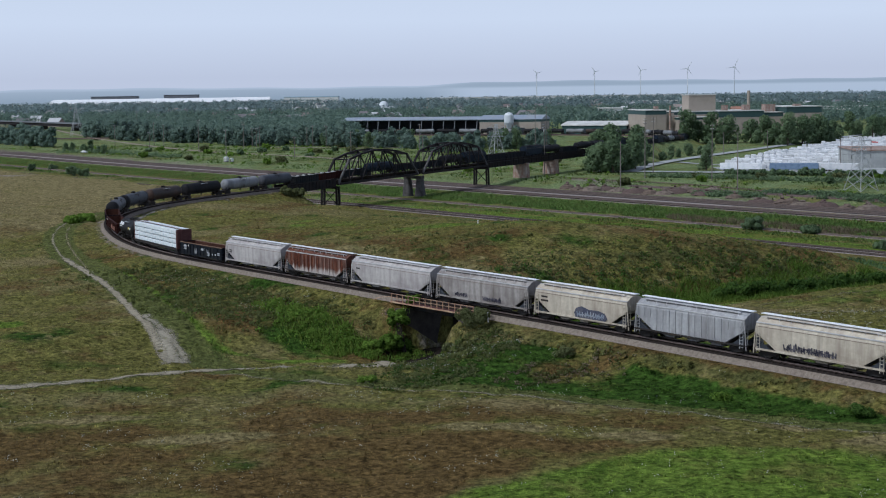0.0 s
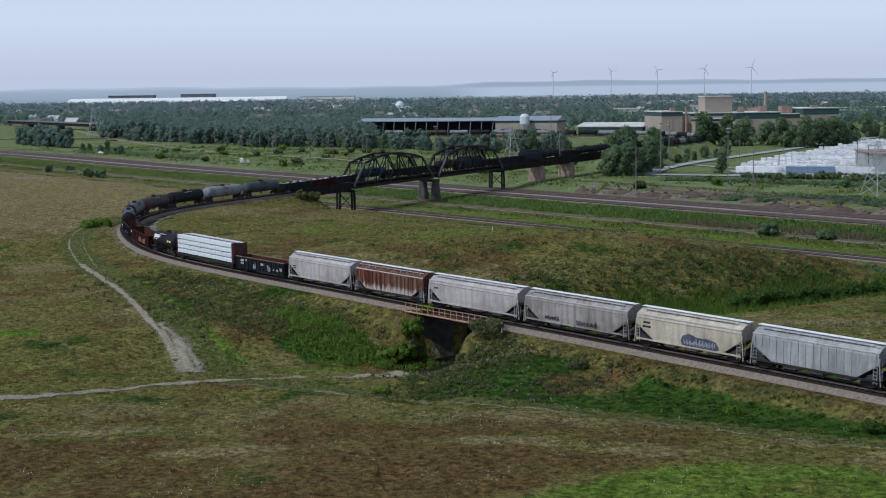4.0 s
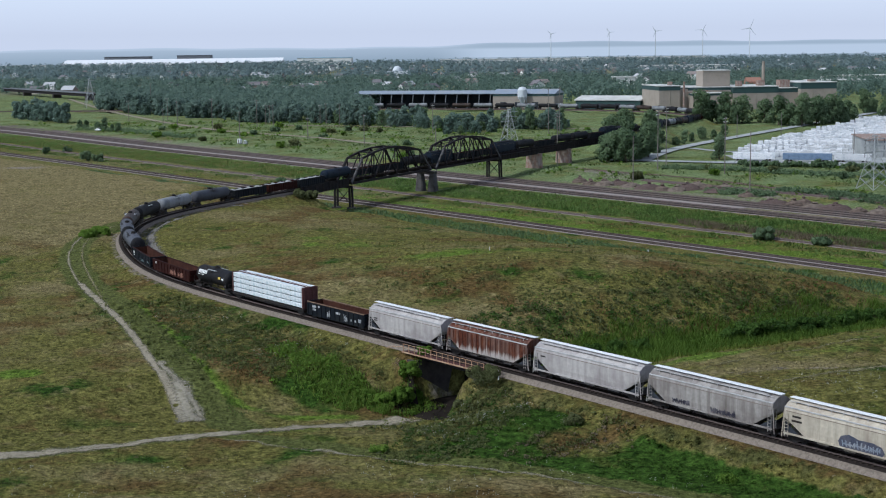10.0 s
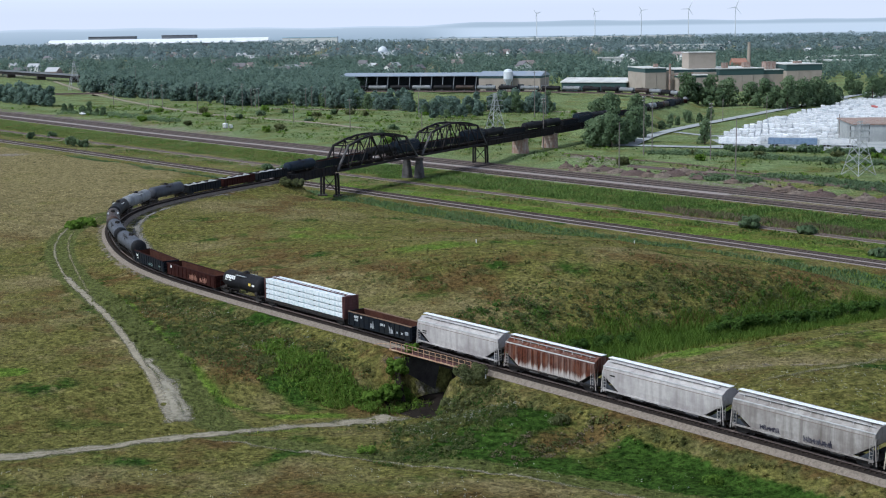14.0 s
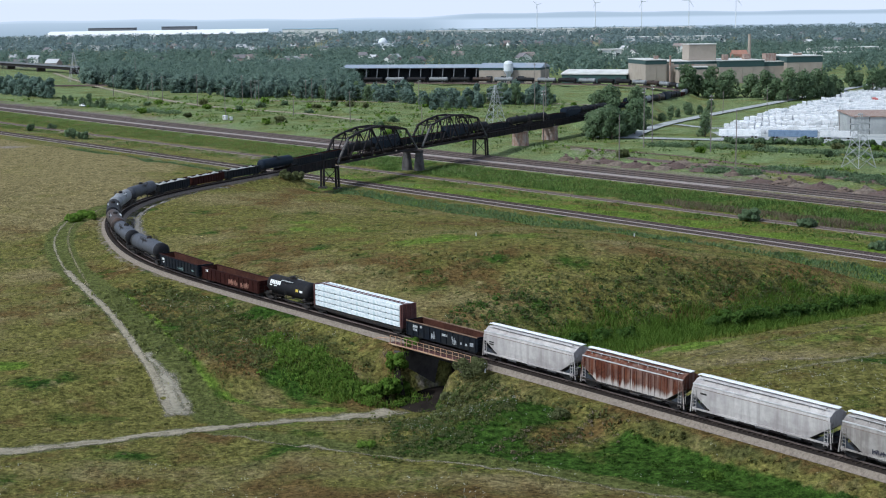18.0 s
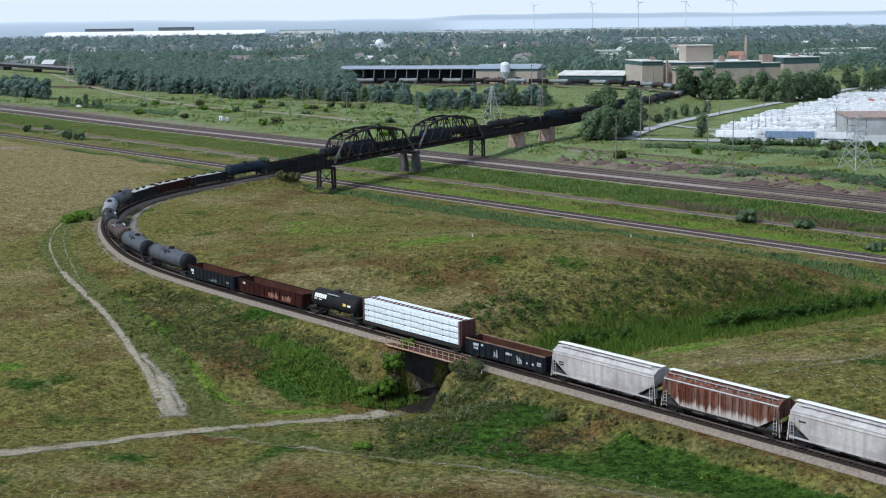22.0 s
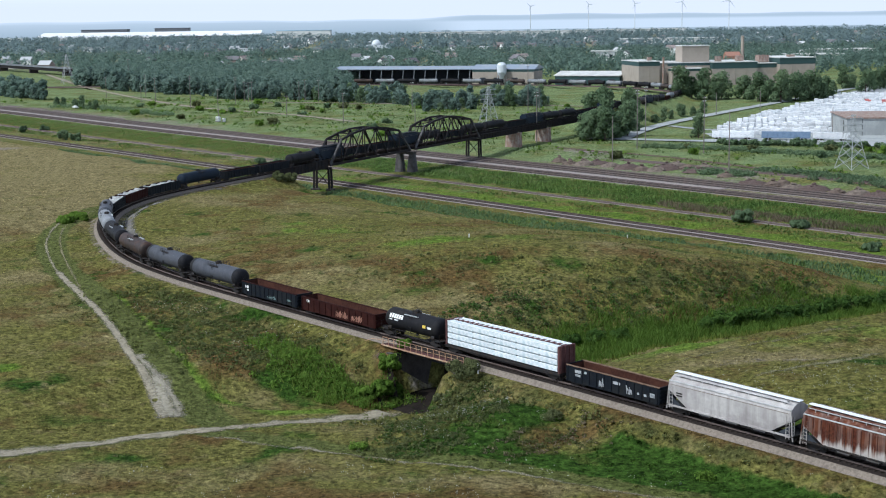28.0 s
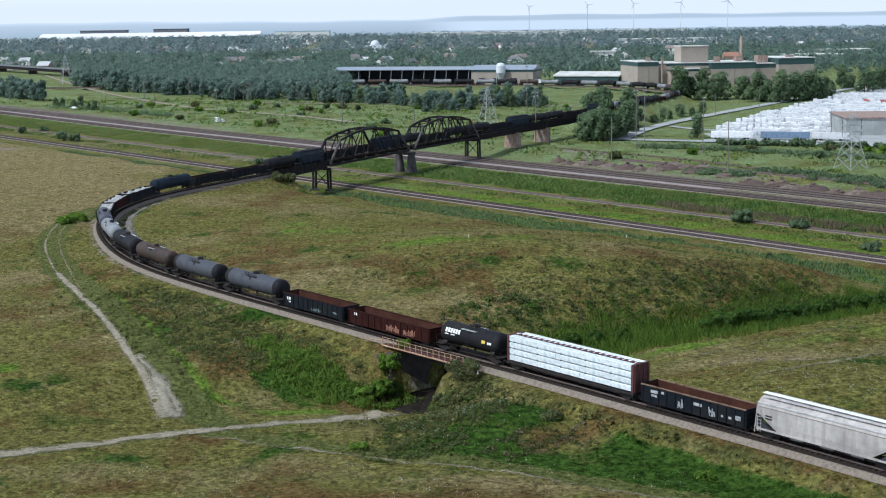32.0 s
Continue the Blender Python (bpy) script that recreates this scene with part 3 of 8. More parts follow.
SWARD_X, SWARD_Y = (-8, 0.7, 5.9, 14.2, 21.5, 28.3, 33.5, 37.7, 50), (103, 110.9, 114.1, 121.5, 123.2, 124.8, 122.0, 118.3, 108)   # the lush sward's edge
FORE_X, FORE_Y = (-110, -70, -53, -38, -31, -16.5, -0.7, 13, 24, 60), (141, 151, 156, 160.5, 161.5, 155.5, 150.5, 145, 136.5, 112)


def blob(x, y, cx, cy, rx, ry, turn=0.0):
    """A soft oval patch."""
    c, k = math.cos(radians(turn)), math.sin(radians(turn))
    p, q = (x - cx) * c + (y - cy) * k, (y - cy) * c - (x - cx) * k
    return np.exp(-((p / rx) ** 2 + (q / ry) ** 2))


def zones(x, y):
    """Where each kind of growth, and the painted distance haze, lies (0 to 1)."""
    u = -(x - LINE_N[0][0]) * 0.774 - (y - LINE_N[0][1]) * 0.634
    dv, vw = to_polyline(x, y, VALLEY)
    dr, w = to_polyline(x, y, COARSE)
    s = np.interp(w, np.arange(len(COARSE_S)), COARSE_S)
    outer = (x * 0.74 + y * 0.67) < np.interp(s, COARSE_S, COARSE[:, 0] * 0.74 + COARSE[:, 1] * 0.67)
    da = to_polyline(x, y, LIME_EDGE)[0]
    fore = smooth01(0.5, -5.0, y - np.interp(x, FORE_X, FORE_Y))   # the meadow in front of the paths
    sward = smooth01(3.0, -4.0, y - np.interp(x, SWARD_X, SWARD_Y)) * (x > -12)
    low = 1 - smooth01(24, 40, u)
    above_c = smooth01(-0.5, 2.5, y - np.interp(x, TRAIL_C[:, 0], TRAIL_C[:, 1]))
    right_bank = above_c * outer * smooth01(70, 90, s) * (1 - smooth01(166, 176, s)) * smooth01(3.6, 5.0, dr) * (1 - smooth01(25, 31, dr))
    left_bank = outer * smooth01(194, 200, s) * (1 - smooth01(222, 240, s)) * smooth01(4.5, 7, dr)
    band = to_polyline(x, y, LOOP)[0]
    green = np.maximum(0.36 * low, 0.50 * np.exp(-((band / 5.5) ** 2)))
    green = np.maximum(green, 0.66 * (1 - smooth01(4, 11, dv)) * smooth01(4.6, 5.2, vw))
    green = np.maximum(green, 0.80 * right_bank * smooth01(4.6, 6.6, dr) * (1 - 0.8 * blob(x, y, 13.8, 157.5, 7, 4, 32)))
    green = np.maximum(green, 0.70 * left_bank * (1 - smooth01(206, 222, s)) * smooth01(8, 11, dr) * (1 - smooth01(19, 24, dr)))
    green = np.maximum(green, 0.56 * smooth01(-33, -37, u) * smooth01(-68, -64, u) * smooth01(-120, -40, x))
    green = np.maximum(green, 0.66 * blob(x, y, -44, 214, 3.2, 9, 25) + 0.90 * blob(x, y, -31, 220, 6.5, 3.4))
    green = np.maximum(green, 0.55 * blob(x, y, -48, 172, 10, 5) + 0.6 * blob(x, y, -86, 330, 5, 12))
    lime = 0.74 * np.exp(-((da / 1.9) ** 2)) * (1 - smooth01(232, 256, y))
    lime = np.maximum(lime, 0.95 * blob(x, y, -64, 193.5, 4.5, 2.6) + 0.62 * blob(x, y, 36, 220.5, 11, 4, 20))
    lime = np.maximum(lime, 0.66 * blob(x, y, 33, 199, 14, 5, 25) + 0.40 * blob(x, y, 62, 206, 26, 6, 20))
    lime = np.maximum(lime, 0.55 * blob(x, y, -24, 168, 16, 4, 15))
    lime = np.maximum(lime, 0.66 * sward)
    lime = np.maximum(lime, 0.56 * blob(x, y, 6, 264, 30, 9) + 0.52 * blob(x, y, -28, 300, 18, 28))
    lime = np.maximum(lime, 0.62 * smooth01(-21, -17, u) * smooth01(-6, -9, u) * (1 - smooth01(430, 640, y)))
    lime = np.maximum(lime, 0.46 * low * (1 - smooth01(25, 32, np.abs(u + 36))) * (1 - smooth01(430, 640, y)))
    lime = np.maximum(lime, 0.52 * smooth01(4, 8, u) * (1 - smooth01(20, 26, u)) * (1 - smooth01(430, 520, y)))
    lime = np.maximum(lime, 0.40 * (u < -104) * (y < 980))
    straws = blob(x, y, 3, 130, 7, 2.2, -4) + blob(x, y, 17, 126.3, 6, 1.8, -10) + blob(x, y, 32, 129.6, 7, 2.6) + blob(x, y, 37.5, 123, 5, 2.4) + blob(x, y, -24, 128, 9, 2.4, 6) + blob(x, y, -38, 138, 10, 2.6, 10)
    brown = 0.72 * blob(x, y, 13.8, 157.5, 7, 4, 32)
    brown = np.maximum(brown, 0.50 * outer * (1 - smooth01(4.0, 5.4, dr)) * smooth01(60, 90, s) * (1 - smooth01(178, 186, s)))
    brown = np.maximum(brown, fore * (0.34 + 0.26 * smooth01(150, 128, y)) * (1 - sward) * (1 - np.minimum(1.3 * straws, 1)) + 0.30 * blob(x, y, 8, 275, 45, 30))
    brown = np.maximum(brown, 0.85 * blob(x, y, -8.6, 195.6, 2.4, 2.4))
    brown = np.maximum(brown, 0.34 * blob(x, y, -62, 205, 10, 30))
    brown = np.maximum(brown, 0.32 * (u < -104) * (y < 980))
    rough = 0.48 * blob(x, y, 38, 238, 34, 9, 10) + 1.05 * blob(x, y, -1, 170, 9, 9) + 0.55 * blob(x, y, -34, 216, 13, 12)
    rough = np.maximum(rough, 0.46 * outer * smooth01(205, 215, s) * (1 - smooth01(258, 285, s)) * smooth01(3, 5, dr) * (1 - smooth01(24, 31, dr)))
    rough = np.maximum(rough, 0.52 * left_bank * (1 - smooth01(9, 13, dr)))
    rough = np.maximum(rough, 0.5 * blob(x, y, 0, 240, 22, 9))
    rough = np.maximum(rough, 0.50 * outer * smooth01(60, 90, s) * (1 - smooth01(180, 188, s)) * smooth01(2.4, 3.2, dr) * (1 - smooth01(5.0, 7.2, dr)))
    rough = np.maximum(rough, 0.20 * blob(x, y, 8, 252, 55, 45))
    edge = 2.0 + 1.6 * smooth01(230, 290, s)
    worn = 0.50 * (1 - smooth01(edge, edge + 1.4, dr)) * (s < 440)
    worn = np.maximum(worn, 0.50 * (1 - smooth01(9, 14, np.abs(u + 80))))
    worn = np.maximum(worn, 0.52 * (1 - smooth01(10, 18, np.abs(u + 98))) * smooth01(-40, -130, x))
    worn = np.maximum(worn, 0.56 * (1 - smooth01(2.0, 5.0, np.abs(u + 26))) * smooth01(10, -70, x))
    worn = np.maximum(worn, 0.66 * blob(x, y, -166, 520, 14, 9))
    worn = np.maximum(worn, 0.50 * smooth01(-108, -102, u) * smooth01(-90, -93, u) * smooth01(0, 50, x))
    worn = np.maximum(worn, 0.5 * (1 - smooth01(2, 7, np.abs(u + 118))) * smooth01(20, 60, x))
    worn = np.maximum(worn, 0.50 * (1 - smooth01(2, 7, np.abs(u + 172 - 0.05 * x))) * (1 - smooth01(-120, -60, x)))
    worn = np.maximum(worn, 0.70 * blob(x, y, 58, 545, 30, 9, -52) + 0.66 * blob(x, y, 95, 468, 34, 6, -54))
    worn = np.maximum(worn, 0.62 * blob(x, y, -205, 560, 22, 14))
    worn = np.maximum(worn, 0.50 * smooth01(1300, 1700, y))
    worn = np.maximum(worn, 0.46 * blob(x, y, 45, 186, 20, 5, 8))
    dry = 0.70 * smooth01(-60, -95, x) * smooth01(240, 330, y) * (1 - low) + 0.30 * blob(x, y, -66, 195, 14, 20) + 0.60 * blob(x, y, -32, 149, 46, 8) + 0.40 * blob(x, y, -5, 280, 45, 38)
    dry = np.maximum(dry, 0.66 * blob(x, y, 2, 143, 32, 6, -12))
    dry = np.maximum(dry, 0.95 * straws)
    dry = np.maximum(dry, 0.78 * blob(x, y, 50, 191, 26, 8, 20) + 0.50 * blob(x, y, -78, 262, 16, 40))
    path_c = to_polyline(x, y, TRAIL_C + np.array((0.6, 1.9)))[0]
    mown = np.maximum(0.85 * (1 - smooth01(2.4, 4.2, band)), 0.80 * (1 - smooth01(1.2, 2.6, path_c)))
    mown = np.maximum(mown, 0.70 * (1 - smooth01(1.6, 3.2, to_polyline(x, y, TRAIL_B)[0])) * (y < 181))
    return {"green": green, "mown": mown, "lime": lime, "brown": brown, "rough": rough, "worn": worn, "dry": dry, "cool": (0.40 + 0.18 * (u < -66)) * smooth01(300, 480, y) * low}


def build_ground():
    x, y = np.meshgrid(GX, GY)
    z = ground(x, y)
    ny, nx = x.shape
    v = np.stack([x, y, z], -1).reshape(-1, 3)
    i = np.arange(ny * nx).reshape(ny, nx)
    f = np.stack([i[:-1, :-1], i[:-1, 1:], i[1:, 1:], i[1:, :-1]], -1).reshape(-1, 4)
    me = bpy.data.meshes.new("ground")
    me.vertices.add(len(v))
    me.vertices.foreach_set("co", v.ravel())
    me.loops.add(f.size)
    me.loops.foreach_set("vertex_index", f.ravel())
    me.polygons.add(len(f))
    me.polygons.foreach_set("loop_start", np.arange(0, f.size, 4))
    me.update(calc_edges=True)
    me.polygons.foreach_set("use_smooth", [True] * len(f))
    x, y = x.ravel(), y.ravel()
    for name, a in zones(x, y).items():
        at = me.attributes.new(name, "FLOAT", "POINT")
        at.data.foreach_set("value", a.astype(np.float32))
    me.materials.append(MEADOW)
    return tagged(new("ground", me), "rolling dry meadow, reedy ditches and flat rail land", "ground", kind="structure")


build_ground()


def ribbon(name, poly, width, lift, mat, label, category, wobble=0.25, kind="structure", ruts=0.0):
    """A worn strip that lies on the ground along a line."""
    c = spline(np.c_[poly, np.zeros(len(poly))])[:, :2]
    t = np.gradient(c, axis=0)
    t /= np.linalg.norm(t, axis=1)[:, None]
    nrm = np.stack([-t[:, 1], t[:, 0]], 1)
    m = Mesh()
    k = np.arange(len(c))
    wl = width / 2 * (1 + wobble * np.sin(k * 0.37) * np.sin(k * 0.11 + 1)) 
    wr = width / 2 * (1 + wobble * np.sin(k * 0.29 + 2) * np.sin(k * 0.13))
    fs = (-1.0, -0.8, -0.6, -0.4, -0.2, 0.0, 0.2, 0.4, 0.6, 0.8, 1.0)
    rows = []
    for f in fs:
        p = c + nrm * (np.where(f < 0, wr, wl) * f * 1.5)[:, None]
        rows.append(np.c_[p, ground(p[:, 0], p[:, 1]) + lift])
    rings = [[tuple(r[i]) for r in rows] for i in range(len(c))]
    m.loft(rings, closed=False, caps=False)
    ob = thing(name, label, category, kind=kind, mesh=m, mat=mat, smooth=True)
    ends = np.minimum(1, np.minimum(k, len(c) - 1 - k) / 6.0)[:, None]
    a = np.abs(np.array(fs))
    along = 0.12 * np.sin(k * 0.19 + 1.3) * np.sin(k * 0.053) - 0.06
    cover = ((1 - a) - ruts * np.exp(-((a / 0.22) ** 2)))[None, :] * ends + along[:, None] * (a < 0.99)
    ob.data.attributes.new("cover", "FLOAT", "POINT").data.foreach_set("value", cover.ravel().astype(np.float32))
    return ob


def trodden(name, color, second, amount):
    """Loose gravel that thins out into the turf at its edges."""
    m = material(name, color, 0.95, 0.0, 0.3, 0.5, 0.5, second=second, spec=0.03)
    n, l = m.node_tree.nodes, m.node_tree.links
    a = n.new("ShaderNodeAttribute")
    a.attribute_name = "cover"
    t = n.new("ShaderNodeTexNoise")
    t.inputs["Scale"].default_value, t.inputs["Detail"].default_value, t.inputs["Roughness"].default_value = 4.5, 6, 0.75
    l.new(n["Texture Coordinate"].outputs["Object"], t.inputs["Vector"])
    add = n.new("ShaderNodeMath")
    add.operation = "ADD"
    swing = n.new("ShaderNodeMath")
    swing.operation = "MULTIPLY_ADD"
    swing.inputs[1].default_value, swing.inputs[2].default_value = 1.9, -0.95
    l.new(t.outputs[0], swing.inputs[0])
    l.new(a.outputs["Fac"], add.inputs[0])
    l.new(swing.outputs[0], add.inputs[1])
    r = n.new("ShaderNodeMapRange")
    r.inputs["From Min"].default_value, r.inputs["From Max"].default_value = amount, amount + 0.55
    l.new(add.outputs[0], r.inputs["Value"])
    x, clear = n.new("ShaderNodeMixShader"), n.new("ShaderNodeBsdfTransparent")
    l.new(r.outputs[0], x.inputs[0])
    l.new(clear.outputs[0], x.inputs[1])
    l.new(n["Principled BSDF"].outputs[0], x.inputs[2])
    l.new(x.outputs[0], n["Material Output"].inputs[0])
    return m


TRAIL_E = np.array([(25, 184.9), (30.8, 187.5), (37.5, 193.4), (52.3, 203.5), (69, 211.6)], float)
TRAIL_F = np.array([(38.7, 173.1), (45.1, 176), (53.1, 183), (63.8, 195.1)], float)
GRAVEL_LOOSE = trodden("trail_gravel_loose", (0.295, 0.258, 0.195), (0.21, 0.185, 0.135), -0.04)
GRAVEL_THIN = trodden("thin_gravel", (0.25, 0.225, 0.155), (0.16, 0.145, 0.09), 0.30)
GRAVEL_STREWN = trodden("strewn_gravel", (0.30, 0.27, 0.215), (0.20, 0.18, 0.13), 0.30)
GRAVEL_SPILL = trodden("spilled_gravel", (0.30, 0.27, 0.215), (0.20, 0.18, 0.13), 0.02)
GRAVEL_SPECK = trodden("speckled_stony_path", (0.25, 0.225, 0.165), (0.16, 0.145, 0.09), 0.54)
GRAVEL_MAIN = trodden("main_line_gravel", (0.30, 0.262, 0.250), (0.23, 0.20, 0.19), -0.25)
GRAVEL_SERVICE = trodden("service_track_gravel", (0.20, 0.185, 0.17), (0.13, 0.12, 0.10), 0.12)
BARE_RED = trodden("bare_reddish_earth", (0.17, 0.118, 0.098), (0.11, 0.078, 0.066), 0.2)
GRAVEL_DIM = trodden("grassy_path", (0.20, 0.18, 0.105), (0.13, 0.12, 0.06), 0.36)
GRAVEL_FAINT = trodden("trodden_turf", (0.185, 0.165, 0.09), (0.12, 0.112, 0.055), 0.55)
ribbon("trail", TRAIL_A[5:], 1.1, 0.07, GRAVEL_LOOSE, "narrow pale gravel footpath worn through the grass", "path", 0.12)
ribbon("trail", TRAIL_A[:8], 0.75, 0.06, GRAVEL_THIN, "thin stony wheel rut round the railway curve", "path", 0.15)
ribbon("trail", TRAIL_B, 2.7, 0.07, GRAVEL_LOOSE, "pale gravel track that leads to the underpass", "path", 0.12, ruts=0.5)
ribbon("trail", np.array([(-41.0, 190), (-39.2, 184.5), (-37.2, 179), (-35.9, 173.6)]), 2.3, 0.07, GRAVEL_SPILL, "loose stones where the footpath widens", "path", 0.3)
ribbon("trail", STREWN, 1.9, 0.05, GRAVEL_STREWN, "stony washed-out strip beside the footpath", "path", 0.4)
ribbon("service_track", np.array([tuple((rail_frame(q)[0] - rail_frame(q)[2] * 5.2)[:2]) for q in range(284, 420, 12)]), 2.4, 0.08, GRAVEL_SERVICE, "grey gravel service track inside the railway curve", "path", 0.2)
ribbon("trail", TRAIL_G, 0.8, 0.05, GRAVEL_DIM, "faint grassy wheel rut round the railway curve", "path", 0.3)
ribbon("trail", TRAIL_C, 1.3, 0.06, GRAVEL_SPECK, "pale stony path along the meadow's edge", "path", 0.3)
ribbon("trail", TRAIL_E, 1.6, 0.06, GRAVEL_FAINT, "faint field path beside the reedy ditch", "path", 0.5)
ribbon("trail", TRAIL_F, 1.9, 0.06, GRAVEL_DIM, "trodden field path on the flowered bank", "path", 0.4)


# ---- tracks ----
def track(name, pts, label, ties=True, bed=1.9, bed_mat=None, tie_step=0.7, dark_mat=None, dark=0.0, rail_h=0.17):
    """Ballast bed, ties and two rails along sampled points (x, y, z of the rail's top)."""
    pts = np.asarray(pts, float)
    t = np.gradient(pts[:, :2], axis=0)
    t /= np.linalg.norm(t, axis=1)[:, None]
    nrm = np.c_[-t[:, 1], t[:, 0], np.zeros(len(t))]
    root = thing(name, label, "railway track", kind="structure")
    slope = 0.6 if bed >= 1.7 else 0.45
    m = Mesh()
    m.loft([[tuple(p + q * a + np.array((0, 0, h))) for a, h in ((-bed - slope, -0.95), (-bed, -0.34), (bed, -0.34), (bed + slope, -0.95))] for p, q in zip(pts, nrm)], closed=False, caps=False)
    part("ballast_bed", m, bed_mat or BALLAST, root, "crushed stone ballast")
    if bed >= 1.2:
        dark = dark or bed - 0.12
        m = Mesh()
        m.loft([[tuple(p + q * a + np.array((0, 0, h))) for a, h in ((-dark, -0.335), (-dark + 0.2, -0.29), (dark - 0.2, -0.29), (dark, -0.335))] for p, q in zip(pts, nrm)], closed=False, caps=False)
        part("oily_bed", m, dark_mat or BALLAST_OIL_SHADE, root, "oil-stained, darker ballast between the ties")
    for side in (-0.75, 0.75):
        m = Mesh()
        m.loft([[tuple(p + q * (side + a) + np.array((0, 0, h))) for a, h in ((-0.07, -0.17), (-0.04, rail_h - 0.17), (0.04, rail_h - 0.17), (0.07, -0.17))] for p, q in zip(pts, nrm)], closed=False, caps=False)
        part("rail", m, RAIL_STEEL, root, "worn steel rail")
    if ties:
        d = np.r_[0, np.cumsum(np.linalg.norm(np.diff(pts, axis=0), axis=1))]
        m = Mesh()
        for s in np.arange(0.3, d[-1], tie_step):
            p = np.array([np.interp(s, d, pts[:, k]) for k in range(3)])
            q = np.array([np.interp(s, d, nrm[:, k]) for k in range(3)])
            w = np.array((q[1], -q[0], 0))
            j = random.uniform(-0.05, 0.05)
            v = [tuple(p + q * (a + j) + w * b2 + np.array((0, 0, h))) for h in (-0.36, -0.18) for a, b2 in ((-1.3, -0.11), (1.3, -0.11), (1.3, 0.11), (-1.3, 0.11))]
            m.add(v, [(4, 5, 6, 7), (0, 1, 5, 4), (1, 2, 6, 5), (2, 3, 7, 6), (3, 0, 4, 7)])
        tagged(part("tie_row", m, TIE, root, "dark wooden ties"), kind="stuff")
    return root


BALLAST_BROWN = material("brown_ballast", (0.135, 0.110, 0.108), 0.95, 0.0, 0.4, 0.5, 0.6, second=(0.10, 0.082, 0.08), spec=0.03)
BALLAST_MAIN = material("main_line_ballast", (0.25, 0.215, 0.205), 0.95, 0.0, 0.35, 0.5, 0.6, second=(0.19, 0.16, 0.152), spec=0.03)
BALLAST_SOOT = material("sooty_ballast", (0.040, 0.033, 0.033), 0.95, 0.0, 0.4, 0.4, 0.6, second=(0.060, 0.050, 0.047), spec=0.03)
# oil stains plus the shadow beneath the cars, in one dark colour
BALLAST_OIL_SHADE = material("oil_shade_ballast", (0.032, 0.026, 0.024), 0.95, 0.0, 0.4, 0.3, 0.6, spec=0.03)
track("railway_line", RAIL[40:int(S_BRIDGE * 2) + 4], "curved single railway line on a ballast bank", bed=2.0)
track("railway_line", RAIL[int(S_BRIDGE_END * 2) - 4:], "railway line that loops past the yard", bed=2.0, ties=False, bed_mat=BALLAST_OLD)


def lower_track(off, a0, a1, label, mat, bed=1.9, ties=True, h=0.5, dark_mat=None, rail_h=0.10, dark=1.2):
    """A track on the flat, parallel to the nearest one; off: metres beyond it."""
    k = np.arange(a0, a1, 4.0)
    x = LINE_N[0][0] + LINE_N[1][0] * k + 0.774 * off
    y = LINE_N[0][1] + LINE_N[1][1] * k + 0.634 * off
    return track("lower_track", np.c_[x, y, ground(x, y) + h], label, ties, bed, bed_mat=mat, tie_step=0.8, dark_mat=dark_mat or BALLAST_BROWN, dark=min(dark, bed - 0.12), rail_h=rail_h)


lower_track(1.5, -700, 760, "railway track with worn ballast below the hill", BALLAST_PALE, bed=1.5)
lower_track(6.0, -700, 760, "railway track with dark ballast below the hill", BALLAST_PALE, bed=1.7)
for _o in (70, 74.4):
    lower_track(_o, -1000, 900, "main line track on dark brown ballast", BALLAST_MAIN, bed=1.75, ties=_o == 70, rail_h=0.17, dark_mat=BALLAST_SOOT, dark=1.6)
for _o in (83.2, 87.6, 92.0):
    lower_track(_o, -1000, 900, "main line track on brownish ballast", BALLAST_MAIN, bed=1.75, ties=False, rail_h=0.17, dark_mat=BALLAST_SOOT, dark=1.5)
_k = np.arange(-1000, 381, 20.0)
ribbon("gravel_strip", np.c_[LINE_N[0][0] + LINE_N[1][0] * _k + 0.774 * 78.8, LINE_N[0][1] + LINE_N[1][1] * _k + 0.634 * 78.8], 4.2, 0.12, GRAVEL_MAIN, "pale gravel strip between the main line tracks", "gravel strip", 0.15)
for _o, _k in ((96.5, -60), (101.0, -150), (105.5, -240)):
    lower_track(_o, -1000, _k, "yard siding on pale ballast", BALLAST_PALE, bed=1.7, ties=False)
lower_track(118, 300, 900, "single rusty track on the gravel", BALLAST_OLD, ties=False)
lower_track(31, -500, 900, "disused overgrown track on the flat", BALLAST_PALE, bed=1.6, ties=False, h=0.42, dark_mat=BALLAST_OLD)


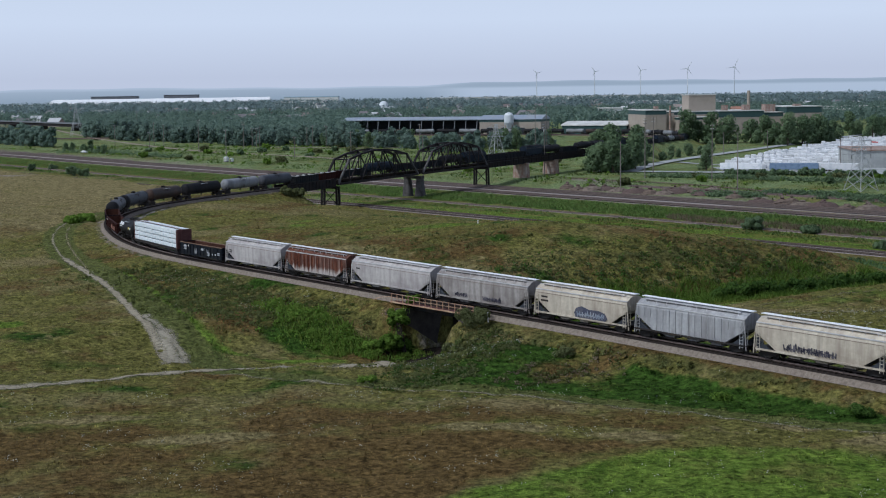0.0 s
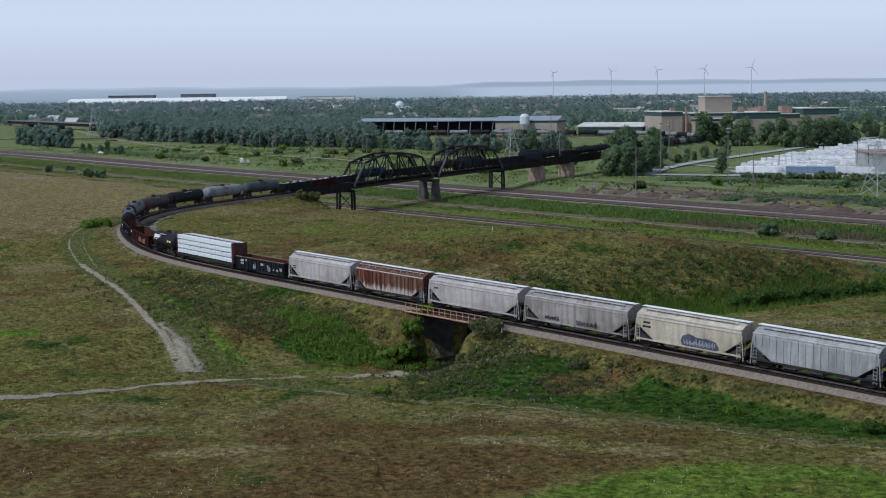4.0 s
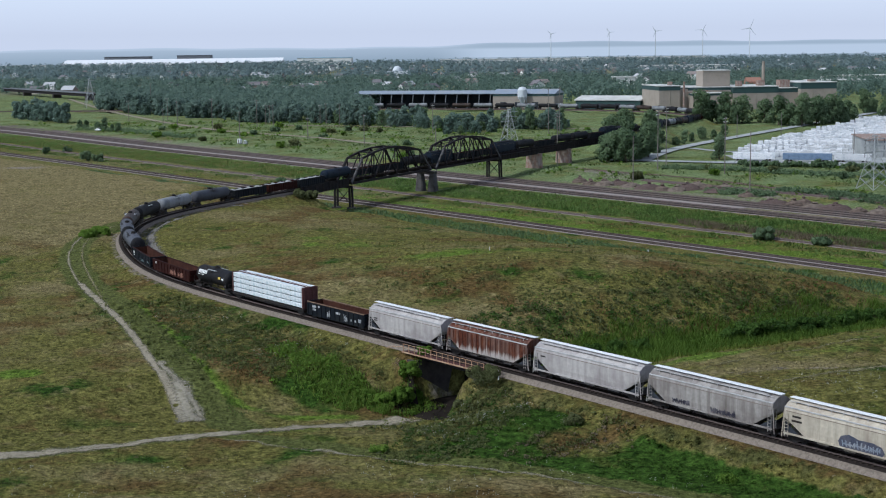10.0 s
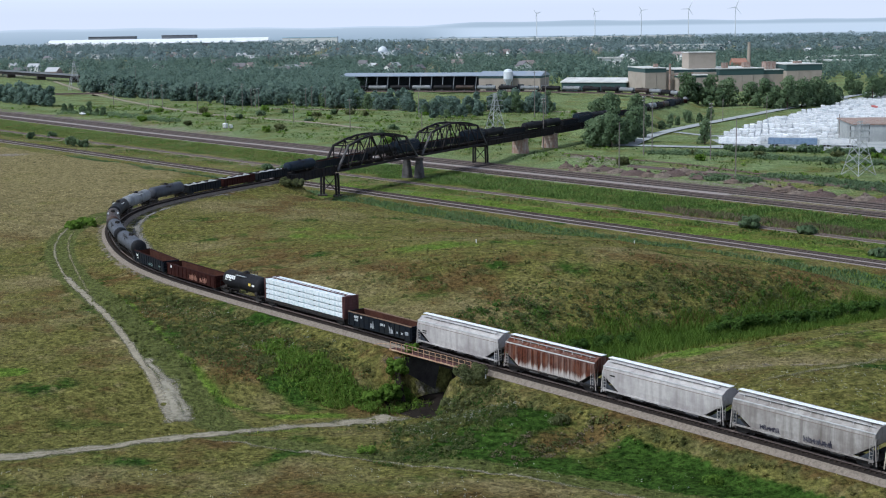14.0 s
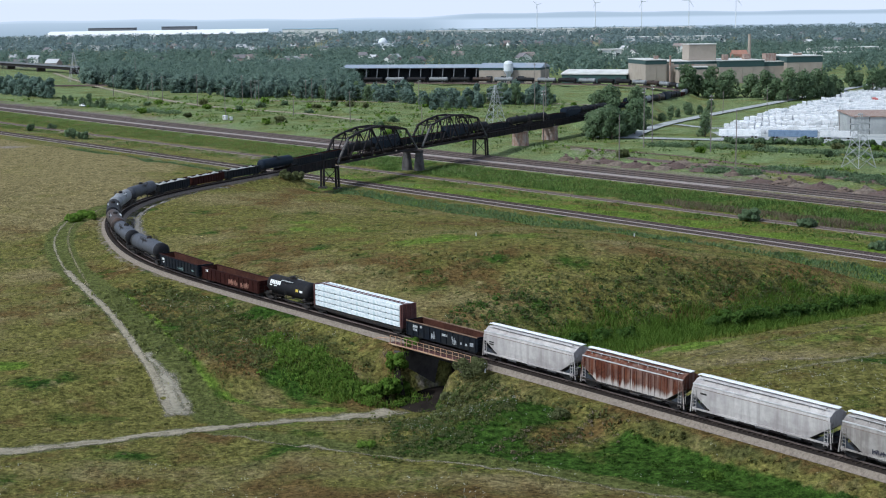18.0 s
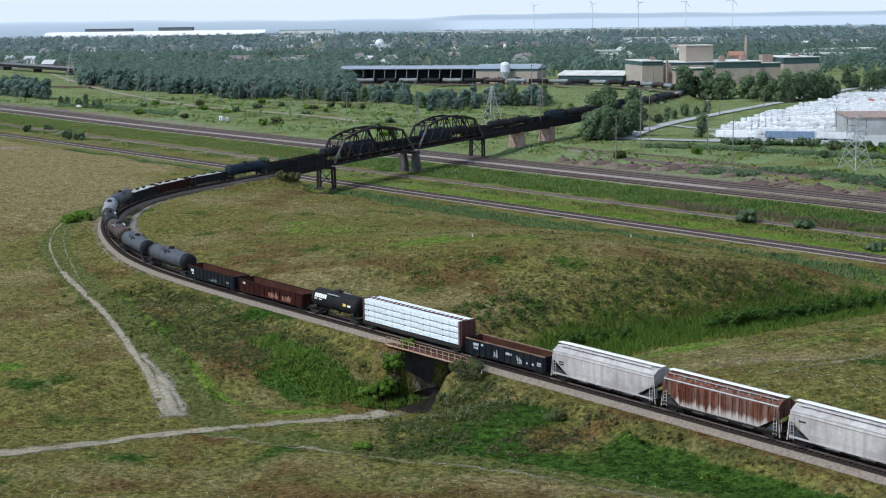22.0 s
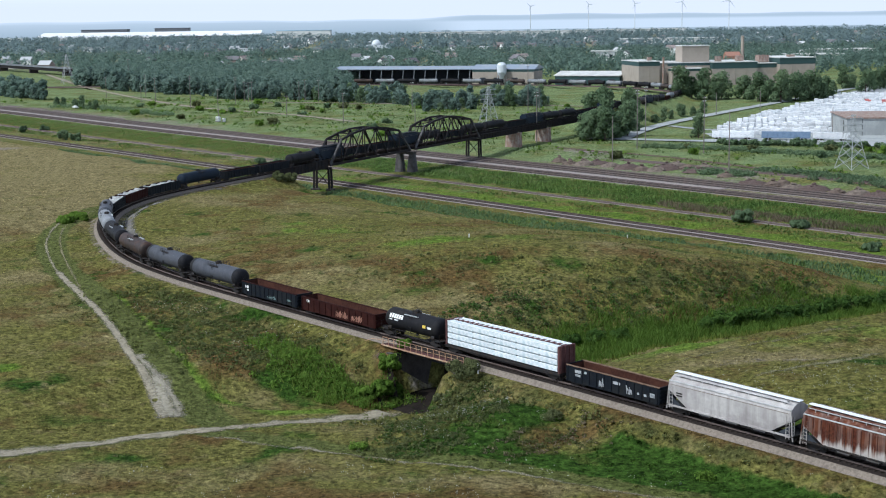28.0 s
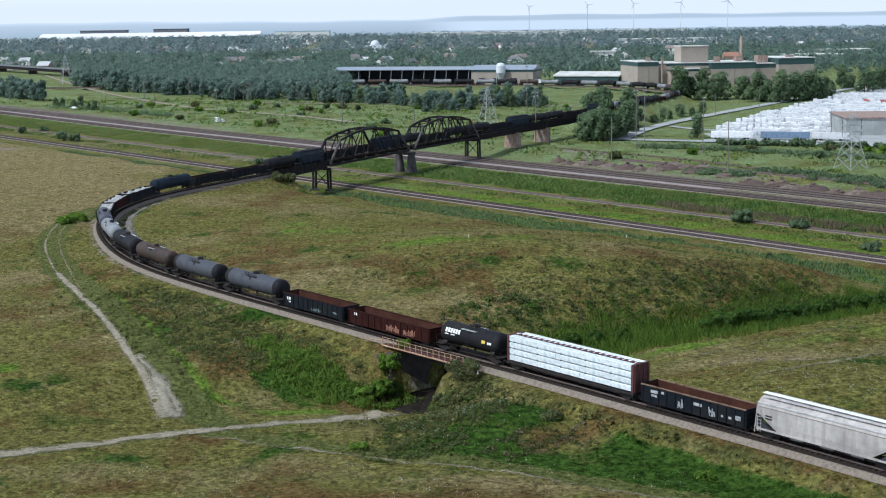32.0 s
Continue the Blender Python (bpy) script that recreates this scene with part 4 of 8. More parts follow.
# ---- the underpass ----
def underpass():
    p, w, nl = rail_frame(S_UNDER)
    ang = math.atan2(w.y, w.x)
    at = Matrix.Translation((p.x, p.y, 0)) @ Matrix.Rotation(ang, 4, "Z")   # x along the line, y to its left (the near side)
    zr = p.z
    root = thing("underpass_bridge", "rusty steel girder bridge carrying the railway over a path", "rail bridge", at=at)
    for sx in (-1, 1):
        m = Mesh().box(sx * HALF_UNDER - (0.0 if sx > 0 else 1.6), -4.6, 0.0, sx * HALF_UNDER + (1.6 if sx > 0 else 0.0), 4.4, zr - 1.25, 0.05)
        part("abutment", m, CONCRETE_DARK, root, "stained concrete abutment darkened to the underpass shade")
    for y in (-2.2, -0.8, 0.8, 2.3):
        m = Mesh().box(-HALF_UNDER - 0.6, y - 0.05, zr - 1.5, HALF_UNDER + 0.6, y + 0.05, zr - 0.45)
        m.box(-HALF_UNDER - 0.6, y - 0.22, zr - 1.5, HALF_UNDER + 0.6, y + 0.22, zr - 1.44)
        m.box(-HALF_UNDER - 0.6, y - 0.22, zr - 0.48, HALF_UNDER + 0.6, y + 0.22, zr - 0.43)
        part("girder", m, STEEL_DARK, root, "dark steel girder")
    part("deck", Mesh().box(-HALF_UNDER - 0.8, -3.0, zr - 0.43, HALF_UNDER + 0.8, 2.6, zr - 0.30), TIE, root, "dark timber deck")
    part("walkway", Mesh().box(-HALF_UNDER - 2.5, 2.62, zr - 0.55, HALF_UNDER + 3.5, 3.75, zr - 0.46), BEAM_BROWN, root, "rusty grated walkway beside the track")
    part("walkway_edge", Mesh().box(-HALF_UNDER - 2.5, 3.76, zr - 0.62, HALF_UNDER + 3.5, 3.83, zr - 0.42), RUSTY_RAIL, root)
    post = Mesh().box(-0.045, -0.045, 0, 0.045, 0.045, 1.15).data("post", RUSTY_RAIL)
    for k in range(15):
        x = -HALF_UNDER - 2.3 + k * 1.25
        part("post", post, None, root, at=Matrix.Translation((x, 3.72, zr - 0.46)))
    for h in (0.60, 1.12):
        part("handrail", Mesh().bar((-HALF_UNDER - 2.4, 3.72, zr - 0.46 + h), (HALF_UNDER + 3.3, 3.72, zr - 0.46 + h), 0.055, 0.055), RUSTY_RAIL, root, "rusty handrail")
    m = Mesh().bar((HALF_UNDER + 3.4, 3.7, zr + 0.2), (HALF_UNDER + 6.5, 3.3, zr - 0.25), 0.08, 0.08)
    m.bar((HALF_UNDER + 6.5, 3.3, zr - 0.25), (HALF_UNDER + 7.6, 3.6, zr - 0.7), 0.08, 0.08)
    part("loose_rail", m, RUSTY_RAIL, root, "bent rusty rail at the bank")


underpass()
_p, _w, _n = rail_frame(S_UNDER)
# strip added on the floor to darken the opening like shade
ribbon("mud_track", np.array([tuple((_p + _n * k)[:2]) for k in (9, 5, 1, -3, -7, -10)]), 7.6, 0.06, UNDERPASS_SHADE, "dark ground strip painted as the bridge's shade", "ground", 0.1)
_p, _w, _n = rail_frame(S_UNDER + 9.0)
ribbon("bare_bank", np.array([tuple((_p + _n * k)[:2]) for k in (3.6, 4.6, 5.8, 7.0)]), 2.2, 0.08, BARE_RED, "bare reddish earth slumped beside the bridge", "ground", 0.4)
_q = Vector((4.4, 179.6, 0))
thing("marker_post", "short white marker post beside the railway", "post", mesh=Mesh().rod((_q.x, _q.y, gz(_q.x, _q.y) - 0.1), (_q.x, _q.y, gz(_q.x, _q.y) + 1.35), 0.09, 8), mat=MARK_WHITE)
for _x, _y in ((5.0, 267.0), (39.8, 296.0)):
    thing("stake", "small white stake in the dry grass", "post", mesh=Mesh().rod((_x, _y, gz(_x, _y)), (_x, _y, gz(_x, _y) + 0.75), 0.10, 8), mat=MARK_WHITE)


# ---- the long bridge ----
PIER_GREY = material("pier_concrete", (0.085, 0.08, 0.08), 0.9, 0.0, 0.2, 1.0, 0.2, second=(0.05, 0.045, 0.045))


def truss_bridge():
    zr = 9.3
    root = thing("truss_bridge", "black riveted steel truss railway bridge over the main line", "rail bridge")

    def at(s, side, z):
        p, w, nl = rail_frame(s)
        return Vector((p.x, p.y, 0)) - nl * side + Vector((0, 0, z))   # side > 0: to the near (right) side

    spans = [(478.0, 533.0, 7), (536.5, 588.0, 7)]
    for a, b, n in spans:
        for side in (2.75, -2.75):
            step = (b - a) / n
            top_h = [0.0] + [6.6 + 3.2 * math.sin(math.pi * (k - 0.5) / (n - 1)) for k in range(1, n)] + [0.0]
            low = [at(a + k * step, side, zr - 1.2) for k in range(n + 1)]
            top = [at(a + k * step, side, zr - 1.2 + top_h[k]) for k in range(n + 1)]
            part("bottom_chord", Mesh().bar(low[0], low[-1], 0.55, 0.75), BRIDGE, root)
            for k in range(n):
                x, y = (low[k] if k == 0 else top[k]), (low[-1] if k == n - 1 else top[k + 1])
                part("end_post" if k in (0, n - 1) else "top_chord", Mesh().bar(x, y, 0.6, 0.6), BRIDGE_SUNLIT if (side > 0 and k in (0, n - 1)) else BRIDGE, root, "inclined end post in a pale sunlit tone" if (side > 0 and k in (0, n - 1)) else "")
            for k in range(1, n):
                part("vertical", Mesh().bar(low[k], top[k], 0.34, 0.34), BRIDGE, root)
            for k in range(1, n - 1):
                lo, hi = (k, k + 1) if k >= n / 2 - 0.5 else (k + 1, k)
                part("diagonal", Mesh().bar(top[lo], low[hi], 0.3, 0.3), BRIDGE, root)
                if k == n // 2:
                    part("diagonal", Mesh().bar(top[hi], low[lo], 0.22, 0.22), BRIDGE, root)
        step = (b - a) / n
        for k in range(1, n):
            h = 6.6 + 3.2 * math.sin(math.pi * (k - 0.5) / (n - 1)) - 1.2
            part("top_strut", Mesh().bar(at(a + k * step, 2.75, zr + h), at(a + k * step, -2.75, zr + h), 0.3, 0.4), BRIDGE, root)
            if k < n - 1:
                h2 = 6.6 + 3.2 * math.sin(math.pi * (k + 0.5) / (n - 1)) - 1.2
                part("top_brace", Mesh().bar(at(a + k * step, 2.75, zr + h), at(a + (k + 1) * step, -2.75, zr + h2), 0.18, 0.18), BRIDGE, root)
                part("top_brace", Mesh().bar(at(a + k * step, -2.75, zr + h), at(a + (k + 1) * step, 2.75, zr + h2), 0.18, 0.18), BRIDGE, root)
        for k in range(n + 1):
            part("floor_beam", Mesh().bar(at(a + k * step, 2.75, zr - 1.0), at(a + k * step, -2.75, zr - 1.0), 0.35, 0.8), BRIDGE, root)
    # plate girder spans before and after the trusses
    for a, b, dep in [(S_BRIDGE, 477.6, 2.6), (588.4, 623.3, 2.8), (623.7, 651.8, 2.8), (652.2, 703.8, 2.8), (704.2, S_BRIDGE_END, 2.8)]:
        for side in (2.2, -2.2):
            m = Mesh().bar(at(a, side, zr - dep / 2 + 0.55), at(b, side, zr - dep / 2 + 0.55), 0.06, dep)
            m.bar(at(a, side, zr + 0.55), at(b, side, zr + 0.55), 0.45, 0.08)
            m.bar(at(a, side, zr - dep + 0.55), at(b, side, zr - dep + 0.55), 0.45, 0.08)
            girder = part("plate_girder", m, BRIDGE, root, "riveted black plate girder")
            k = int((b - a) / 2.2)
            for i in range(1, k):
                s = a + (b - a) * i / k
                part("stiffener", Mesh().bar(at(s, side + 0.12 * (1 if side > 0 else -1), zr - dep + 0.6), at(s, side + 0.12 * (1 if side > 0 else -1), zr + 0.5), 0.16, 0.16), BRIDGE, girder)
    for off in (-0.75, 0.75):
        m = Mesh()
        for s in np.arange(S_BRIDGE, S_BRIDGE_END, 6.0):
            m.bar(at(s, off, zr - 0.07), at(s + 6.0, off, zr - 0.07), 0.09, 0.16)
        part("rail", m, RAIL_STEEL, root)
    m = Mesh()
    for s in np.arange(S_BRIDGE, S_BRIDGE_END, 0.9):
        m.bar(at(s, -2.0, zr - 0.28), at(s, 2.0, zr - 0.28), 0.3, 0.22)
    tagged(part("tie_row", m, TIE, root, "dark timber bridge ties"), kind="stuff")
    # walkway with railing along the near side
    part("walkway", Mesh().bar(at(588.4, 3.0, zr - 0.2), at(S_BRIDGE_END, 3.0, zr - 0.2), 1.2, 0.1), BRIDGE, root)
    part("walkway_rail", Mesh().bar(at(588.4, 3.5, zr + 0.9), at(S_BRIDGE_END, 3.5, zr + 0.9), 0.08, 0.08), BRIDGE, root)
    # supports
    for s, kind_ in ((477.8, "bent"), (534.8, "pier"), (588.2, "bent"), (623.5, "block"), (652.0, "block"), (704.0, "block")):
        base = at(s, 0, 0)
        p, w, nl = rail_frame(s)
        if kind_ == "bent":
            bent = part("steel_bent", Mesh().bar(at(s, 3.2, zr - 2.3), at(s, -3.2, zr - 2.3), 0.7, 0.8), BRIDGE, root, "black braced steel bent")
            for side in (2.6, -2.6):
                for dw in (-0.9, 0.9):
                    f = at(s + dw, side * 1.06, gz(base.x, base.y) + 0.5)
                    part("column", Mesh().bar(f, at(s + dw, side, zr - 2.2), 0.55, 0.55), BRIDGE, bent)
                f = at(s, side * 1.06, 0)
                part("footing", Mesh().box(f.x - 1.4, f.y - 1.4, gz(f.x, f.y) - 0.6, f.x + 1.4, f.y + 1.4, gz(f.x, f.y) + 0.5, 0.1), CONCRETE_DARK, bent)
            part("brace", Mesh().bar(at(s, 2.7, 1.2), at(s, -2.6, zr - 2.8), 0.2, 0.2), BRIDGE, bent)
            part("brace", Mesh().bar(at(s, -2.7, 1.2), at(s, 2.6, zr - 2.8), 0.2, 0.2), BRIDGE, bent)
        else:
            ww, dd = (3.1, 1.6)
            z0, z1 = gz(base.x, base.y) - 0.8, zr - 2.1
            if kind_ == "pier":
                pier = part("pier_cap", Mesh().bar(at(s, 3.6, z1 - 0.45), at(s, -3.6, z1 - 0.45), 2.4, 0.9), CONCRETE_DARK, root, "dark stained concrete pier cap")
                for side in (2.5, -2.5):
                    c = at(s, side, 0)
                    rings = [[tuple(Vector((c.x, c.y, z)) + nl * a * k + w * b * k) for a, b in ((-1, -0.7), (-0.7, -1), (0.7, -1), (1, -0.7), (1, 0.7), (0.7, 1), (-0.7, 1), (-1, 0.7))] for z, k in ((z0, 1.75), (z1 - 0.9, 1.05))]
                    part("pier_column", Mesh().loft(rings), PIER_GREY, pier, "tapered grey concrete pier column")
                continue
            rings = []
            for z, k in ((z0, 1.14), (z1 - 0.5, 1.0), (z1 - 0.5, 1.08), (z1, 1.08)):
                rings.append([tuple(Vector((base.x, base.y, z)) + nl * a * ww * k + w * b * dd * k) for a, b in ((-1, -0.6), (-0.8, -1), (0.8, -1), (1, -0.6), (1, 0.6), (0.8, 1), (-0.8, 1), (-1, 0.6))])
            part("concrete_pier", Mesh().loft(rings), CONCRETE, root, "rust-streaked concrete pier")
    return root


truss_bridge()


# ---- railway cars ----
def wheel_mesh():
    m = Mesh()
    for y in (-0.72, 0.72):
        n = 14
        prof = [(0.10, -0.06), (0.36, -0.05), (0.46, -0.07), (0.46, 0.06), (0.36, 0.04), (0.10, 0.06)]
        rings = [[(math.cos(k * 2 * math.pi / n) * r, y + o, math.sin(k * 2 * math.pi / n) * r) for k in range(n)] for r, o in prof]
        m.loft(rings)
    m.rod((0, -0.95, 0), (0, 0.95, 0), 0.08, 8)
    return m.data("wheelset", STEEL_DARK)


WHEELS = wheel_mesh()
FRAME = Mesh()
FRAME.loft([[(x, -0.09, z0), (x, 0.09, z0), (x, 0.09, z1), (x, -0.09, z1)] for x, z0, z1 in ((-1.15, 0.42, 0.62), (-0.75, 0.40, 0.72), (-0.35, 0.18, 0.78), (0.35, 0.18, 0.78), (0.75, 0.40, 0.72), (1.15, 0.42, 0.62))])
FRAME = FRAME.data("side_frame", STEEL_DARK)
BOLSTER = Mesh().box(-0.25, -1.0, 0.42, 0.25, 1.0, 0.85, 0.06)
BOLSTER.rod((0, 0, 0.8), (0, 0, 1.05), 0.3, 10)
BOLSTER = BOLSTER.data("bogie", STEEL_DARK)
COUPLER = Mesh().box(-0.7, -0.12, 0.78, 0.25, 0.12, 1.02, 0.03)
COUPLER.box(0.2, -0.2, 0.72, 0.5, 0.2, 1.08, 0.05)
COUPLER = COUPLER.data("coupler", STEEL_DARK)
LADDER = Mesh()
for _y in (-0.22, 0.22):
    LADDER.bar((0, _y, 0), (0, _y, 2.6), 0.05, 0.05)
for _k in range(7):
    LADDER.bar((0, -0.22, 0.2 + _k * 0.38), (0, 0.22, 0.2 + _k * 0.38), 0.04, 0.04)


SEAM = material("rust_stained_seam", (0.20, 0.15, 0.125), 0.8, 0.0, 0.3, 0.6)
HATCH_GREY = material("hatch_grey", (0.16, 0.155, 0.15), 0.6, 0.0, 0.15, 0.6)
PLATFORM = material("pale_platform_grating", (0.42, 0.43, 0.44), 0.6, 0.0, 0.2, 0.5)


def running_gear(root, length):
    """Two bogies with wheelsets, and couplers."""
    for sx in (-1, 1):
        bog = part("bogie", BOLSTER, None, root, at=Matrix.Translation((sx * (length / 2 - 2.0), 0, 0)))
        for dx in (-0.88, 0.88):
            part("wheelset", WHEELS, None, bog, at=Matrix.Translation((dx, 0, 0.46)))
        for sy in (-1.05, 1.05):
            part("side_frame", FRAME, None, bog, at=Matrix.Translation((0, sy, 0)))
        part("coupler", COUPLER, None, root, at=Matrix.Translation((sx * (length / 2 - 0.35), 0, 0)) @ Matrix.Rotation(0 if sx > 0 else math.pi, 4, "Z"))


def marks(root, items, y):
    """Painted marks on a side: (x, z, width, height, material, label)."""
    for x, z, w, h, mat, label in items:
        part("marking", Mesh().box(x - w / 2, y, z, x + w / 2, y + math.copysign(0.012, y), z + h), mat, root, label)


def scrawl(root, x, z, w, h, mat, y, seed, label):
    """Sprayed shapes that cannot be read: slanting strokes."""
    r = random.Random(seed)
    k = int(w / 0.42)
    for i in range(k):
        m = Mesh()
        px_ = x - w / 2 + (i + 0.5) * w / k
        hh = h * r.uniform(0.6, 1.0)
        lean = r.uniform(-0.18, 0.18)
        t = math.copysign(0.014, y)
        for a, b in (((px_ - 0.12, z), (px_ - 0.12 + lean, z + hh)), ((px_ + 0.14, z + r.uniform(0, 0.2)), (px_ + 0.14 - lean, z + hh * 0.9)), ((px_ - 0.16, z + hh * r.uniform(0.3, 0.7)), (px_ + 0.2, z + hh * r.uniform(0.2, 0.9)))):
            m.bar((a[0], y + t / 2, a[1]), (b[0], y + t / 2, b[1]), 0.03, 0.13)
        part("graffiti_letter", m, mat, root, label)


def tank_marks(root, items, r=1.5, zc=2.62):
    """Marks that follow the barrel's near side: (x0, x1, low angle, high angle, material, label), degrees above its widest line."""
    for x0, x1, a0, a1, mat, label in items:
        rings = []
        for x in (x0, x1):
            ang = [radians(a0 + (a1 - a0) * k / 4) for k in range(5)]
            rings.append([(x, -math.cos(a) * (r + 0.004), zc + math.sin(a) * (r + 0.004)) for a in ang] + [(x, -math.cos(a) * (r + 0.018), zc + math.sin(a) * (r + 0.018)) for a in reversed(ang)])
        part("marking", Mesh().loft(rings), mat, root, label)


def hopper(pitch, mat, ribbed=False, label="", roof=None, seed=0):
    """A covered hopper car; x along it, z up from the rail."""
    length = pitch
    root = thing("hopper_car", label, "train car", "cars of the freight train")
    e = length / 2 - 0.75
    hw, z_sill, z_eave, z_top = 1.58, 1.12, 3.95, 4.55
    sect = [(-0.55, 0.0), (-hw, 0.16), (-hw, 1.0)] if ribbed else [(-hw * 0.90, 0.0), (-hw * 0.985, 0.35), (-hw, 0.75)]
    lower = [(-hw if ribbed else -hw * 0.93, z_sill), (-hw if ribbed else -hw * 0.985, z_sill + 0.7), (-hw, z_sill + 1.6), (-hw * 0.99, z_eave - 0.3), (-hw * 0.93, z_eave), (-hw * 0.62, z_top - 0.2), (-0.5, z_top)]
    prof = lower + [(-y, z) for y, z in reversed(lower)]
    rings = []
    for x, cut in ((-e, 2.9), (-e + 0.02, 2.75), (-e + 2.6, z_sill), (e - 2.6, z_sill), (e - 0.02, 2.75), (e, 2.9)):
        rings.append([(x, y, max(z, cut)) for y, z in prof])
    part("body", Mesh().loft(rings), mat, root)
    r = random.Random(seed)
    if ribbed:
        rib = Mesh().box(-0.045, -0.035, z_sill + 0.02, 0.045, 0.035, z_eave - 0.18).data("rib", mat)
        rib_s = Mesh().box(-0.045, -0.035, 2.7, 0.045, 0.035, z_eave - 0.18).data("rib", mat)
        k = 17
        for sy in (-1, 1):
            for i in range(k):
                x = -e + 0.35 + (2 * e - 0.7) * i / (k - 1)
                part("rib", rib if abs(x) < e - 2.6 else rib_s, None, root, at=Matrix.Translation((x, sy * (hw + 0.03), 0)))
    for sy in (-1, 1):
        part("side_sill", Mesh().box(-e, sy * hw - 0.06, z_sill - 0.16, e, sy * hw + 0.06, z_sill + 0.04), mat if not ribbed else STEEL_DARK, root)
        part("eave_rail", Mesh().box(-e, sy * hw * 0.95 - 0.06, z_eave - 0.02, e, sy * hw * 0.95 + 0.06, z_eave + 0.10), roof or ROOF_GREY, root)
    part("running_board", Mesh().box(-e - 0.2, -0.36, z_top + 0.20, e + 0.2, 0.36, z_top + 0.27), roof or GALV, root, "sooty roof walkway" if roof else "bright galvanised roof walkway")
    for sy in (-1, 1):
        part("hatch_cover", Mesh().box(-e + 1.0, sy * 0.72 - 0.24, z_top - 0.14, e - 1.0, sy * 0.72 + 0.24, z_top + 0.13, 0.06), roof or mat, root, "long trough hatch cover")
        k = 9
        step = (2 * e - 2.4) / k
        for i in range(k):
            x = -e + 1.2 + step * (i + 0.5)
            # dark boxes on the trough's face imitate shaded gaps below the walkway
            part("hatch_slot", Mesh().box(x - step * 0.40, sy * 0.97 - 0.012, z_top - 0.07, x + step * 0.40, sy * 0.97 + 0.012, z_top + 0.07), roof or HATCH_GREY, root)
        part("roof_rail", Mesh().box(-e + 0.3, sy * 1.03 - 0.035, z_top + 0.02, e - 0.3, sy * 1.03 + 0.035, z_top + 0.09), roof or ROOF_GREY, root)
        for i in range(k + 1):
            x = -e + 1.2 + step * i
            part("rail_post", Mesh().bar((x, sy * 1.03, z_top + 0.03), (x, sy * 1.03, z_top - 0.26), 0.07, 0.07), roof or ROOF_GREY, root)
        if not ribbed:
            part("side_seam", Mesh().box(-e + 0.25, sy * (hw * 0.992 + 0.008) - 0.012, z_eave - 0.42, e - 0.25, sy * (hw * 0.992 + 0.008) + 0.012, z_eave - 0.37), SEAM, root, "brownish welded seam")
    for i in range(3):
        x = (-1 + i) * (2 * e - 5.6) / 3
        w = (2 * e - 5.6) / 6
        m = Mesh().loft([[(x + a * w * k, b * hw * kk, z) for a, b in ((-1, -1), (1, -1), (1, 1), (-1, 1))] for z, k, kk in ((z_sill + 0.02, 0.98, 0.97), (0.62, 0.42, 0.5), (0.42, 0.42, 0.5))])
        bay = part("discharge_bay", m, mat, root, "sloped discharge hopper")
        part("discharge_gate", Mesh().box(x - w * 0.46, -hw * 0.55, 0.34, x + w * 0.46, hw * 0.55, 0.46), STEEL_DARK, bay)
    part("centre_sill", Mesh().box(-e - 0.4, -0.2, 0.72, e + 0.4, 0.2, 1.05), STEEL_DARK, root)
    for sx in (-1, 1):
        part("end_platform", Mesh().box(min(sx * (e - 1.9), sx * (e + 0.35)), -hw, 1.02, max(sx * (e - 1.9), sx * (e + 0.35)), hw, 1.12), STEEL_DARK, root)
        for sy in (-1, 1):
            # dark triangle stands in for the shaded space below the sloped end
            m = Mesh().add([(sx * (e - 1.75), sy * (hw - 0.16), 1.13), (sx * (e - 0.12), sy * (hw - 0.16), 1.13), (sx * (e - 0.12), sy * (hw - 0.16), 2.25), (sx * (e - 1.75), sy * (hw - 0.2), 1.13), (sx * (e - 0.12), sy * (hw - 0.2), 1.13), (sx * (e - 0.12), sy * (hw - 0.2), 2.25)], [(0, 1, 2), (5, 4, 3), (0, 3, 4, 1), (1, 4, 5, 2), (2, 5, 3, 0)])
            part("end_recess", m, DARK_GAP, root, "dark panel painted as the shaded brake gear recess")
        # dark sheet imitates the shadow on the slope's underside
        part("slope_brace", Mesh().bar((sx * (e - 2.3), 0, 1.2), (sx * (e - 0.1), 0, 2.85), 2 * hw - 0.5, 0.12), STEEL_DARK, root, "underside of the sloped end sheet, darkened as shade")
        for sy in (-1, 1):
            part("corner_post", Mesh().bar((sx * (e + 0.28), sy * (hw - 0.06), 0.55), (sx * (e + 0.02), sy * (hw - 0.06), 3.4), 0.12, 0.12), mat, root)
            part("ladder", LADDER_DATA[mat.name] if mat.name in LADDER_DATA else LADDER_DATA.setdefault(mat.name, LADDER.data("ladder", mat)), None, root, at=Matrix.Translation((sx * (e + 0.1), sy * 1.25, 0.9)))
            part("side_ladder", LADDER_DATA[mat.name], None, root, at=Matrix.Translation((sx * (e - 0.35), sy * (hw + 0.02), 0.7)) @ Matrix.Rotation(math.pi / 2, 4, "Z"))
    running_gear(root, length)
    return root


LADDER_DATA = {}


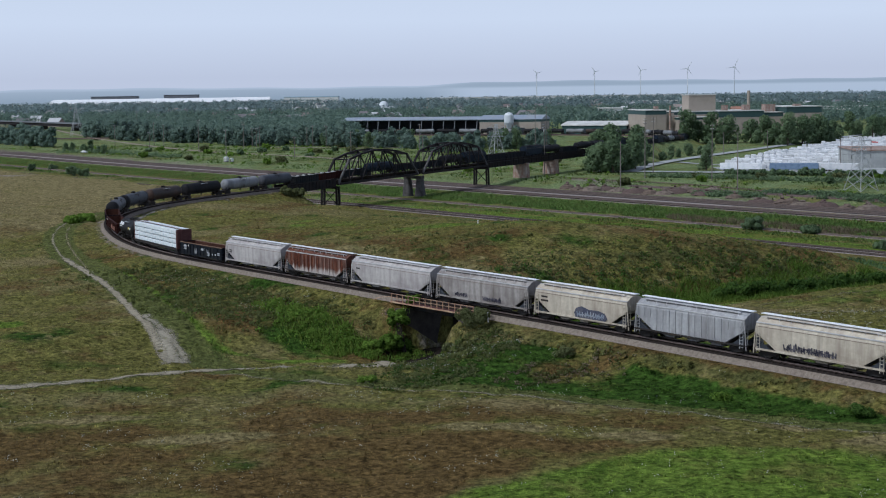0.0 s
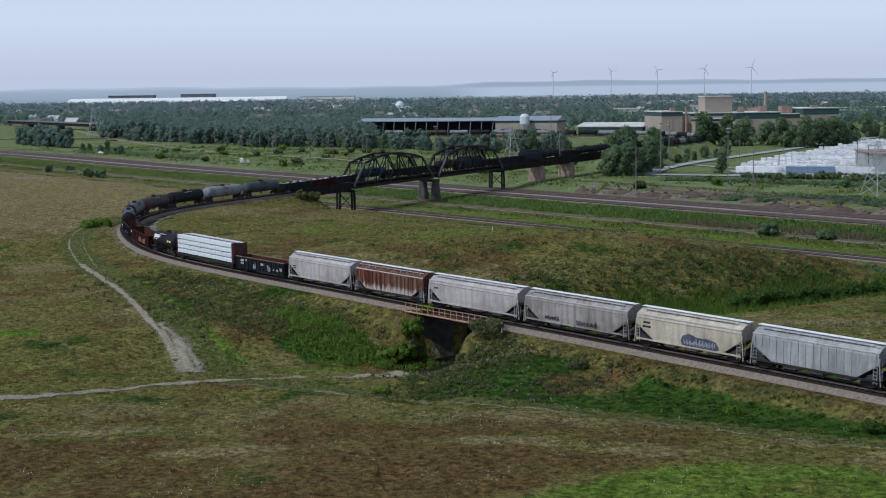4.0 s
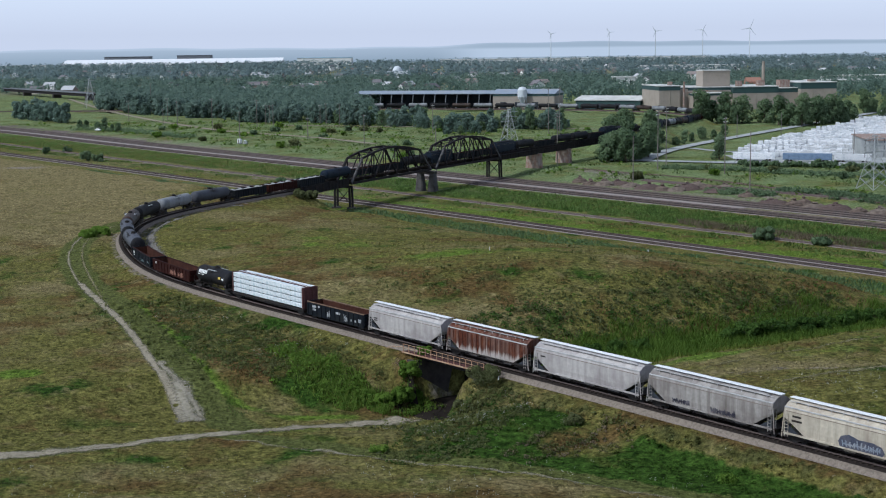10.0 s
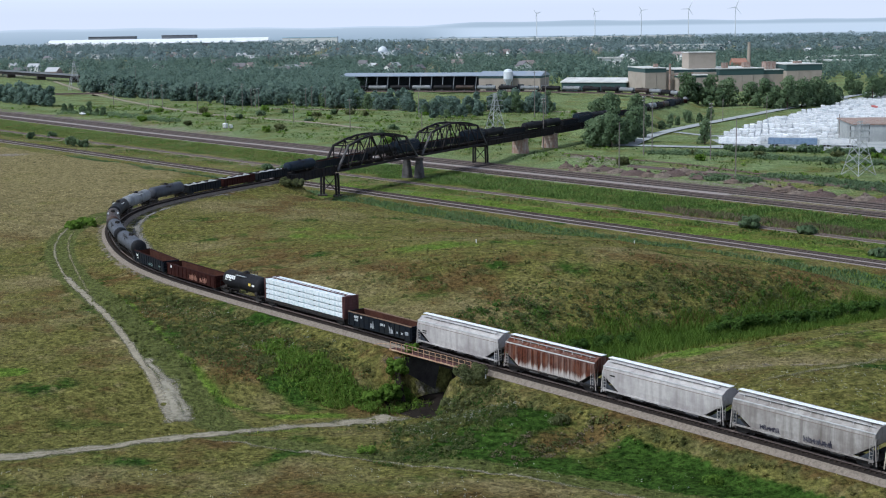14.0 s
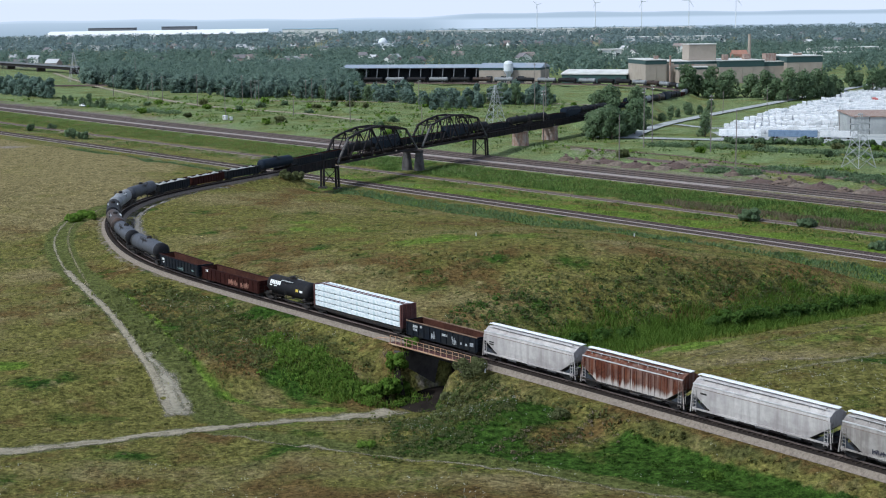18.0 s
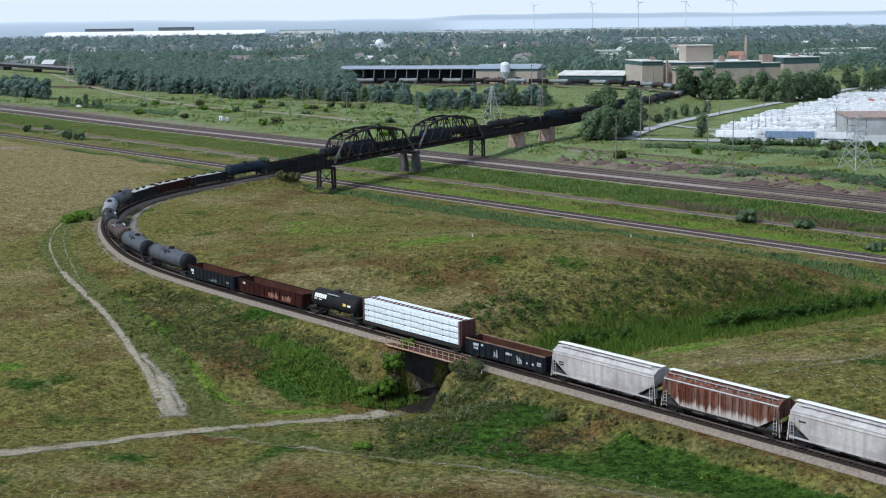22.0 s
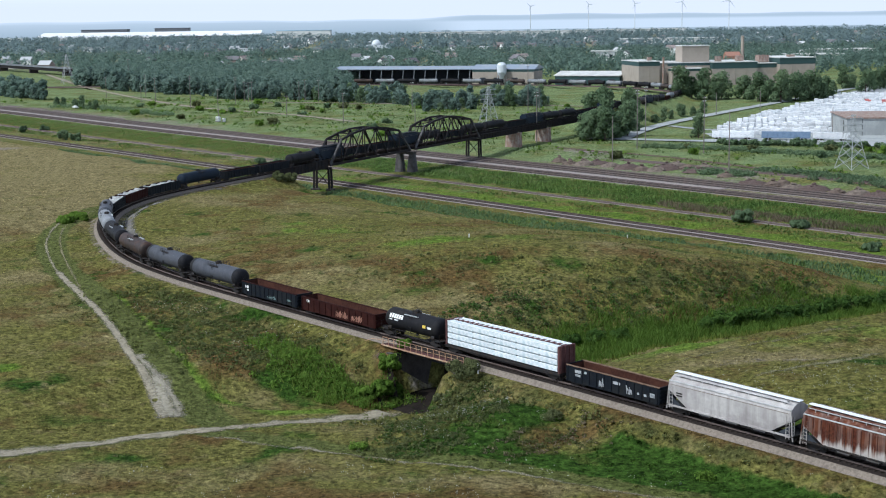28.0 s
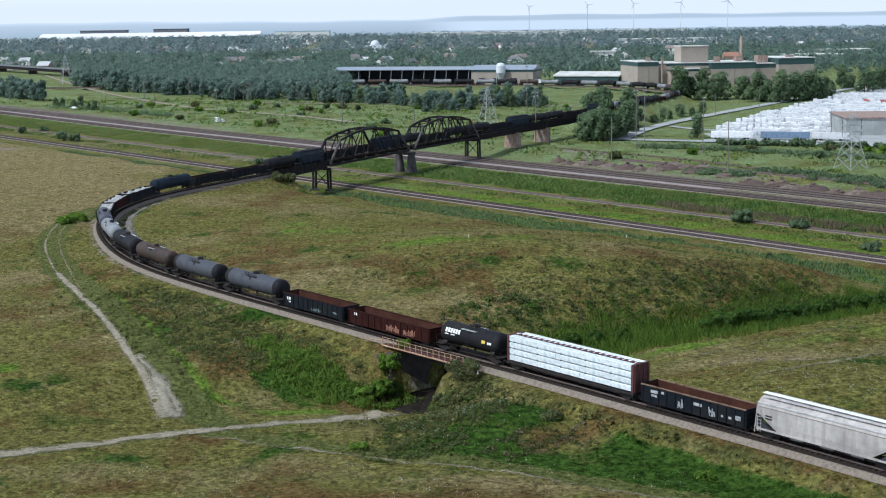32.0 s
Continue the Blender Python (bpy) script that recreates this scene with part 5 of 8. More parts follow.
def gondola(pitch, mat, label, load=None, seed=0, chord=None):
    root = thing("gondola_car", label, "train car", "cars of the freight train")
    e, hw, z0, z1 = pitch / 2 - 0.7, 1.5, 1.05, 2.62
    part("floor", Mesh().box(-e, -hw, z0 - 0.12, e, hw, z0), GON_IN, root)
    part("centre_sill", Mesh().box(-e - 0.3, -0.22, 0.65, e + 0.3, 0.22, z0 - 0.12), STEEL_DARK, root)
    k = 13
    rib = Mesh().loft([[(-0.09, 0, z), (0.09, 0, z), (0.06, d, z), (-0.06, d, z)] for z, d in ((0.72, 0.10), (z1 - 0.1, 0.10))]).data("rib", mat)
    for sy in (-1, 1):
        part("side_wall", Mesh().box(-e, sy * hw - 0.05, 0.72, e, sy * hw + 0.05, z1), mat, root)
        part("inner_lining", Mesh().box(-e + 0.1, sy * (hw - 0.06) - 0.008, z0, e - 0.1, sy * (hw - 0.06) + 0.008, z1 - 0.03), GON_IN, root, "rusty inner side sheet")
        part("top_chord", Mesh().box(-e - 0.03, sy * hw - 0.1, z1, e + 0.03, sy * hw + 0.1, z1 + 0.12), chord or mat, root)
        part("bottom_sill", Mesh().box(-e, sy * hw - 0.09, 0.62, e, sy * hw + 0.09, 0.74), mat, root)
        for i in range(k):
            x = -e + 0.25 + (2 * e - 0.5) * i / (k - 1)
            part("rib", rib, None, root, at=Matrix.Translation((x, sy * (hw + 0.05), 0)) @ (Matrix.Rotation(math.pi, 4, "Z") if sy < 0 else Matrix.Identity(4)))
    for sx in (-1, 1):
        part("end_wall", Mesh().box(sx * e - 0.06, -hw, 0.75, sx * e + 0.06, hw, z1 + 0.1), mat, root)
        part("end_lining", Mesh().box(sx * (e - 0.07) - 0.008, -hw + 0.08, z0, sx * (e - 0.07) + 0.008, hw - 0.08, z1 - 0.03), GON_IN, root)
        for h in (1.2, 1.75, 2.3):
            part("end_stiffener", Mesh().box(sx * e + min(0, sx * 0.16), -hw, h - 0.1, sx * e + max(0, sx * 0.16), hw, h + 0.1), mat, root)
    if load:
        r = random.Random(seed)
        m = Mesh()
        nx, ny = 26, 6
        g = [[(-e + 0.2 + (2 * e - 0.4) * i / nx, -hw + 0.15 + (2 * hw - 0.3) * j / ny, 2.5 + 0.25 * math.sin(i * 0.9) * math.cos(j) + r.uniform(-0.12, 0.2)) for j in range(ny + 1)] for i in range(nx + 1)]
        m.loft(g, closed=False, caps=False)
        part("load", m, load, root, "heaped pale scrap load")
    running_gear(root, pitch)
    return root


def tank(pitch, mat, label, r=1.5, end_mat=None, seed=0):
    root = thing("tank_car", label, "train car", "cars of the freight train")
    e, zc, n = pitch / 2 - 1.25, 1.12 + 1.5, 28
    rings = []
    for x, k in ((-e - 0.0, 0.05), (-e + 0.03, 0.45), (-e + 0.15, 0.72), (-e + 0.38, 0.91), (-e + 0.7, 1.0), (-e + 0.75, 1.0), (0, 1.0), (e - 0.75, 1.0), (e - 0.7, 1.0), (e - 0.38, 0.91), (e - 0.15, 0.72), (e - 0.03, 0.45), (e, 0.05)):
        rings.append([(x, math.cos(a * 2 * math.pi / n) * r * k, zc + math.sin(a * 2 * math.pi / n) * r * k) for a in range(n)])
    part("barrel", Mesh().loft(rings), mat, root, smooth=True)
    for sx in (-1, 1) if end_mat else ():
        ends = [(-0.01, 0.04), (0.03, 0.455), (0.15, 0.73), (0.38, 0.92), (0.7, 1.008), (1.5, 1.008)]
        part("end_cap", Mesh().loft([[(sx * (e - d), math.cos(a * 2 * math.pi / n) * r * k, zc + math.sin(a * 2 * math.pi / n) * r * k) for a in range(n)] for d, k in ends], caps=False), end_mat, root, "black painted tank end", smooth=True)
    for x in (-e * 0.5, e * 0.5):
        part("weld_band", Mesh().loft([[(x + d, math.cos(a * 2 * math.pi / n) * (r + 0.012), zc + math.sin(a * 2 * math.pi / n) * (r + 0.012)) for a in range(n)] for d in (-0.06, 0.06)]), mat, root, smooth=True)
    part("dome", Mesh().rod((0, 0, zc + r - 0.1), (0, 0, zc + r + 0.32), 0.5, 16), STEEL_DARK, root, "black manway dome")
    part("dome_cover", Mesh().rod((0, 0, zc + r + 0.32), (0, 0, zc + r + 0.42), 0.36, 14), STEEL_DARK, root)
    part("valve", Mesh().rod((0.85, 0, zc + r - 0.1), (0.85, 0, zc + r + 0.3), 0.16, 10), STEEL_DARK, root)
    part("valve", Mesh().rod((-0.85, 0, zc + r - 0.1), (-0.85, 0, zc + r + 0.22), 0.16, 10), STEEL_DARK, root)
    for sy in (-1, 1):
        part("platform", Mesh().box(-1.5, sy * 0.95 - 0.32, zc + r - 0.36, 1.5, sy * 0.95 + 0.32, zc + r - 0.30), PLATFORM if seed % 2 else STEEL_DARK, root, "grated top platform")
        m = Mesh()
        for h in (0.25, 0.55):
            m.bar((-1.5, sy * 1.25, zc + r - 0.3 + h), (1.5, sy * 1.25, zc + r - 0.3 + h), 0.05, 0.05)
        for x in (-1.5, -0.5, 0.5, 1.5):
            m.bar((x, sy * 1.25, zc + r - 0.35), (x, sy * 1.25, zc + r + 0.25), 0.05, 0.05)
        part("platform_rail", m, STEEL_DARK, root)
        m = Mesh()
        for x in (-0.25, 0.25):
            m.bar((x, sy * 1.3, zc + r - 0.4), (x, sy * 1.6, 0.9), 0.05, 0.05)
        for h in range(7):
            q = h / 7
            m.bar((-0.25, sy * (1.33 + 0.27 * q), zc + r - 0.5 - q * 2.6), (0.25, sy * (1.33 + 0.27 * q), zc + r - 0.5 - q * 2.6), 0.04, 0.04)
        part("ladder", m, STEEL_DARK, root)
        part("side_rail", Mesh().bar((-e, sy * 1.42, 1.35), (e, sy * 1.42, 1.35), 0.05, 0.05), STEEL_DARK, root)
    for sx in (-1, 1):
        m = Mesh().box(sx * (e - 1.3) - 1.1, -0.4, 0.72, sx * (e - 1.3) + 1.1, 0.4, 1.3, 0.05)
        m.box(sx * (e - 1.2) - 0.35, -1.3, 0.95, sx * (e - 1.2) + 0.35, 1.3, 1.75, 0.25)
        part("saddle", m, STEEL_DARK, root)
        part("end_deck", Mesh().box(min(sx * (e - 0.9), sx * (e + 0.55)), -1.45, 1.02, max(sx * (e - 0.9), sx * (e + 0.55)), 1.45, 1.1), STEEL_DARK, root)
        m = Mesh()
        for sy in (-1, 1):
            m.bar((sx * (e + 0.5), sy * 1.4, 1.05), (sx * (e + 0.5), sy * 1.4, 2.1), 0.05, 0.05)
        m.bar((sx * (e + 0.5), -1.4, 2.1), (sx * (e + 0.5), 1.4, 2.1), 0.05, 0.05)
        part("end_rail", m, STEEL_DARK, root)
    part("bottom_outlet", Mesh().rod((0, 0, zc - r + 0.05), (0, 0, 0.75), 0.2, 10), STEEL_DARK, root)
    running_gear(root, pitch)
    return root


def centerbeam(pitch, label):
    root = thing("centerbeam_flatcar", label, "train car", "cars of the freight train")
    e, hw, zd, zt = pitch / 2 - 0.9, 1.45, 1.15, 4.58
    part("deck", Mesh().box(-e - 0.3, -hw, 0.82, e + 0.3, hw, zd), STEEL_DARK, root)
    part("centre_sill", Mesh().box(-e - 0.6, -0.25, 0.55, e + 0.6, 0.25, 0.82), STEEL_DARK, root)
    for sx in (-1, 1):
        m = Mesh().box(min(sx * (e - 0.05), sx * (e + 0.25)), -hw, zd, max(sx * (e - 0.05), sx * (e + 0.25)), hw, zt + 0.05)
        bh = part("bulkhead", m, BEAM_BROWN, root, "oxide brown end bulkhead")
        for y in (-1.2, -0.4, 0.4, 1.2):
            part("stiffener", Mesh().box(sx * (e + 0.25) + min(0, sx * 0.14), y - 0.08, zd, sx * (e + 0.25) + max(0, sx * 0.14), y + 0.08, zt), BEAM_BROWN, bh)
    part("beam_web", Mesh().box(-e, -0.06, zd, e, 0.06, zt - 0.1), BEAM_BROWN, root)
    part("top_beam", Mesh().box(-e, -0.30, zt - 0.02, e, 0.30, zt + 0.05), BEAM_BROWN, root, "oxide brown centre beam")
    k = 22
    rung = Mesh().box(-0.09, -0.34, 0, 0.09, 0.34, 0.06).data("rung", WRAP_TOP)
    for i in range(k):
        part("rung", rung, None, root, at=Matrix.Translation((-e + (i + 0.5) * 2 * e / k, 0, zt + 0.052)))
    gap = 0.05
    tiers = 4
    th = (zt - zd - 0.06) / tiers
    packs = {}
    for sy in (-1, 1):
        for j in range(tiers):
            n = 5
            for i in range(n):
                w = (2 * e - 0.3) / n
                x = -e + 0.15 + (i + 0.5) * w
                key = (sy,)
                if key not in packs:
                    y0, y1 = (0.34, hw - 0.02) if sy > 0 else (-hw + 0.02, -0.34)
                    packs[key] = Mesh().box(-w / 2 + gap / 2, y0, 0.13, w / 2 - gap / 2, y1, th, 0.05).data("lumber_pack", LUMBER_WRAP)
                part("lumber_pack", packs[key], None, root, "white-wrapped lumber bundle" if i == 0 and j == 0 else "", at=Matrix.Translation((x, 0, zd + j * th)))
                part("sticker", Mesh().box(x - w * 0.3 - 0.05, sy * 0.9 - 0.5, zd + j * th, x - w * 0.3 + 0.05, sy * 0.9 + 0.5, zd + j * th + 0.07), TIE, root)
        part("strap_line", Mesh().box(-e + 0.15, sy * (hw - 0.02) - 0.006, zt - 0.10, e - 0.15, sy * (hw - 0.02) + 0.006, zt - 0.02), WRAP_TOP, root)
    part("stake_rail", Mesh().box(-e, hw - 0.02, 0.86, e, hw + 0.05, 1.05), STEEL_DARK, root)
    for i in range(24):
        x = -e + 0.4 + i * (2 * e - 0.8) / 23
        part("winch", Mesh().box(x - 0.1, hw, 0.62, x + 0.1, hw + 0.12, 0.84), STEEL_DARK, root)
    running_gear(root, pitch)
    return root


MARK_TEAL = material("faded_teal_paint", (0.16, 0.22, 0.22), 0.7, 0.0, 0.3, 0.5, second=(0.08, 0.11, 0.11))
MARK_DIM = material("dulled_white_marking", (0.40, 0.41, 0.43), 0.7, 0.0, 0.3, 0.4, second=(0.2, 0.21, 0.23))
CHORD_TAN = material("worn_tan_edge", (0.19, 0.125, 0.085), 0.8, 0.0, 0.25, 0.8, second=(0.12, 0.07, 0.045))
MARK_FADED = material("faded_spray_paint", (0.30, 0.15, 0.11), 0.7, 0.0, 0.3, 0.5)
# the train, from its head to its tail: (length over couplers, made car)
TRAIN = []


def add_car(pitch, ob):
    TRAIN.append((pitch, ob))
    return ob


G1 = "cars of the freight train"
_h7 = add_car(17.4, hopper(17.4, HOPPER_CREAM, label="faded cream covered hopper car with dark graffiti", seed=1))
scrawl(_h7, -1.0, 1.35, 6.5, 1.0, MARK_DARK, -1.60, 4, "dark unreadable spray-painted tag")
_h6 = add_car(17.3, hopper(17.3, HOPPER_BLUE_GREY, True, "pale grey ribbed covered hopper car", seed=2))
_h5 = add_car(17.2, hopper(17.2, HOPPER_CREAM, label="cream covered hopper car with blue graffiti", seed=3))
part("graffiti_ground", Mesh().loft([[(x, -1.60, z) for x, z in ((-0.7, 1.16), (4.4, 1.12), (4.7, 1.5), (4.3, 2.1), (3.2, 2.35), (1.6, 2.3), (0.4, 2.62), (-0.6, 2.3), (-0.9, 1.7))], [(x, -1.615, z) for x, z in ((-0.7, 1.16), (4.4, 1.12), (4.7, 1.5), (4.3, 2.1), (3.2, 2.35), (1.6, 2.3), (0.4, 2.62), (-0.6, 2.3), (-0.9, 1.7))]]), MARK_NAVY, _h5, "dark blue-grey sprayed patch")
scrawl(_h5, 1.9, 1.3, 4.6, 0.85, MARK_BLUE, -1.617, 7, "pale blue unreadable spray-painted tag")
marks(_h5, [(-6.2, 3.0, 1.1, 0.22, STEEL_DARK, "dark marking"), (-6.2, 2.5, 1.3, 0.22, STEEL_DARK, "")], -1.585)
_h4 = add_car(19.6, hopper(19.6, HOPPER_GREY, label="stained grey-brown covered hopper car with faint graffiti", seed=4))
scrawl(_h4, 2.2, 1.25, 3.6, 0.8, MARK_DARK, -1.56, 9, "faint dark spray-painted tag")
scrawl(_h4, -4.0, 1.35, 2.6, 0.6, MARK_DARK, -1.56, 10, "faint grey spray-painted tag")
_h3 = add_car(19.9, hopper(19.9, HOPPER_WHITE, label="off-white covered hopper car with grey dirt", seed=5))
marks(_h3, [(-7.6, 2.9, 0.9, 0.2, STEEL_DARK, "dark marking")], -1.585)
_h2 = add_car(17.7, hopper(17.7, HOPPER_RUST, True, "heavily rusted brown ribbed covered hopper car", seed=6))
_h1 = add_car(18.4, hopper(18.4, HOPPER_WHITE, label="dirty white covered hopper car with soot stains", seed=7))
marks(_h1, [(-6.9, 2.6, 0.9, 0.16, STEEL_DARK, "dark marking"), (-6.9, 2.3, 0.9, 0.16, STEEL_DARK, "")], -1.585)
_a = add_car(16.7, gondola(16.7, GON_NAVY, "dark navy open gondola car with white markings", seed=1, chord=CHORD_TAN))
marks(_a, [(-5.6, 1.9, 1.3, 0.38, MARK_DIM, "white lettering, unreadable"), (-5.6, 1.45, 0.9, 0.3, MARK_DIM, ""), (-4.3, 2.05, 0.4, 0.3, MARK_DIM, ""), (0.9, 1.75, 1.2, 0.35, MARK_DIM, ""), (4.4, 1.2, 0.3, 0.3, MARK_DIM, ""), (5.5, 1.2, 0.4, 0.3, MARK_DIM, ""), (6.6, 1.3, 0.8, 0.5, MARK_DIM, "")], -1.61)
scrawl(_a, -1.6, 0.95, 0.9, 1.2, MARK_DIM, -1.63, 21, "white letters, unreadable")
scrawl(_a, 3.0, 0.95, 0.9, 1.1, MARK_DIM, -1.63, 22, "white letters, unreadable")
_cb = add_car(23.4, centerbeam(23.4, "centerbeam flatcar loaded with white-wrapped lumber bundles"))
_tb = add_car(14.5, tank(14.5, TANK_BLACK, "black tank car with white lettering", seed=1))
tank_marks(_tb, [(-4.6 + _k * 0.52, -4.6 + _k * 0.52 + 0.40, 14, 38, MARK_WHITE, "white letters, drawn as bars" if _k == 0 else "") for _k in range(6)])
tank_marks(_tb, [(-4.6, -3.9, 2, 8, MARK_WHITE, "white marking"), (-3.4, -2.6, 2, 8, MARK_WHITE, ""), (2.9, 3.6, -2, 14, MARK_YELLOW, "yellow placard"), (4.0, 4.8, -2, 10, MARK_WHITE, "white marking")])
_gc = add_car(20.3, gondola(20.3, GON_RUST, "rusty red open gondola car with scrawled sides", seed=2))
scrawl(_gc, 1.2, 0.9, 3.0, 1.1, MARK_FADED, -1.62, 12, "faded orange spray-painted tag")
scrawl(_gc, 5.0, 0.9, 2.6, 1.1, MARK_FADED, -1.62, 13, "faded pinkish spray-painted tag")
marks(_gc, [(-7.6, 2.0, 0.7, 0.4, MARK_WHITE, "white marking")], -1.61)
_gd = add_car(17.5, gondola(17.5, GON_NAVY, "black open gondola car with rusty rim", seed=3, chord=GON_RUST))
marks(_gd, [(-6.4, 1.7, 1.0, 0.45, MARK_WHITE, "white lettering, unreadable"), (-6.2, 1.3, 0.7, 0.22, MARK_WHITE, ""), (6.0, 1.25, 1.2, 0.3, MARK_TEAL, "faded teal marking")], -1.61)
scrawl(_gd, 1.0, 0.85, 2.4, 0.7, MARK_TEAL, -1.62, 31, "faded teal spray-painted tag")
add_car(19.0, tank(19.0, TANK_GREY, "slate grey tank car with black ends", end_mat=TANK_BLACK, seed=2))
add_car(18.6, tank(18.6, TANK_GREY, end_mat=TANK_BLACK, label= "slate grey tank car with top platform", seed=4))
add_car(18.0, tank(18.0, TANK_RUST, "rust-stained black tank car with platform", seed=5))
add_car(18.0, tank(18.0, TANK_BLACK, "black tank car with pale platform", seed=3))
add_car(17.6, tank(17.6, TANK_PALE, "pale grey tank car with dark spills", seed=5))
add_car(17.6, tank(17.6, TANK_GREY, "grey tank car with top platform", seed=2))
add_car(15.8, gondola(15.8, GON_NAVY, "black gondola car heaped with pale scrap", LOAD, 5))
add_car(15.8, gondola(15.8, GON_RUST, "rusty gondola car heaped with pale scrap", LOAD, 6))
add_car(17.0, gondola(17.0, GON_NAVY, "dark gondola car heaped with pale scrap", LOAD, 7))
add_car(19.0, tank(19.0, TANK_BLUE, "dark blue tank car with top platform", seed=2))
_plan = "ggthgghtgttghttgghtwtkhtt" + "L" + "wktwtwtwkwttwtwtwktwtwtwkw"
_proto = {}
for _i, _c in enumerate(_plan):
    if _c not in _proto:
        _proto[_c] = (17.2, gondola(17.2, GON_NAVY, "black open gondola car with ribbed sides", seed=8)) if _c == "g" else \
            (18.4, tank(18.4, TANK_BLACK, "plain black tank car with top platform", seed=2)) if _c == "t" else \
            (17.6, hopper(17.6, TANK_BLUE, False, "dark blue-grey covered hopper car", DARK_ROOF, 9)) if _c == "h" else \
            (18.0, tank(18.0, TANK_PALE, "pale grey tank car with dark bands", seed=3)) if _c == "w" else \
            (18.0, tank(18.0, TANK_RUST, "rust-brown tank car with top platform", seed=2)) if _c == "k" else (17.2, gondola(17.2, GON_RUST, "rusty red open gondola car", seed=9))
        add_car(*_proto[_c])
    else:
        add_car(_proto[_c][0], copy_thing(_proto[_c][1], Matrix.Identity(4)))


# ---- growth ----
def fast_mesh(name, v, nper, mat, attrs=(), normals=None):
    """Many loose faces of nper corners each: v has nper rows a face. normals: one a corner, to shade the mass as a whole."""
    if isinstance(v, tuple):
        v, normals = v
    v = np.asarray(v, np.float32).reshape(-1, 3)
    n = len(v) // nper
    me = bpy.data.meshes.new(name)
    me.vertices.add(len(v))
    me.vertices.foreach_set("co", v.ravel())
    me.loops.add(len(v))
    me.loops.foreach_set("vertex_index", np.arange(len(v), dtype=np.int32))
    me.polygons.add(n)
    me.polygons.foreach_set("loop_start", np.arange(0, len(v), nper, dtype=np.int32))
    me.update(calc_edges=True)
    for k, a in attrs:
        me.attributes.new(k, "FLOAT", "POINT").data.foreach_set("value", np.asarray(a, np.float32))
    if normals is not None:
        me.attributes.new("custom_normal", "FLOAT_VECTOR", "POINT").data.foreach_set("vector", np.asarray(normals, np.float32).ravel())
    me.materials.append(mat)
    return me


RNG = np.random.default_rng(7)


def blades(x, y, h, w, lean=0.35):
    """Upright triangles, one a place."""
    n = len(x)
    z = ground(x, y) - 0.03
    a = RNG.uniform(0, math.tau, n)
    b = RNG.uniform(0, math.tau, n)
    base = np.stack([x, y, z], 1)
    side = np.stack([np.cos(a) * w, np.sin(a) * w, 0 * a], 1)
    tip = np.stack([np.cos(b) * h * lean, np.sin(b) * h * lean, h], 1)
    nrm = np.stack([RNG.normal(0, 0.22, n), RNG.normal(0, 0.22, n), np.ones(n)], 1)
    nrm /= np.linalg.norm(nrm, axis=1)[:, None]
    return np.stack([base - side, base + side, base + tip], 1).reshape(-1, 3), np.repeat(nrm, 3, axis=0)


def scatter(n, x0, x1, y0, y1, keep):
    x, y = RNG.uniform(x0, x1, n), RNG.uniform(y0, y1, n)
    k = keep(x, y)
    return x[k], y[k]


def clear_of_paths(x, y, rail_gap=3.6):
    ok = to_polyline(x, y, COARSE)[0] > rail_gap
    for p, w in ((TRAIL_A, 0.5), (TRAIL_B, 1.3), (TRAIL_C, 0.5), (STREWN, 0.4)):
        ok &= to_polyline(x, y, p)[0] > w
    return ok


def in_view(x, y, slack=6):
    return np.abs(x) < 0.345 * y + slack


def make_grass():
    keep = lambda x, y: in_view(x, y) & (RNG.uniform(0, 1, len(x)) < np.clip(1.15 - (y - 110) / 330, 0.12, 1)) & clear_of_paths(x, y, 2.75)
    x, y = scatter(170000, -130, 115, 100, 400, keep)
    patch = 0.5 + 0.5 * bumps(x, y, 13, 5.0)
    h = RNG.uniform(0.10, 0.28, len(x)) * (0.6 + 0.7 * patch)
    w = RNG.uniform(0.05, 0.12, len(x)) * (0.8 + (y - 100) / 300)
    v = blades(x, y, h, w)
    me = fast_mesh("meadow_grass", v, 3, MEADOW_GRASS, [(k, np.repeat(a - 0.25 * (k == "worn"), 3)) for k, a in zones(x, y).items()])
    tagged(new("meadow_grass", me), "tufts of dry and green meadow grass", "grass", kind="stuff")


make_grass()
REED = leaf_material("reed", (0.095, 0.170, 0.022), (0.235, 0.340, 0.065))
REED_BLUE = leaf_material("bluish_reed", (0.090, 0.160, 0.070), (0.190, 0.275, 0.130))
LEAF_DARK = leaf_material("leaf_dark_shrub", (0.045, 0.092, 0.018), (0.105, 0.180, 0.036))
YELLOW_GREEN = leaf_material("yellow_green_tufts", (0.10, 0.14, 0.022), (0.22, 0.26, 0.050))
REED_FAR = leaf_material("tall_far_grass", (0.095, 0.160, 0.036), (0.235, 0.320, 0.100))
WEED = leaf_material("weed", (0.075, 0.092, 0.028), (0.185, 0.200, 0.072))
VERGE = leaf_material("verge_grass", (0.185, 0.250, 0.048), (0.350, 0.430, 0.105))
REED_DARK = leaf_material("dark_tall_reed", (0.100, 0.175, 0.040), (0.205, 0.300, 0.085))
DEAD = leaf_material("dead_stalks", (0.15, 0.118, 0.078), (0.28, 0.225, 0.155))
FLOWER = leaf_material("white_flower", (0.45, 0.45, 0.38), (0.70, 0.70, 0.62))
LIME = leaf_material("lime_grass", (0.09, 0.14, 0.040), (0.18, 0.235, 0.070))


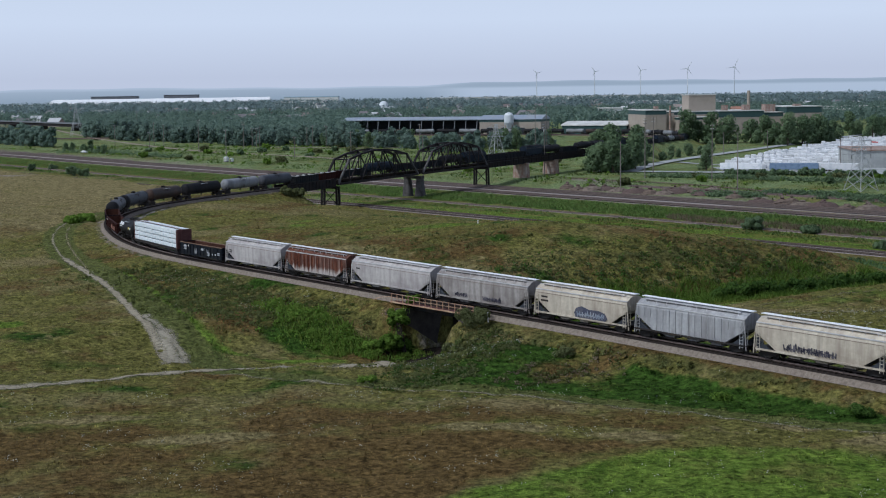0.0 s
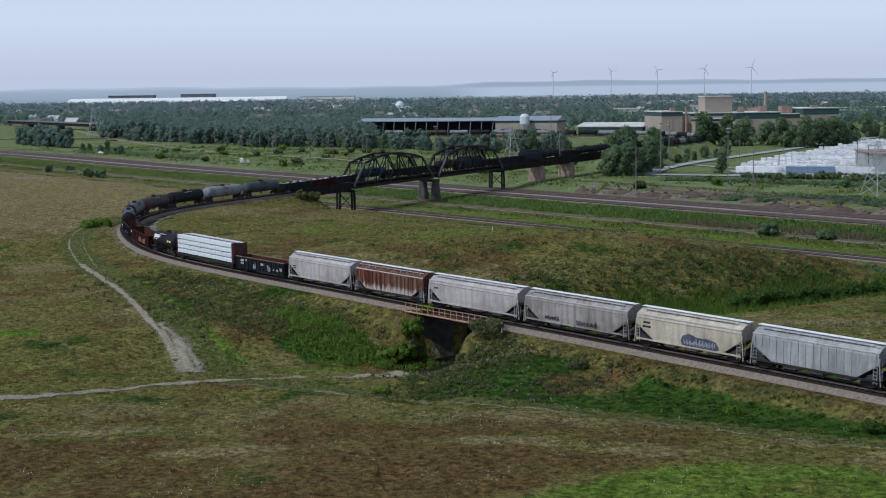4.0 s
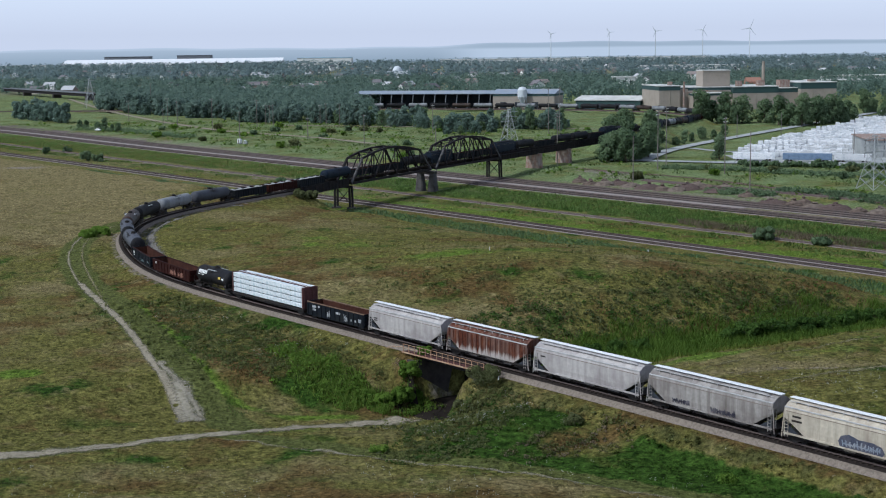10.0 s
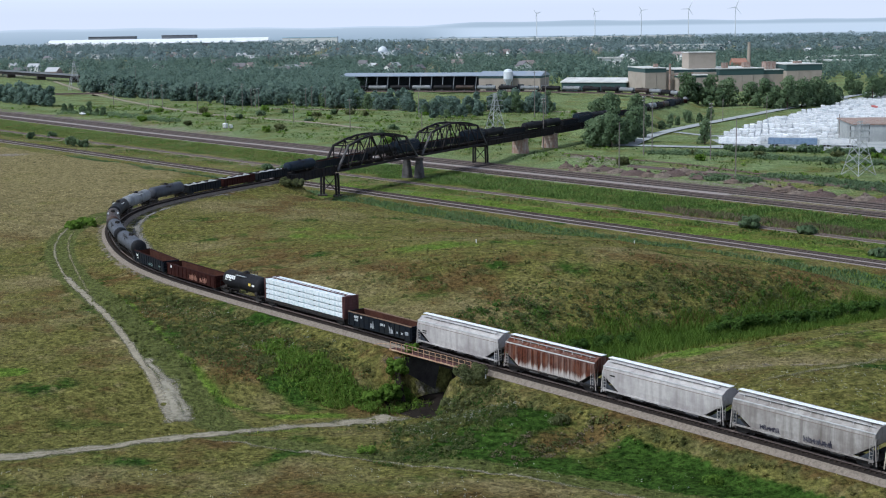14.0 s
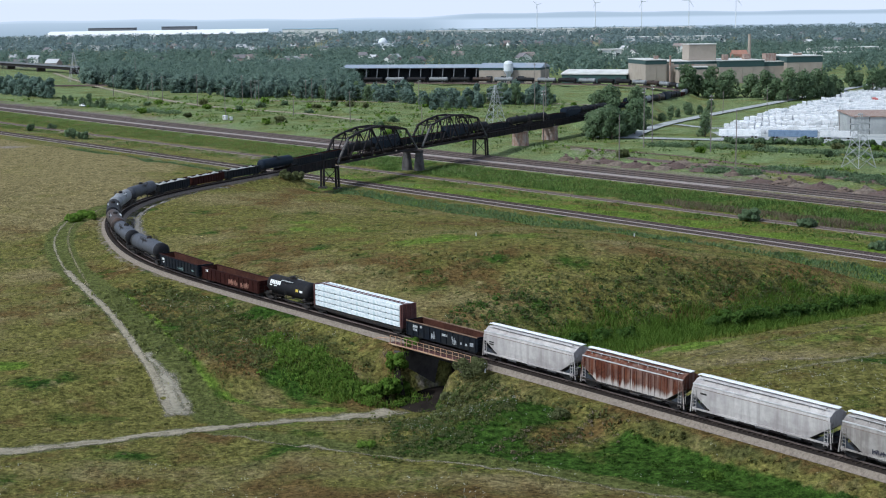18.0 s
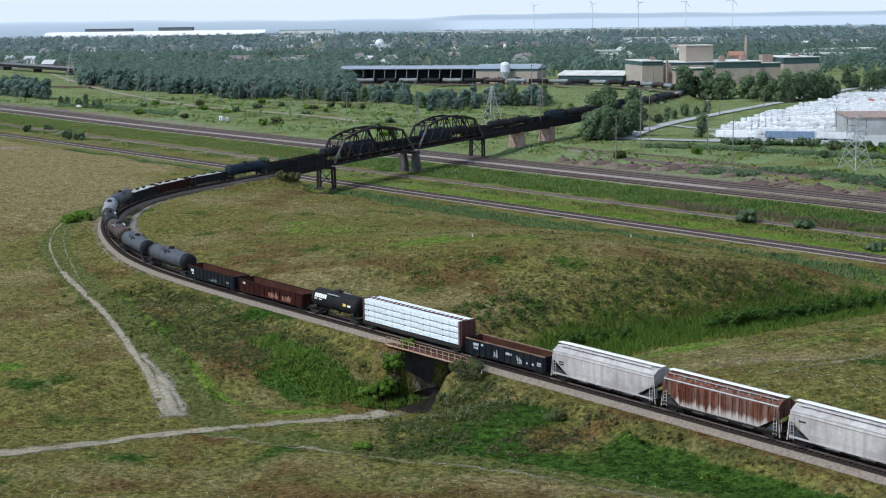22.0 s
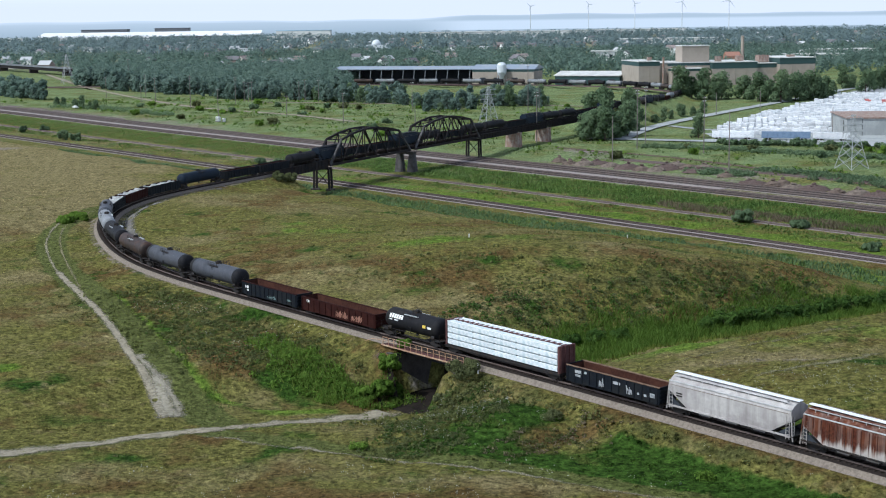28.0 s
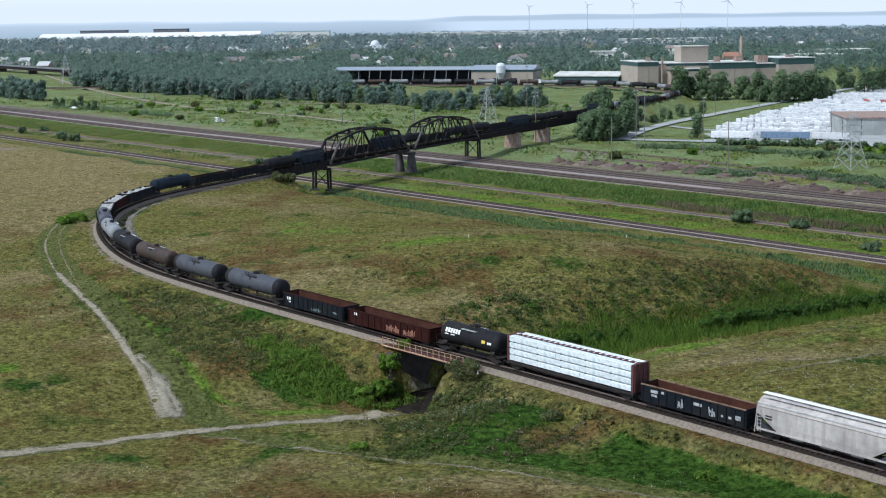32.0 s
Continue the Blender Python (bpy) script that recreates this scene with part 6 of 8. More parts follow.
def leaf_cloud(centres, radii, counts, size, squash=0.8, up=0.3):
    """Small leaf faces through ellipsoids; returns quads."""
    out, norms = [], []
    for c, r, n in zip(centres, radii, counts):
        d = RNG.normal(size=(n, 3))
        d /= np.linalg.norm(d, axis=1)[:, None]
        p = np.array(c) + d * (RNG.uniform(0.55, 1.0, n) ** 0.5)[:, None] * np.array((r, r, r * squash))
        nrm = d + RNG.normal(size=(n, 3)) * 0.6 + np.array((0, 0, up))
        nrm /= np.linalg.norm(nrm, axis=1)[:, None]
        t = np.cross(nrm, RNG.normal(size=(n, 3)))
        t /= np.linalg.norm(t, axis=1)[:, None] + 1e-9
        b = np.cross(nrm, t)
        s = (RNG.uniform(0.6, 1.25, n) * size)[:, None]
        out.append(np.stack([p - t * s - b * s * 0.7, p + t * s - b * s * 0.6, p + t * s * 0.8 + b * s * 0.7, p - t * s * 0.7 + b * s * 0.8], 1))
        soft = d * np.array((1, 1, 1.1)) + RNG.normal(size=(n, 3)) * 0.35 + np.array((0, 0, 0.25))
        soft /= np.linalg.norm(soft, axis=1)[:, None]
        norms.append(np.repeat(soft, 4, axis=0))
    return np.concatenate(out).reshape(-1, 3), np.concatenate(norms)


def make_reeds():
    def wet(x, y):
        d, w = to_polyline(x, y, VALLEY + np.array((1.0, 2.5)))
        dr, rw = to_polyline(x, y, COARSE)
        return (d < 7 + 3.5 * bumps(x, y, 17, 1) + RNG.uniform(-1.5, 2, len(x))) & (w > 4.9) & (dr > 6)
    x, y = scatter(190000, 10, 112, 190, 268, wet)
    v = blades(x, y, RNG.uniform(0.6, 1.35, len(x)) * (1.0 + 0.5 * bumps(x, y, 9, 3)), RNG.uniform(0.04, 0.09, len(x)), 0.5)
    tagged(new("reeds", fast_mesh("reeds", v, 3, REED)), "dense green reeds in the ditch", "reeds", kind="stuff")
    x, y = scatter(70000, 10, 112, 184, 268, lambda x, y: (to_polyline(x, y, VALLEY - np.array((0.0, 7.0)))[0] < 5 + 2.5 * bumps(x, y, 13, 4)) & (to_polyline(x, y, COARSE)[0] > 6) & (x + 0.4 * y > 96) & (bumps(x, y, 6, 2) + RNG.uniform(-0.5, 0.5, len(x)) > -0.2))
    v = blades(x, y, RNG.uniform(0.3, 0.9, len(x)), RNG.uniform(0.05, 0.12, len(x)), 0.4)
    tagged(new("tall_grass", fast_mesh("tall_grass", v, 3, YELLOW_GREEN)), "yellow-green grass fringe of the ditch", "grass", kind="stuff")
    def bank(x, y):
        d, w = to_polyline(x, y, COARSE)
        s = np.interp(w, np.arange(len(COARSE_S)), COARSE_S)
        far = 20 + 3 * bumps(x, y, 14, 2) + 2 * bumps(x, y, 5, 4) - 0.55 * np.abs(s - 206)
        return (d > 9.0 + 2.5 * bumps(x, y, 8, 5) - 6.0 * (s < 199)) & (d < far) & (s > 193.5) & (s < 226 + 6 * bumps(x, y, 9, 1)) & (y < 215) & (x + y < 196) & (to_polyline(x, y, TRAIL_B)[0] > 2.5)
    x, y = scatter(42000, -46, 0, 172, 215, bank)
    k = bumps(x, y, 6, 3) + 0.6 * bumps(x, y, 15, 1) > -0.35
    x, y = x[k], y[k]
    h = RNG.uniform(0.3, 0.9, len(x)) * (1.1 + 0.7 * bumps(x, y, 7, 6))
    v = blades(x, y, h, RNG.uniform(0.04, 0.11, len(x)), 0.5)
    tagged(new("reeds", fast_mesh("reeds", v, 3, REED)), "lush tall green growth on the bank", "reeds", kind="stuff")
    x, y = scatter(24000, -46, 0, 172, 215, bank)
    k = bumps(x, y, 5, 8) + 0.5 * bumps(x, y, 2.3, 2) > 0.25
    x, y = x[k] + RNG.normal(0, 0.8, k.sum()), y[k] + RNG.normal(0, 0.8, k.sum())
    v = blades(x, y, RNG.uniform(0.5, 1.2, len(x)), RNG.uniform(0.04, 0.10, len(x)), 0.5)
    tagged(new("tall_grass", fast_mesh("tall_grass", v, 3, YELLOW_GREEN)), "yellow-green tufts among the tall growth", "grass", kind="stuff")
    x, y = scatter(3400, -46, 0, 172, 215, bank)
    r = RNG.uniform(0.25, 0.9, len(x))
    v = leaf_cloud(np.stack([x, y, ground(x, y) + r * 0.4], 1), r, [26] * len(x), 0.13)
    tagged(new("weeds", fast_mesh("weeds", v, 4, LEAF_NEAR)), "leafy green herbs among the tall growth", "weeds", kind="stuff")

    def strip(lo, hi):
        def f(x, y):
            u = -(x - LINE_N[0][0]) * 0.774 - (y - LINE_N[0][1]) * 0.634
            return (u > lo + 2 * bumps(x, y, 21, 3)) & (u < hi + 3 * bumps(x, y, 31, 4)) & in_view(x, y, 10) & (to_polyline(x, y, COARSE)[0] > 4)
        return f
    x, y = scatter(520000, -190, 125, 210, 600, strip(7, 23))
    v = blades(x, y, RNG.uniform(0.35, 0.85, len(x)), RNG.uniform(0.09, 0.18, len(x)), 0.45)
    tagged(new("reeds", fast_mesh("reeds", v, 3, REED_BLUE)), "bluish green reeds beside the lower track", "reeds", kind="stuff")
    for lo, hi, mat, n, label in ((-28, -18, REED_FAR, 700000, "green tall grass between the lower tracks"), (-18, -9, VERGE, 260000, "yellow-green verge grass beyond the lower tracks"), (-66, -36, REED_DARK, 900000, "dense dark green reeds below the main line"), (-66, -52, DEAD, 12000, "patches of dead brown stalks in the grass")):
        x, y = scatter(n, -330, 160, 250, 900, strip(lo, hi))
        k = bumps(x, y, 47, 6) + 0.6 * bumps(x, y, 13, 2) + RNG.normal(0, 0.25, len(x)) > {REED_FAR: -0.35, REED_DARK: -0.75}.get(mat, 0.45)
        x, y = x[k], y[k]
        v = blades(x, y, RNG.uniform(0.25, 0.6, len(x)) * (1 + 0.4 * bumps(x, y, 33, 2.7)) * (1 + 0.55 * (mat is REED_DARK) * smooth01(-120, 0, x)), RNG.uniform(0.14, 0.30, len(x)) * (0.6 if mat is REED_DARK else 1.0), 0.6)
        tagged(new("tall_grass", fast_mesh("tall_grass", v, 3, mat)), label, "grass", kind="stuff")
    x, y = scatter(60000, 62, 135, 310, 400, lambda x, y: strip(-43, -35)(x, y) & (bumps(x, y, 19, 2.2) + RNG.normal(0, 0.3, len(x)) > -0.2))
    v = blades(x, y, RNG.uniform(0.6, 1.4, len(x)), RNG.uniform(0.06, 0.14, len(x)), 0.5)
    tagged(new("reeds", fast_mesh("reeds", v, 3, DEAD)), "tan dry reeds beside the disused track", "reeds", kind="stuff")


make_reeds()


def tussocks():
    """Low tufts and herbs all over the banks and the meadow, in the colours of the turf round them."""
    def some(x, y):
        z = zones(x, y)
        want = 1.1 * np.maximum(z["rough"] - 0.22, 0) + 0.20 * z["green"] * (y < 215)
        return in_view(x, y) & clear_of_paths(x, y, 4.2) & (RNG.uniform(0, 1, len(x)) < want * np.clip(1.2 - (y - 130) / 260, 0.2, 1)) & (bumps(x, y, 12, 2.9) + 0.7 * bumps(x, y, 4.1, 1.4) > -0.45)
    x, y = scatter(90000, -105, 95, 102, 340, some)
    r = RNG.uniform(0.16, 0.55, len(x)) * (1 + 0.5 * (RNG.uniform(0, 1, len(x)) > 0.9))
    v = leaf_cloud(np.stack([x, y, ground(x, y) + r * 0.1], 1), r, [11] * len(x), 0.12, 0.42, 0.9)
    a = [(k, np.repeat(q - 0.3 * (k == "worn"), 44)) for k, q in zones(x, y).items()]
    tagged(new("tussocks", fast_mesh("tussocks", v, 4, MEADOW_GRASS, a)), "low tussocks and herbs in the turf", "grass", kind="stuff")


tussocks()


def weeds():
    """Low rough herbs on the banks and the hill's shoulder."""
    def rough(x, y):
        a = 1.6 * np.maximum(zones(x, y)["rough"] - 0.12, 0)
        return in_view(x, y) & clear_of_paths(x, y, 4.5) & (RNG.uniform(0, 1, len(x)) < a) & (bumps(x, y, 15, 2.5) + 0.6 * bumps(x, y, 4.5, 1.1) > -0.2)
    x, y = scatter(13000, -90, 90, 135, 330, rough)
    z = ground(x, y)
    r = RNG.uniform(0.3, 1.0, len(x))
    v = leaf_cloud(np.stack([x, y, z + r * 0.3], 1), r, [20] * len(x), 0.16, 0.6)
    tagged(new("weeds", fast_mesh("weeds", v, 4, WEED)), "low rough weeds on the banks", "weeds", kind="stuff")

    def bloom(x, y):
        a = np.exp(-(((x - 46) / 12) ** 2 + ((y - 168) / 7) ** 2)) + 0.8 * np.exp(-(((x + 20) / 13) ** 2 + ((y - 207) / 5) ** 2)) + 1.5 * np.exp(-(((x - 1) / 8) ** 2 + ((y - 168) / 7) ** 2)) + 0.5 * np.exp(-(((x + 44) / 8) ** 2 + ((y - 228) / 6) ** 2)) + 0.42 * (y < 150) * smooth01(-0.1, 0.6, bumps(x, y, 21, 1.9) + 0.4 * bumps(x, y, 9, 0.7))
        return in_view(x, y) & clear_of_paths(x, y, 4.5) & (RNG.uniform(0, 1, len(x)) < a) & (bumps(x, y, 8, 5.5) > 0.0)
    x, y = scatter(40000, -70, 80, 100, 260, bloom)
    z = ground(x, y)
    v = leaf_cloud(np.stack([x, y, z + 0.5], 1), np.full(len(x), 0.22), [3] * len(x), 0.055)
    tagged(new("wildflowers", fast_mesh("wildflowers", v, 4, FLOWER)), "small white wildflowers in the grass", "flowers", kind="stuff")
    x, y = scatter(3000, -50, -25, 178, 225, lambda x, y: np.abs(x + 33.0 - 0.28 * (190 - y)) < 1.6 + 1.2 * bumps(x, y, 7, 1))
    v = blades(x, y, RNG.uniform(0.2, 0.5, len(x)), RNG.uniform(0.06, 0.12, len(x)))
    tagged(new("lime_grass", fast_mesh("lime_grass", v, 3, LIME)), "yellow-green grass along the footpath", "grass", kind="stuff")


weeds()


def bush(name, x, y, rx, h, leaf, mat, label, n=900, squash=0.9, lean=(0, 0)):
    """A shrub: stems and a ragged crown of leaf clumps."""
    z = gz(x, y)
    root = thing(name, label, "bush", at=Matrix.Translation((x, y, z)))
    m = Mesh()
    for k in range(5):
        a = k * 1.3
        m.rod((0.1 * math.cos(a), 0.1 * math.sin(a), -0.1), (rx * 0.45 * math.cos(a), rx * 0.45 * math.sin(a), h * 0.6), 0.05, 5, 0.02)
    part("branching_stem", m, BARK, root)
    k = 14
    c = [(RNG.uniform(-0.7, 0.7) * rx + lean[0] * q, RNG.uniform(-0.7, 0.7) * rx + lean[1] * q, h * (0.2 + 0.62 * q)) for q in RNG.uniform(0, 1, k)]
    r = [rx * RNG.uniform(0.28, 0.5) * (1.15 - 0.5 * (p[2] / h)) for p in c]
    part("foliage", fast_mesh("foliage", leaf_cloud(c, r, [n // k] * k, leaf, squash), 4, mat), None, root)
    return root


DITCH_SHRUBS = ((20, 212, 1.8, 1.8), (24, 213.5, 1.9, 2.0), (28, 216, 1.6, 1.6), (43, 222, 1.9, 2.0), (46.5, 223.5, 2.2, 2.5), (50, 225.5, 2.3, 2.6), (53.5, 227, 2.2, 2.4), (57, 228.5, 2.3, 2.6), (60.5, 230.5, 2.2, 2.3), (64, 232.5, 2.3, 2.4), (68, 235, 2.4, 2.4), (72, 237.5, 2.3, 2.2), (76, 240, 2.3, 2.2), (80, 243, 2.2, 2.0))


def brush():
    """Dense low brush on the hill's foot above the ditch."""
    def foot(x, y):
        d = to_polyline(x, y, np.array([(4, 214), (12, 220), (24, 224), (36, 230), (50, 236), (66, 243)], float))[0]
        return (d < 4.5 + 2.0 * bumps(x, y, 11, 2.2) + RNG.normal(0, 0.8, len(x))) & (bumps(x, y, 5, 3.1) + RNG.normal(0, 0.4, len(x)) > -0.35) & clear_of_paths(x, y, 6)
    x, y = scatter(4200, -2, 74, 206, 252, foot)
    r = RNG.uniform(0.3, 0.85, len(x))
    for k, mat, label in ((0, LEAF_GREY, "grey-green low brush on the foot of the hill"), (1, LEAF_DARK, "dark green low brush on the foot of the hill")):
        q = np.arange(len(x)) % 2 == k
        v = leaf_cloud(np.stack([x[q], y[q], ground(x[q], y[q]) + r[q] * 0.4], 1), r[q], [26] * int(q.sum()), 0.13, 0.8)
        tagged(new("brush", fast_mesh("brush", v, 4, mat)), label, "brush", kind="stuff")


def thicket(line, wide, n, lo, hi, mat, label):
    """A rough band of scrub along a line."""
    line = np.array(line, float)
    a, b = line.min(0) - wide * 2, line.max(0) + wide * 2
    x, y = scatter(n, a[0], b[0], a[1], b[1], lambda x, y: (to_polyline(x, y, line)[0] < wide * (1 + 0.6 * bumps(x, y, 17, 2.2)) + RNG.normal(0, 0.5, len(x))) & (bumps(x, y, 12, 3.1) + RNG.normal(0, 0.4, len(x)) > -0.5))
    r = RNG.uniform(lo, hi, len(x))
    v = leaf_cloud(np.stack([x, y, ground(x, y) + r * 0.5], 1), r, [30] * len(x), 0.24, 0.85)
    tagged(new("brush", fast_mesh("brush", v, 4, mat)), label, "brush", kind="stuff")


def herbs(line, wide, n, mixed, label):
    """Knee-high herbs over a rough bank, in several greens."""
    line = np.array(line, float)
    a, b = line.min(0) - wide * 1.5, line.max(0) + wide * 1.5
    for k, (mat, share) in enumerate(mixed):
        x, y = scatter(int(n * share), a[0], b[0], a[1], b[1], lambda x, y: (to_polyline(x, y, line)[0] < wide * (1 + 0.35 * bumps(x, y, 13, 2.2)) + RNG.normal(0, 0.7, len(x))) & (bumps(x, y, 6 + k, 3.1 + k) + 0.7 * bumps(x, y, 2.7, 1.2 + k) + RNG.normal(0, 0.25, len(x)) > 0.05) & clear_of_paths(x, y, 4.6))
        r = RNG.uniform(0.14, 0.42, len(x))
        v = leaf_cloud(np.stack([x, y, ground(x, y) + r * 0.35], 1), r, [16] * len(x), 0.085, 0.75)
        tagged(new("herbs", fast_mesh("herbs", v, 4, mat)), label, "herbs", kind="stuff")


herbs([(-3.5, 157.5), (0.5, 164), (1.5, 172), (2.5, 178)], 6.0, 5200, ((WEED, 1.0), (LEAF_GREY, 0.7), (LEAF_DARK, 0.5)), "rough flowering herbs on the hump by the underpass")
herbs([(-20, 198), (-28, 200), (-35, 210), (-43, 225), (-50, 238)], 7.5, 9000, ((WEED, 1.0), (LEAF_GREY, 0.5), (LEAF_DARK, 0.25)), "rough herbs on the bank between footpath and railway")
herbs([(9, 155), (14, 157.5), (19, 161)], 3.2, 1500, ((WEED, 1.0), (DEAD, 0.5)), "brownish herbs on the green bank")
herbs([(12, 226), (28, 234), (46, 240), (64, 246)], 7.0, 4200, ((WEED, 1.0), (LEAF_GREY, 0.4), (LEAF_NEAR, 0.25)), "rough herbs on the hill's shoulder")
brush()
thicket([(84, 562), (95, 556), (109, 548), (121, 537), (133, 526), (146, 518), (160, 503)], 4.5, 5200, 0.6, 1.6, LEAF_TREE, "dark scrub along the foot of the white yard")
thicket([(112, 467), (120, 457), (129, 443), (138, 431), (152, 414)], 5.5, 3600, 0.5, 1.2, LEAF_TREE, "dense green scrub beside the single track")
thicket([(87, 476), (94, 470), (101, 463)], 3.2, 1100, 0.6, 1.3, LEAF_TREE, "dense green scrub among the rubble")
thicket([(-246, 890), (-208, 861), (-185, 832), (-158, 796)], 6.0, 3000, 0.7, 1.8, LEAF_TREE, "green scrub beyond the main line")
# the shrubs by the underpass
for _x, _y, _r, _h in ((-5.8, 193.2, 1.2, 1.7), (-6.8, 192.0, 1.6, 2.2), (-7.8, 190.6, 1.7, 2.3), (-8.6, 189.0, 1.6, 2.0), (-9.6, 187.6, 1.5, 1.6), (-11.5, 186.8, 1.4, 1.2)):
    bush("shrub", _x, _y, _r, _h, 0.13, LEAF_NEAR, "bright green leafy shrub beside the underpass", 2600, 1.0)
_p, _w, _n = rail_frame(S_UNDER - 9.5)
bush("shrub", (_p + _n * 4.6).x, (_p + _n * 4.6).y, 2.6, 2.3, 0.10, LEAF_GREY, "greyish green thicket at the bridge's end", 4200)
bush("shrub", (_p + _n * 6.6 + _w * 2.4).x, (_p + _n * 6.6 + _w * 2.4).y, 1.4, 1.0, 0.10, LEAF_GREY, "greyish green thicket on the bank", 2400)
for _x, _y, _r, _h in ((-88.5, 320, 2.4, 1.3), (-86, 325, 2.2, 1.3), (-88.0, 329, 1.8, 1.0)):
    bush("shrub", _x, _y, _r, _h, 0.24, LEAF_NEAR, "green shrub outside the railway curve", 1800)
_p, _w, _n = rail_frame(S_BRIDGE - 1.5)
for _d, _e, _r, _h in ((-5.0, -3.0, 2.0, 2.8), (-6.6, 0.5, 2.2, 2.4), (-8.2, 4.0, 2.0, 2.0)):
    bush("shrub", (_p + _n * _d + _w * _e).x, (_p + _n * _d + _w * _e).y, _r, _h, 0.24, LEAF_GREY, "grey-green shrub at the bridge abutment", 1500)
for _x, _y, _r, _h in ((-178, 650, 3.4, 5.0), (-172, 648, 3.0, 3.6), (-212, 700, 2.2, 3.6), (-205, 715, 2.6, 2.6), (47.5, 306, 3.4, 1.6), (43, 309, 2.5, 1.2), (-62, 523, 2.6, 2.2), (-70, 530, 2.4, 2.0), (78.5, 359, 3.2, 3.6), (90.7, 347, 2.6, 2.2), (98.2, 312, 2.2, 2.0)):
    bush("shrub", _x, _y, _r, _h, 0.35, LEAF_TREE, "dark green shrub on the flat rail land", 1000)


for _x, _y, _r, _h in DITCH_SHRUBS:
    bush("shrub", _x, _y, _r, _h, 0.17, LEAF_DARK, "dark green leafy shrub in the reedy ditch", 1500)


bush("shrub", 39.6, 132.2, 1.3, 1.3, 0.10, LEAF_DARK, "dark green low shrub beside the meadow path", 1300)
bush("shrub", 13.0, 163.4, 1.5, 0.9, 0.09, LEAF_GREY, "greyish flowering shrub on the green bank", 1300)
bush("shrub", -10.3, 157.2, 1.2, 0.7, 0.09, LEAF_NEAR, "fresh green low shrub beside the path", 900)
bush("shrub", 28.0, 143.2, 1.3, 0.7, 0.09, LEAF_NEAR, "fresh green low shrub on the bank's foot", 900)


# ---- trees ----
def tree_proto(h, r, seed, leaf=0.33, n=2100, mat=None, slim=1.0):
    """A tree's trunk with limbs, and its crown of leaf clumps, as shared meshes."""
    rr = random.Random(seed)
    m = Mesh()
    pts = [(0, 0, -0.3), (rr.uniform(-0.2, 0.2), rr.uniform(-0.2, 0.2), h * 0.3), (rr.uniform(-0.4, 0.4), rr.uniform(-0.4, 0.4), h * 0.62)]
    for a, b, r0, r1 in ((pts[0], pts[1], 0.30, 0.22), (pts[1], pts[2], 0.22, 0.10)):
        m.rod(a, b, r0, 7, r1)
    c, rad = [], []
    for k in range(13):
        a, q = k * 2.4 + rr.uniform(-0.3, 0.3), 0.16 + 0.74 * (k % 7) / 6 + rr.uniform(-0.05, 0.05)
        e = (math.cos(a) * r * slim * rr.uniform(0.3, 0.75) * (1.2 - 0.6 * q), math.sin(a) * r * slim * rr.uniform(0.3, 0.75) * (1.2 - 0.6 * q), h * q)
        m.rod((pts[1][0], pts[1][1], h * 0.3 * (0.6 + 0.6 * q)), e, 0.09, 5, 0.03)
        c.append(e)
        rad.append(r * rr.uniform(0.34, 0.52))
    c.append((0, 0, h * 0.9))
    rad.append(r * 0.42)
    return m.data("trunk", BARK), fast_mesh("crown", leaf_cloud(c, rad, [n // len(c)] * len(c), leaf, 0.95), 4, mat or LEAF_TREE)


PROTOS = [tree_proto(9.5, 4.2, 1), tree_proto(11.5, 4.6, 2), tree_proto(8.0, 4.4, 3), tree_proto(13.0, 4.2, 4, slim=0.8), tree_proto(7.0, 3.2, 5), tree_proto(10.5, 5.4, 6)]
PROTOS_WOOD = [tree_proto(h, r, k, leaf=0.5, n=980, mat=LEAF_WOOD_HAZED, slim=q) for h, r, k, q in ((9.5, 4.2, 11, 1.0), (11.5, 4.6, 12, 1.0), (8.0, 4.4, 13, 1.0), (13.0, 4.2, 14, 0.8), (10.5, 5.4, 16, 1.0))]


def tree(x, y, k, size=1.0, label="broad green deciduous tree", group="", protos=PROTOS):
    root = thing("tree", label, "tree", group, at=Matrix.Translation((x, y, gz(x, y))) @ Matrix.Rotation(x * 1.7 + y, 4, "Z"))
    t, c = protos[k % len(protos)]
    for name, d in (("trunk", t), ("crown", c)):
        part(name, d, None, root).scale = (size, size, size)
    return root


_spots = [(62, 596, 1.05), (70, 594, 1.2), (76, 604, 1.3), (82, 612, 1.25), (88, 636, 1.1), (80, 690, 1.2), (86, 690, 1.2), (74, 690, 1.2), (84, 664, 1.25), (76, 644, 1.3), (69, 622, 1.2), (64, 612, 1.0), (73, 632, 1.25), (66, 600, 1.1), (79, 622, 1.2), (112, 700, 0.55), (118, 716, 0.6), (126, 730, 0.6), (133, 735, 0.5), (140, 745, 0.6), (106, 690, 0.5)]
for _i, (_x, _y, _s) in enumerate(_spots):
    if to_polyline(np.array([_x]), np.array([_y]), COARSE)[0][0] < 6:
        _x, _y = _x + 7, _y - 4
    tree(_x, _y, _i, _s, "leafy green tree at the end of the bridge", "trees at the bridge")
tree(111, 600, 3, 0.85, "slim dark green tree beside the white yard")
for _i, (_x, _y) in enumerate(((148, 862), (156, 868), (162, 860), (168, 856), (174, 866), (187, 862), (191, 840), (196, 834), (201, 824), (207, 836), (214, 842), (221, 850), (227, 852), (232, 858), (277, 962), (286, 972), (282, 925), (296, 950), (304, 958), (240, 870))):
    tree(_x, _y, _i + 1, 1.5 if _y < 900 else 1.3, "full green tree in front of the factory", "trees by the factory")
_r = random.Random(5)
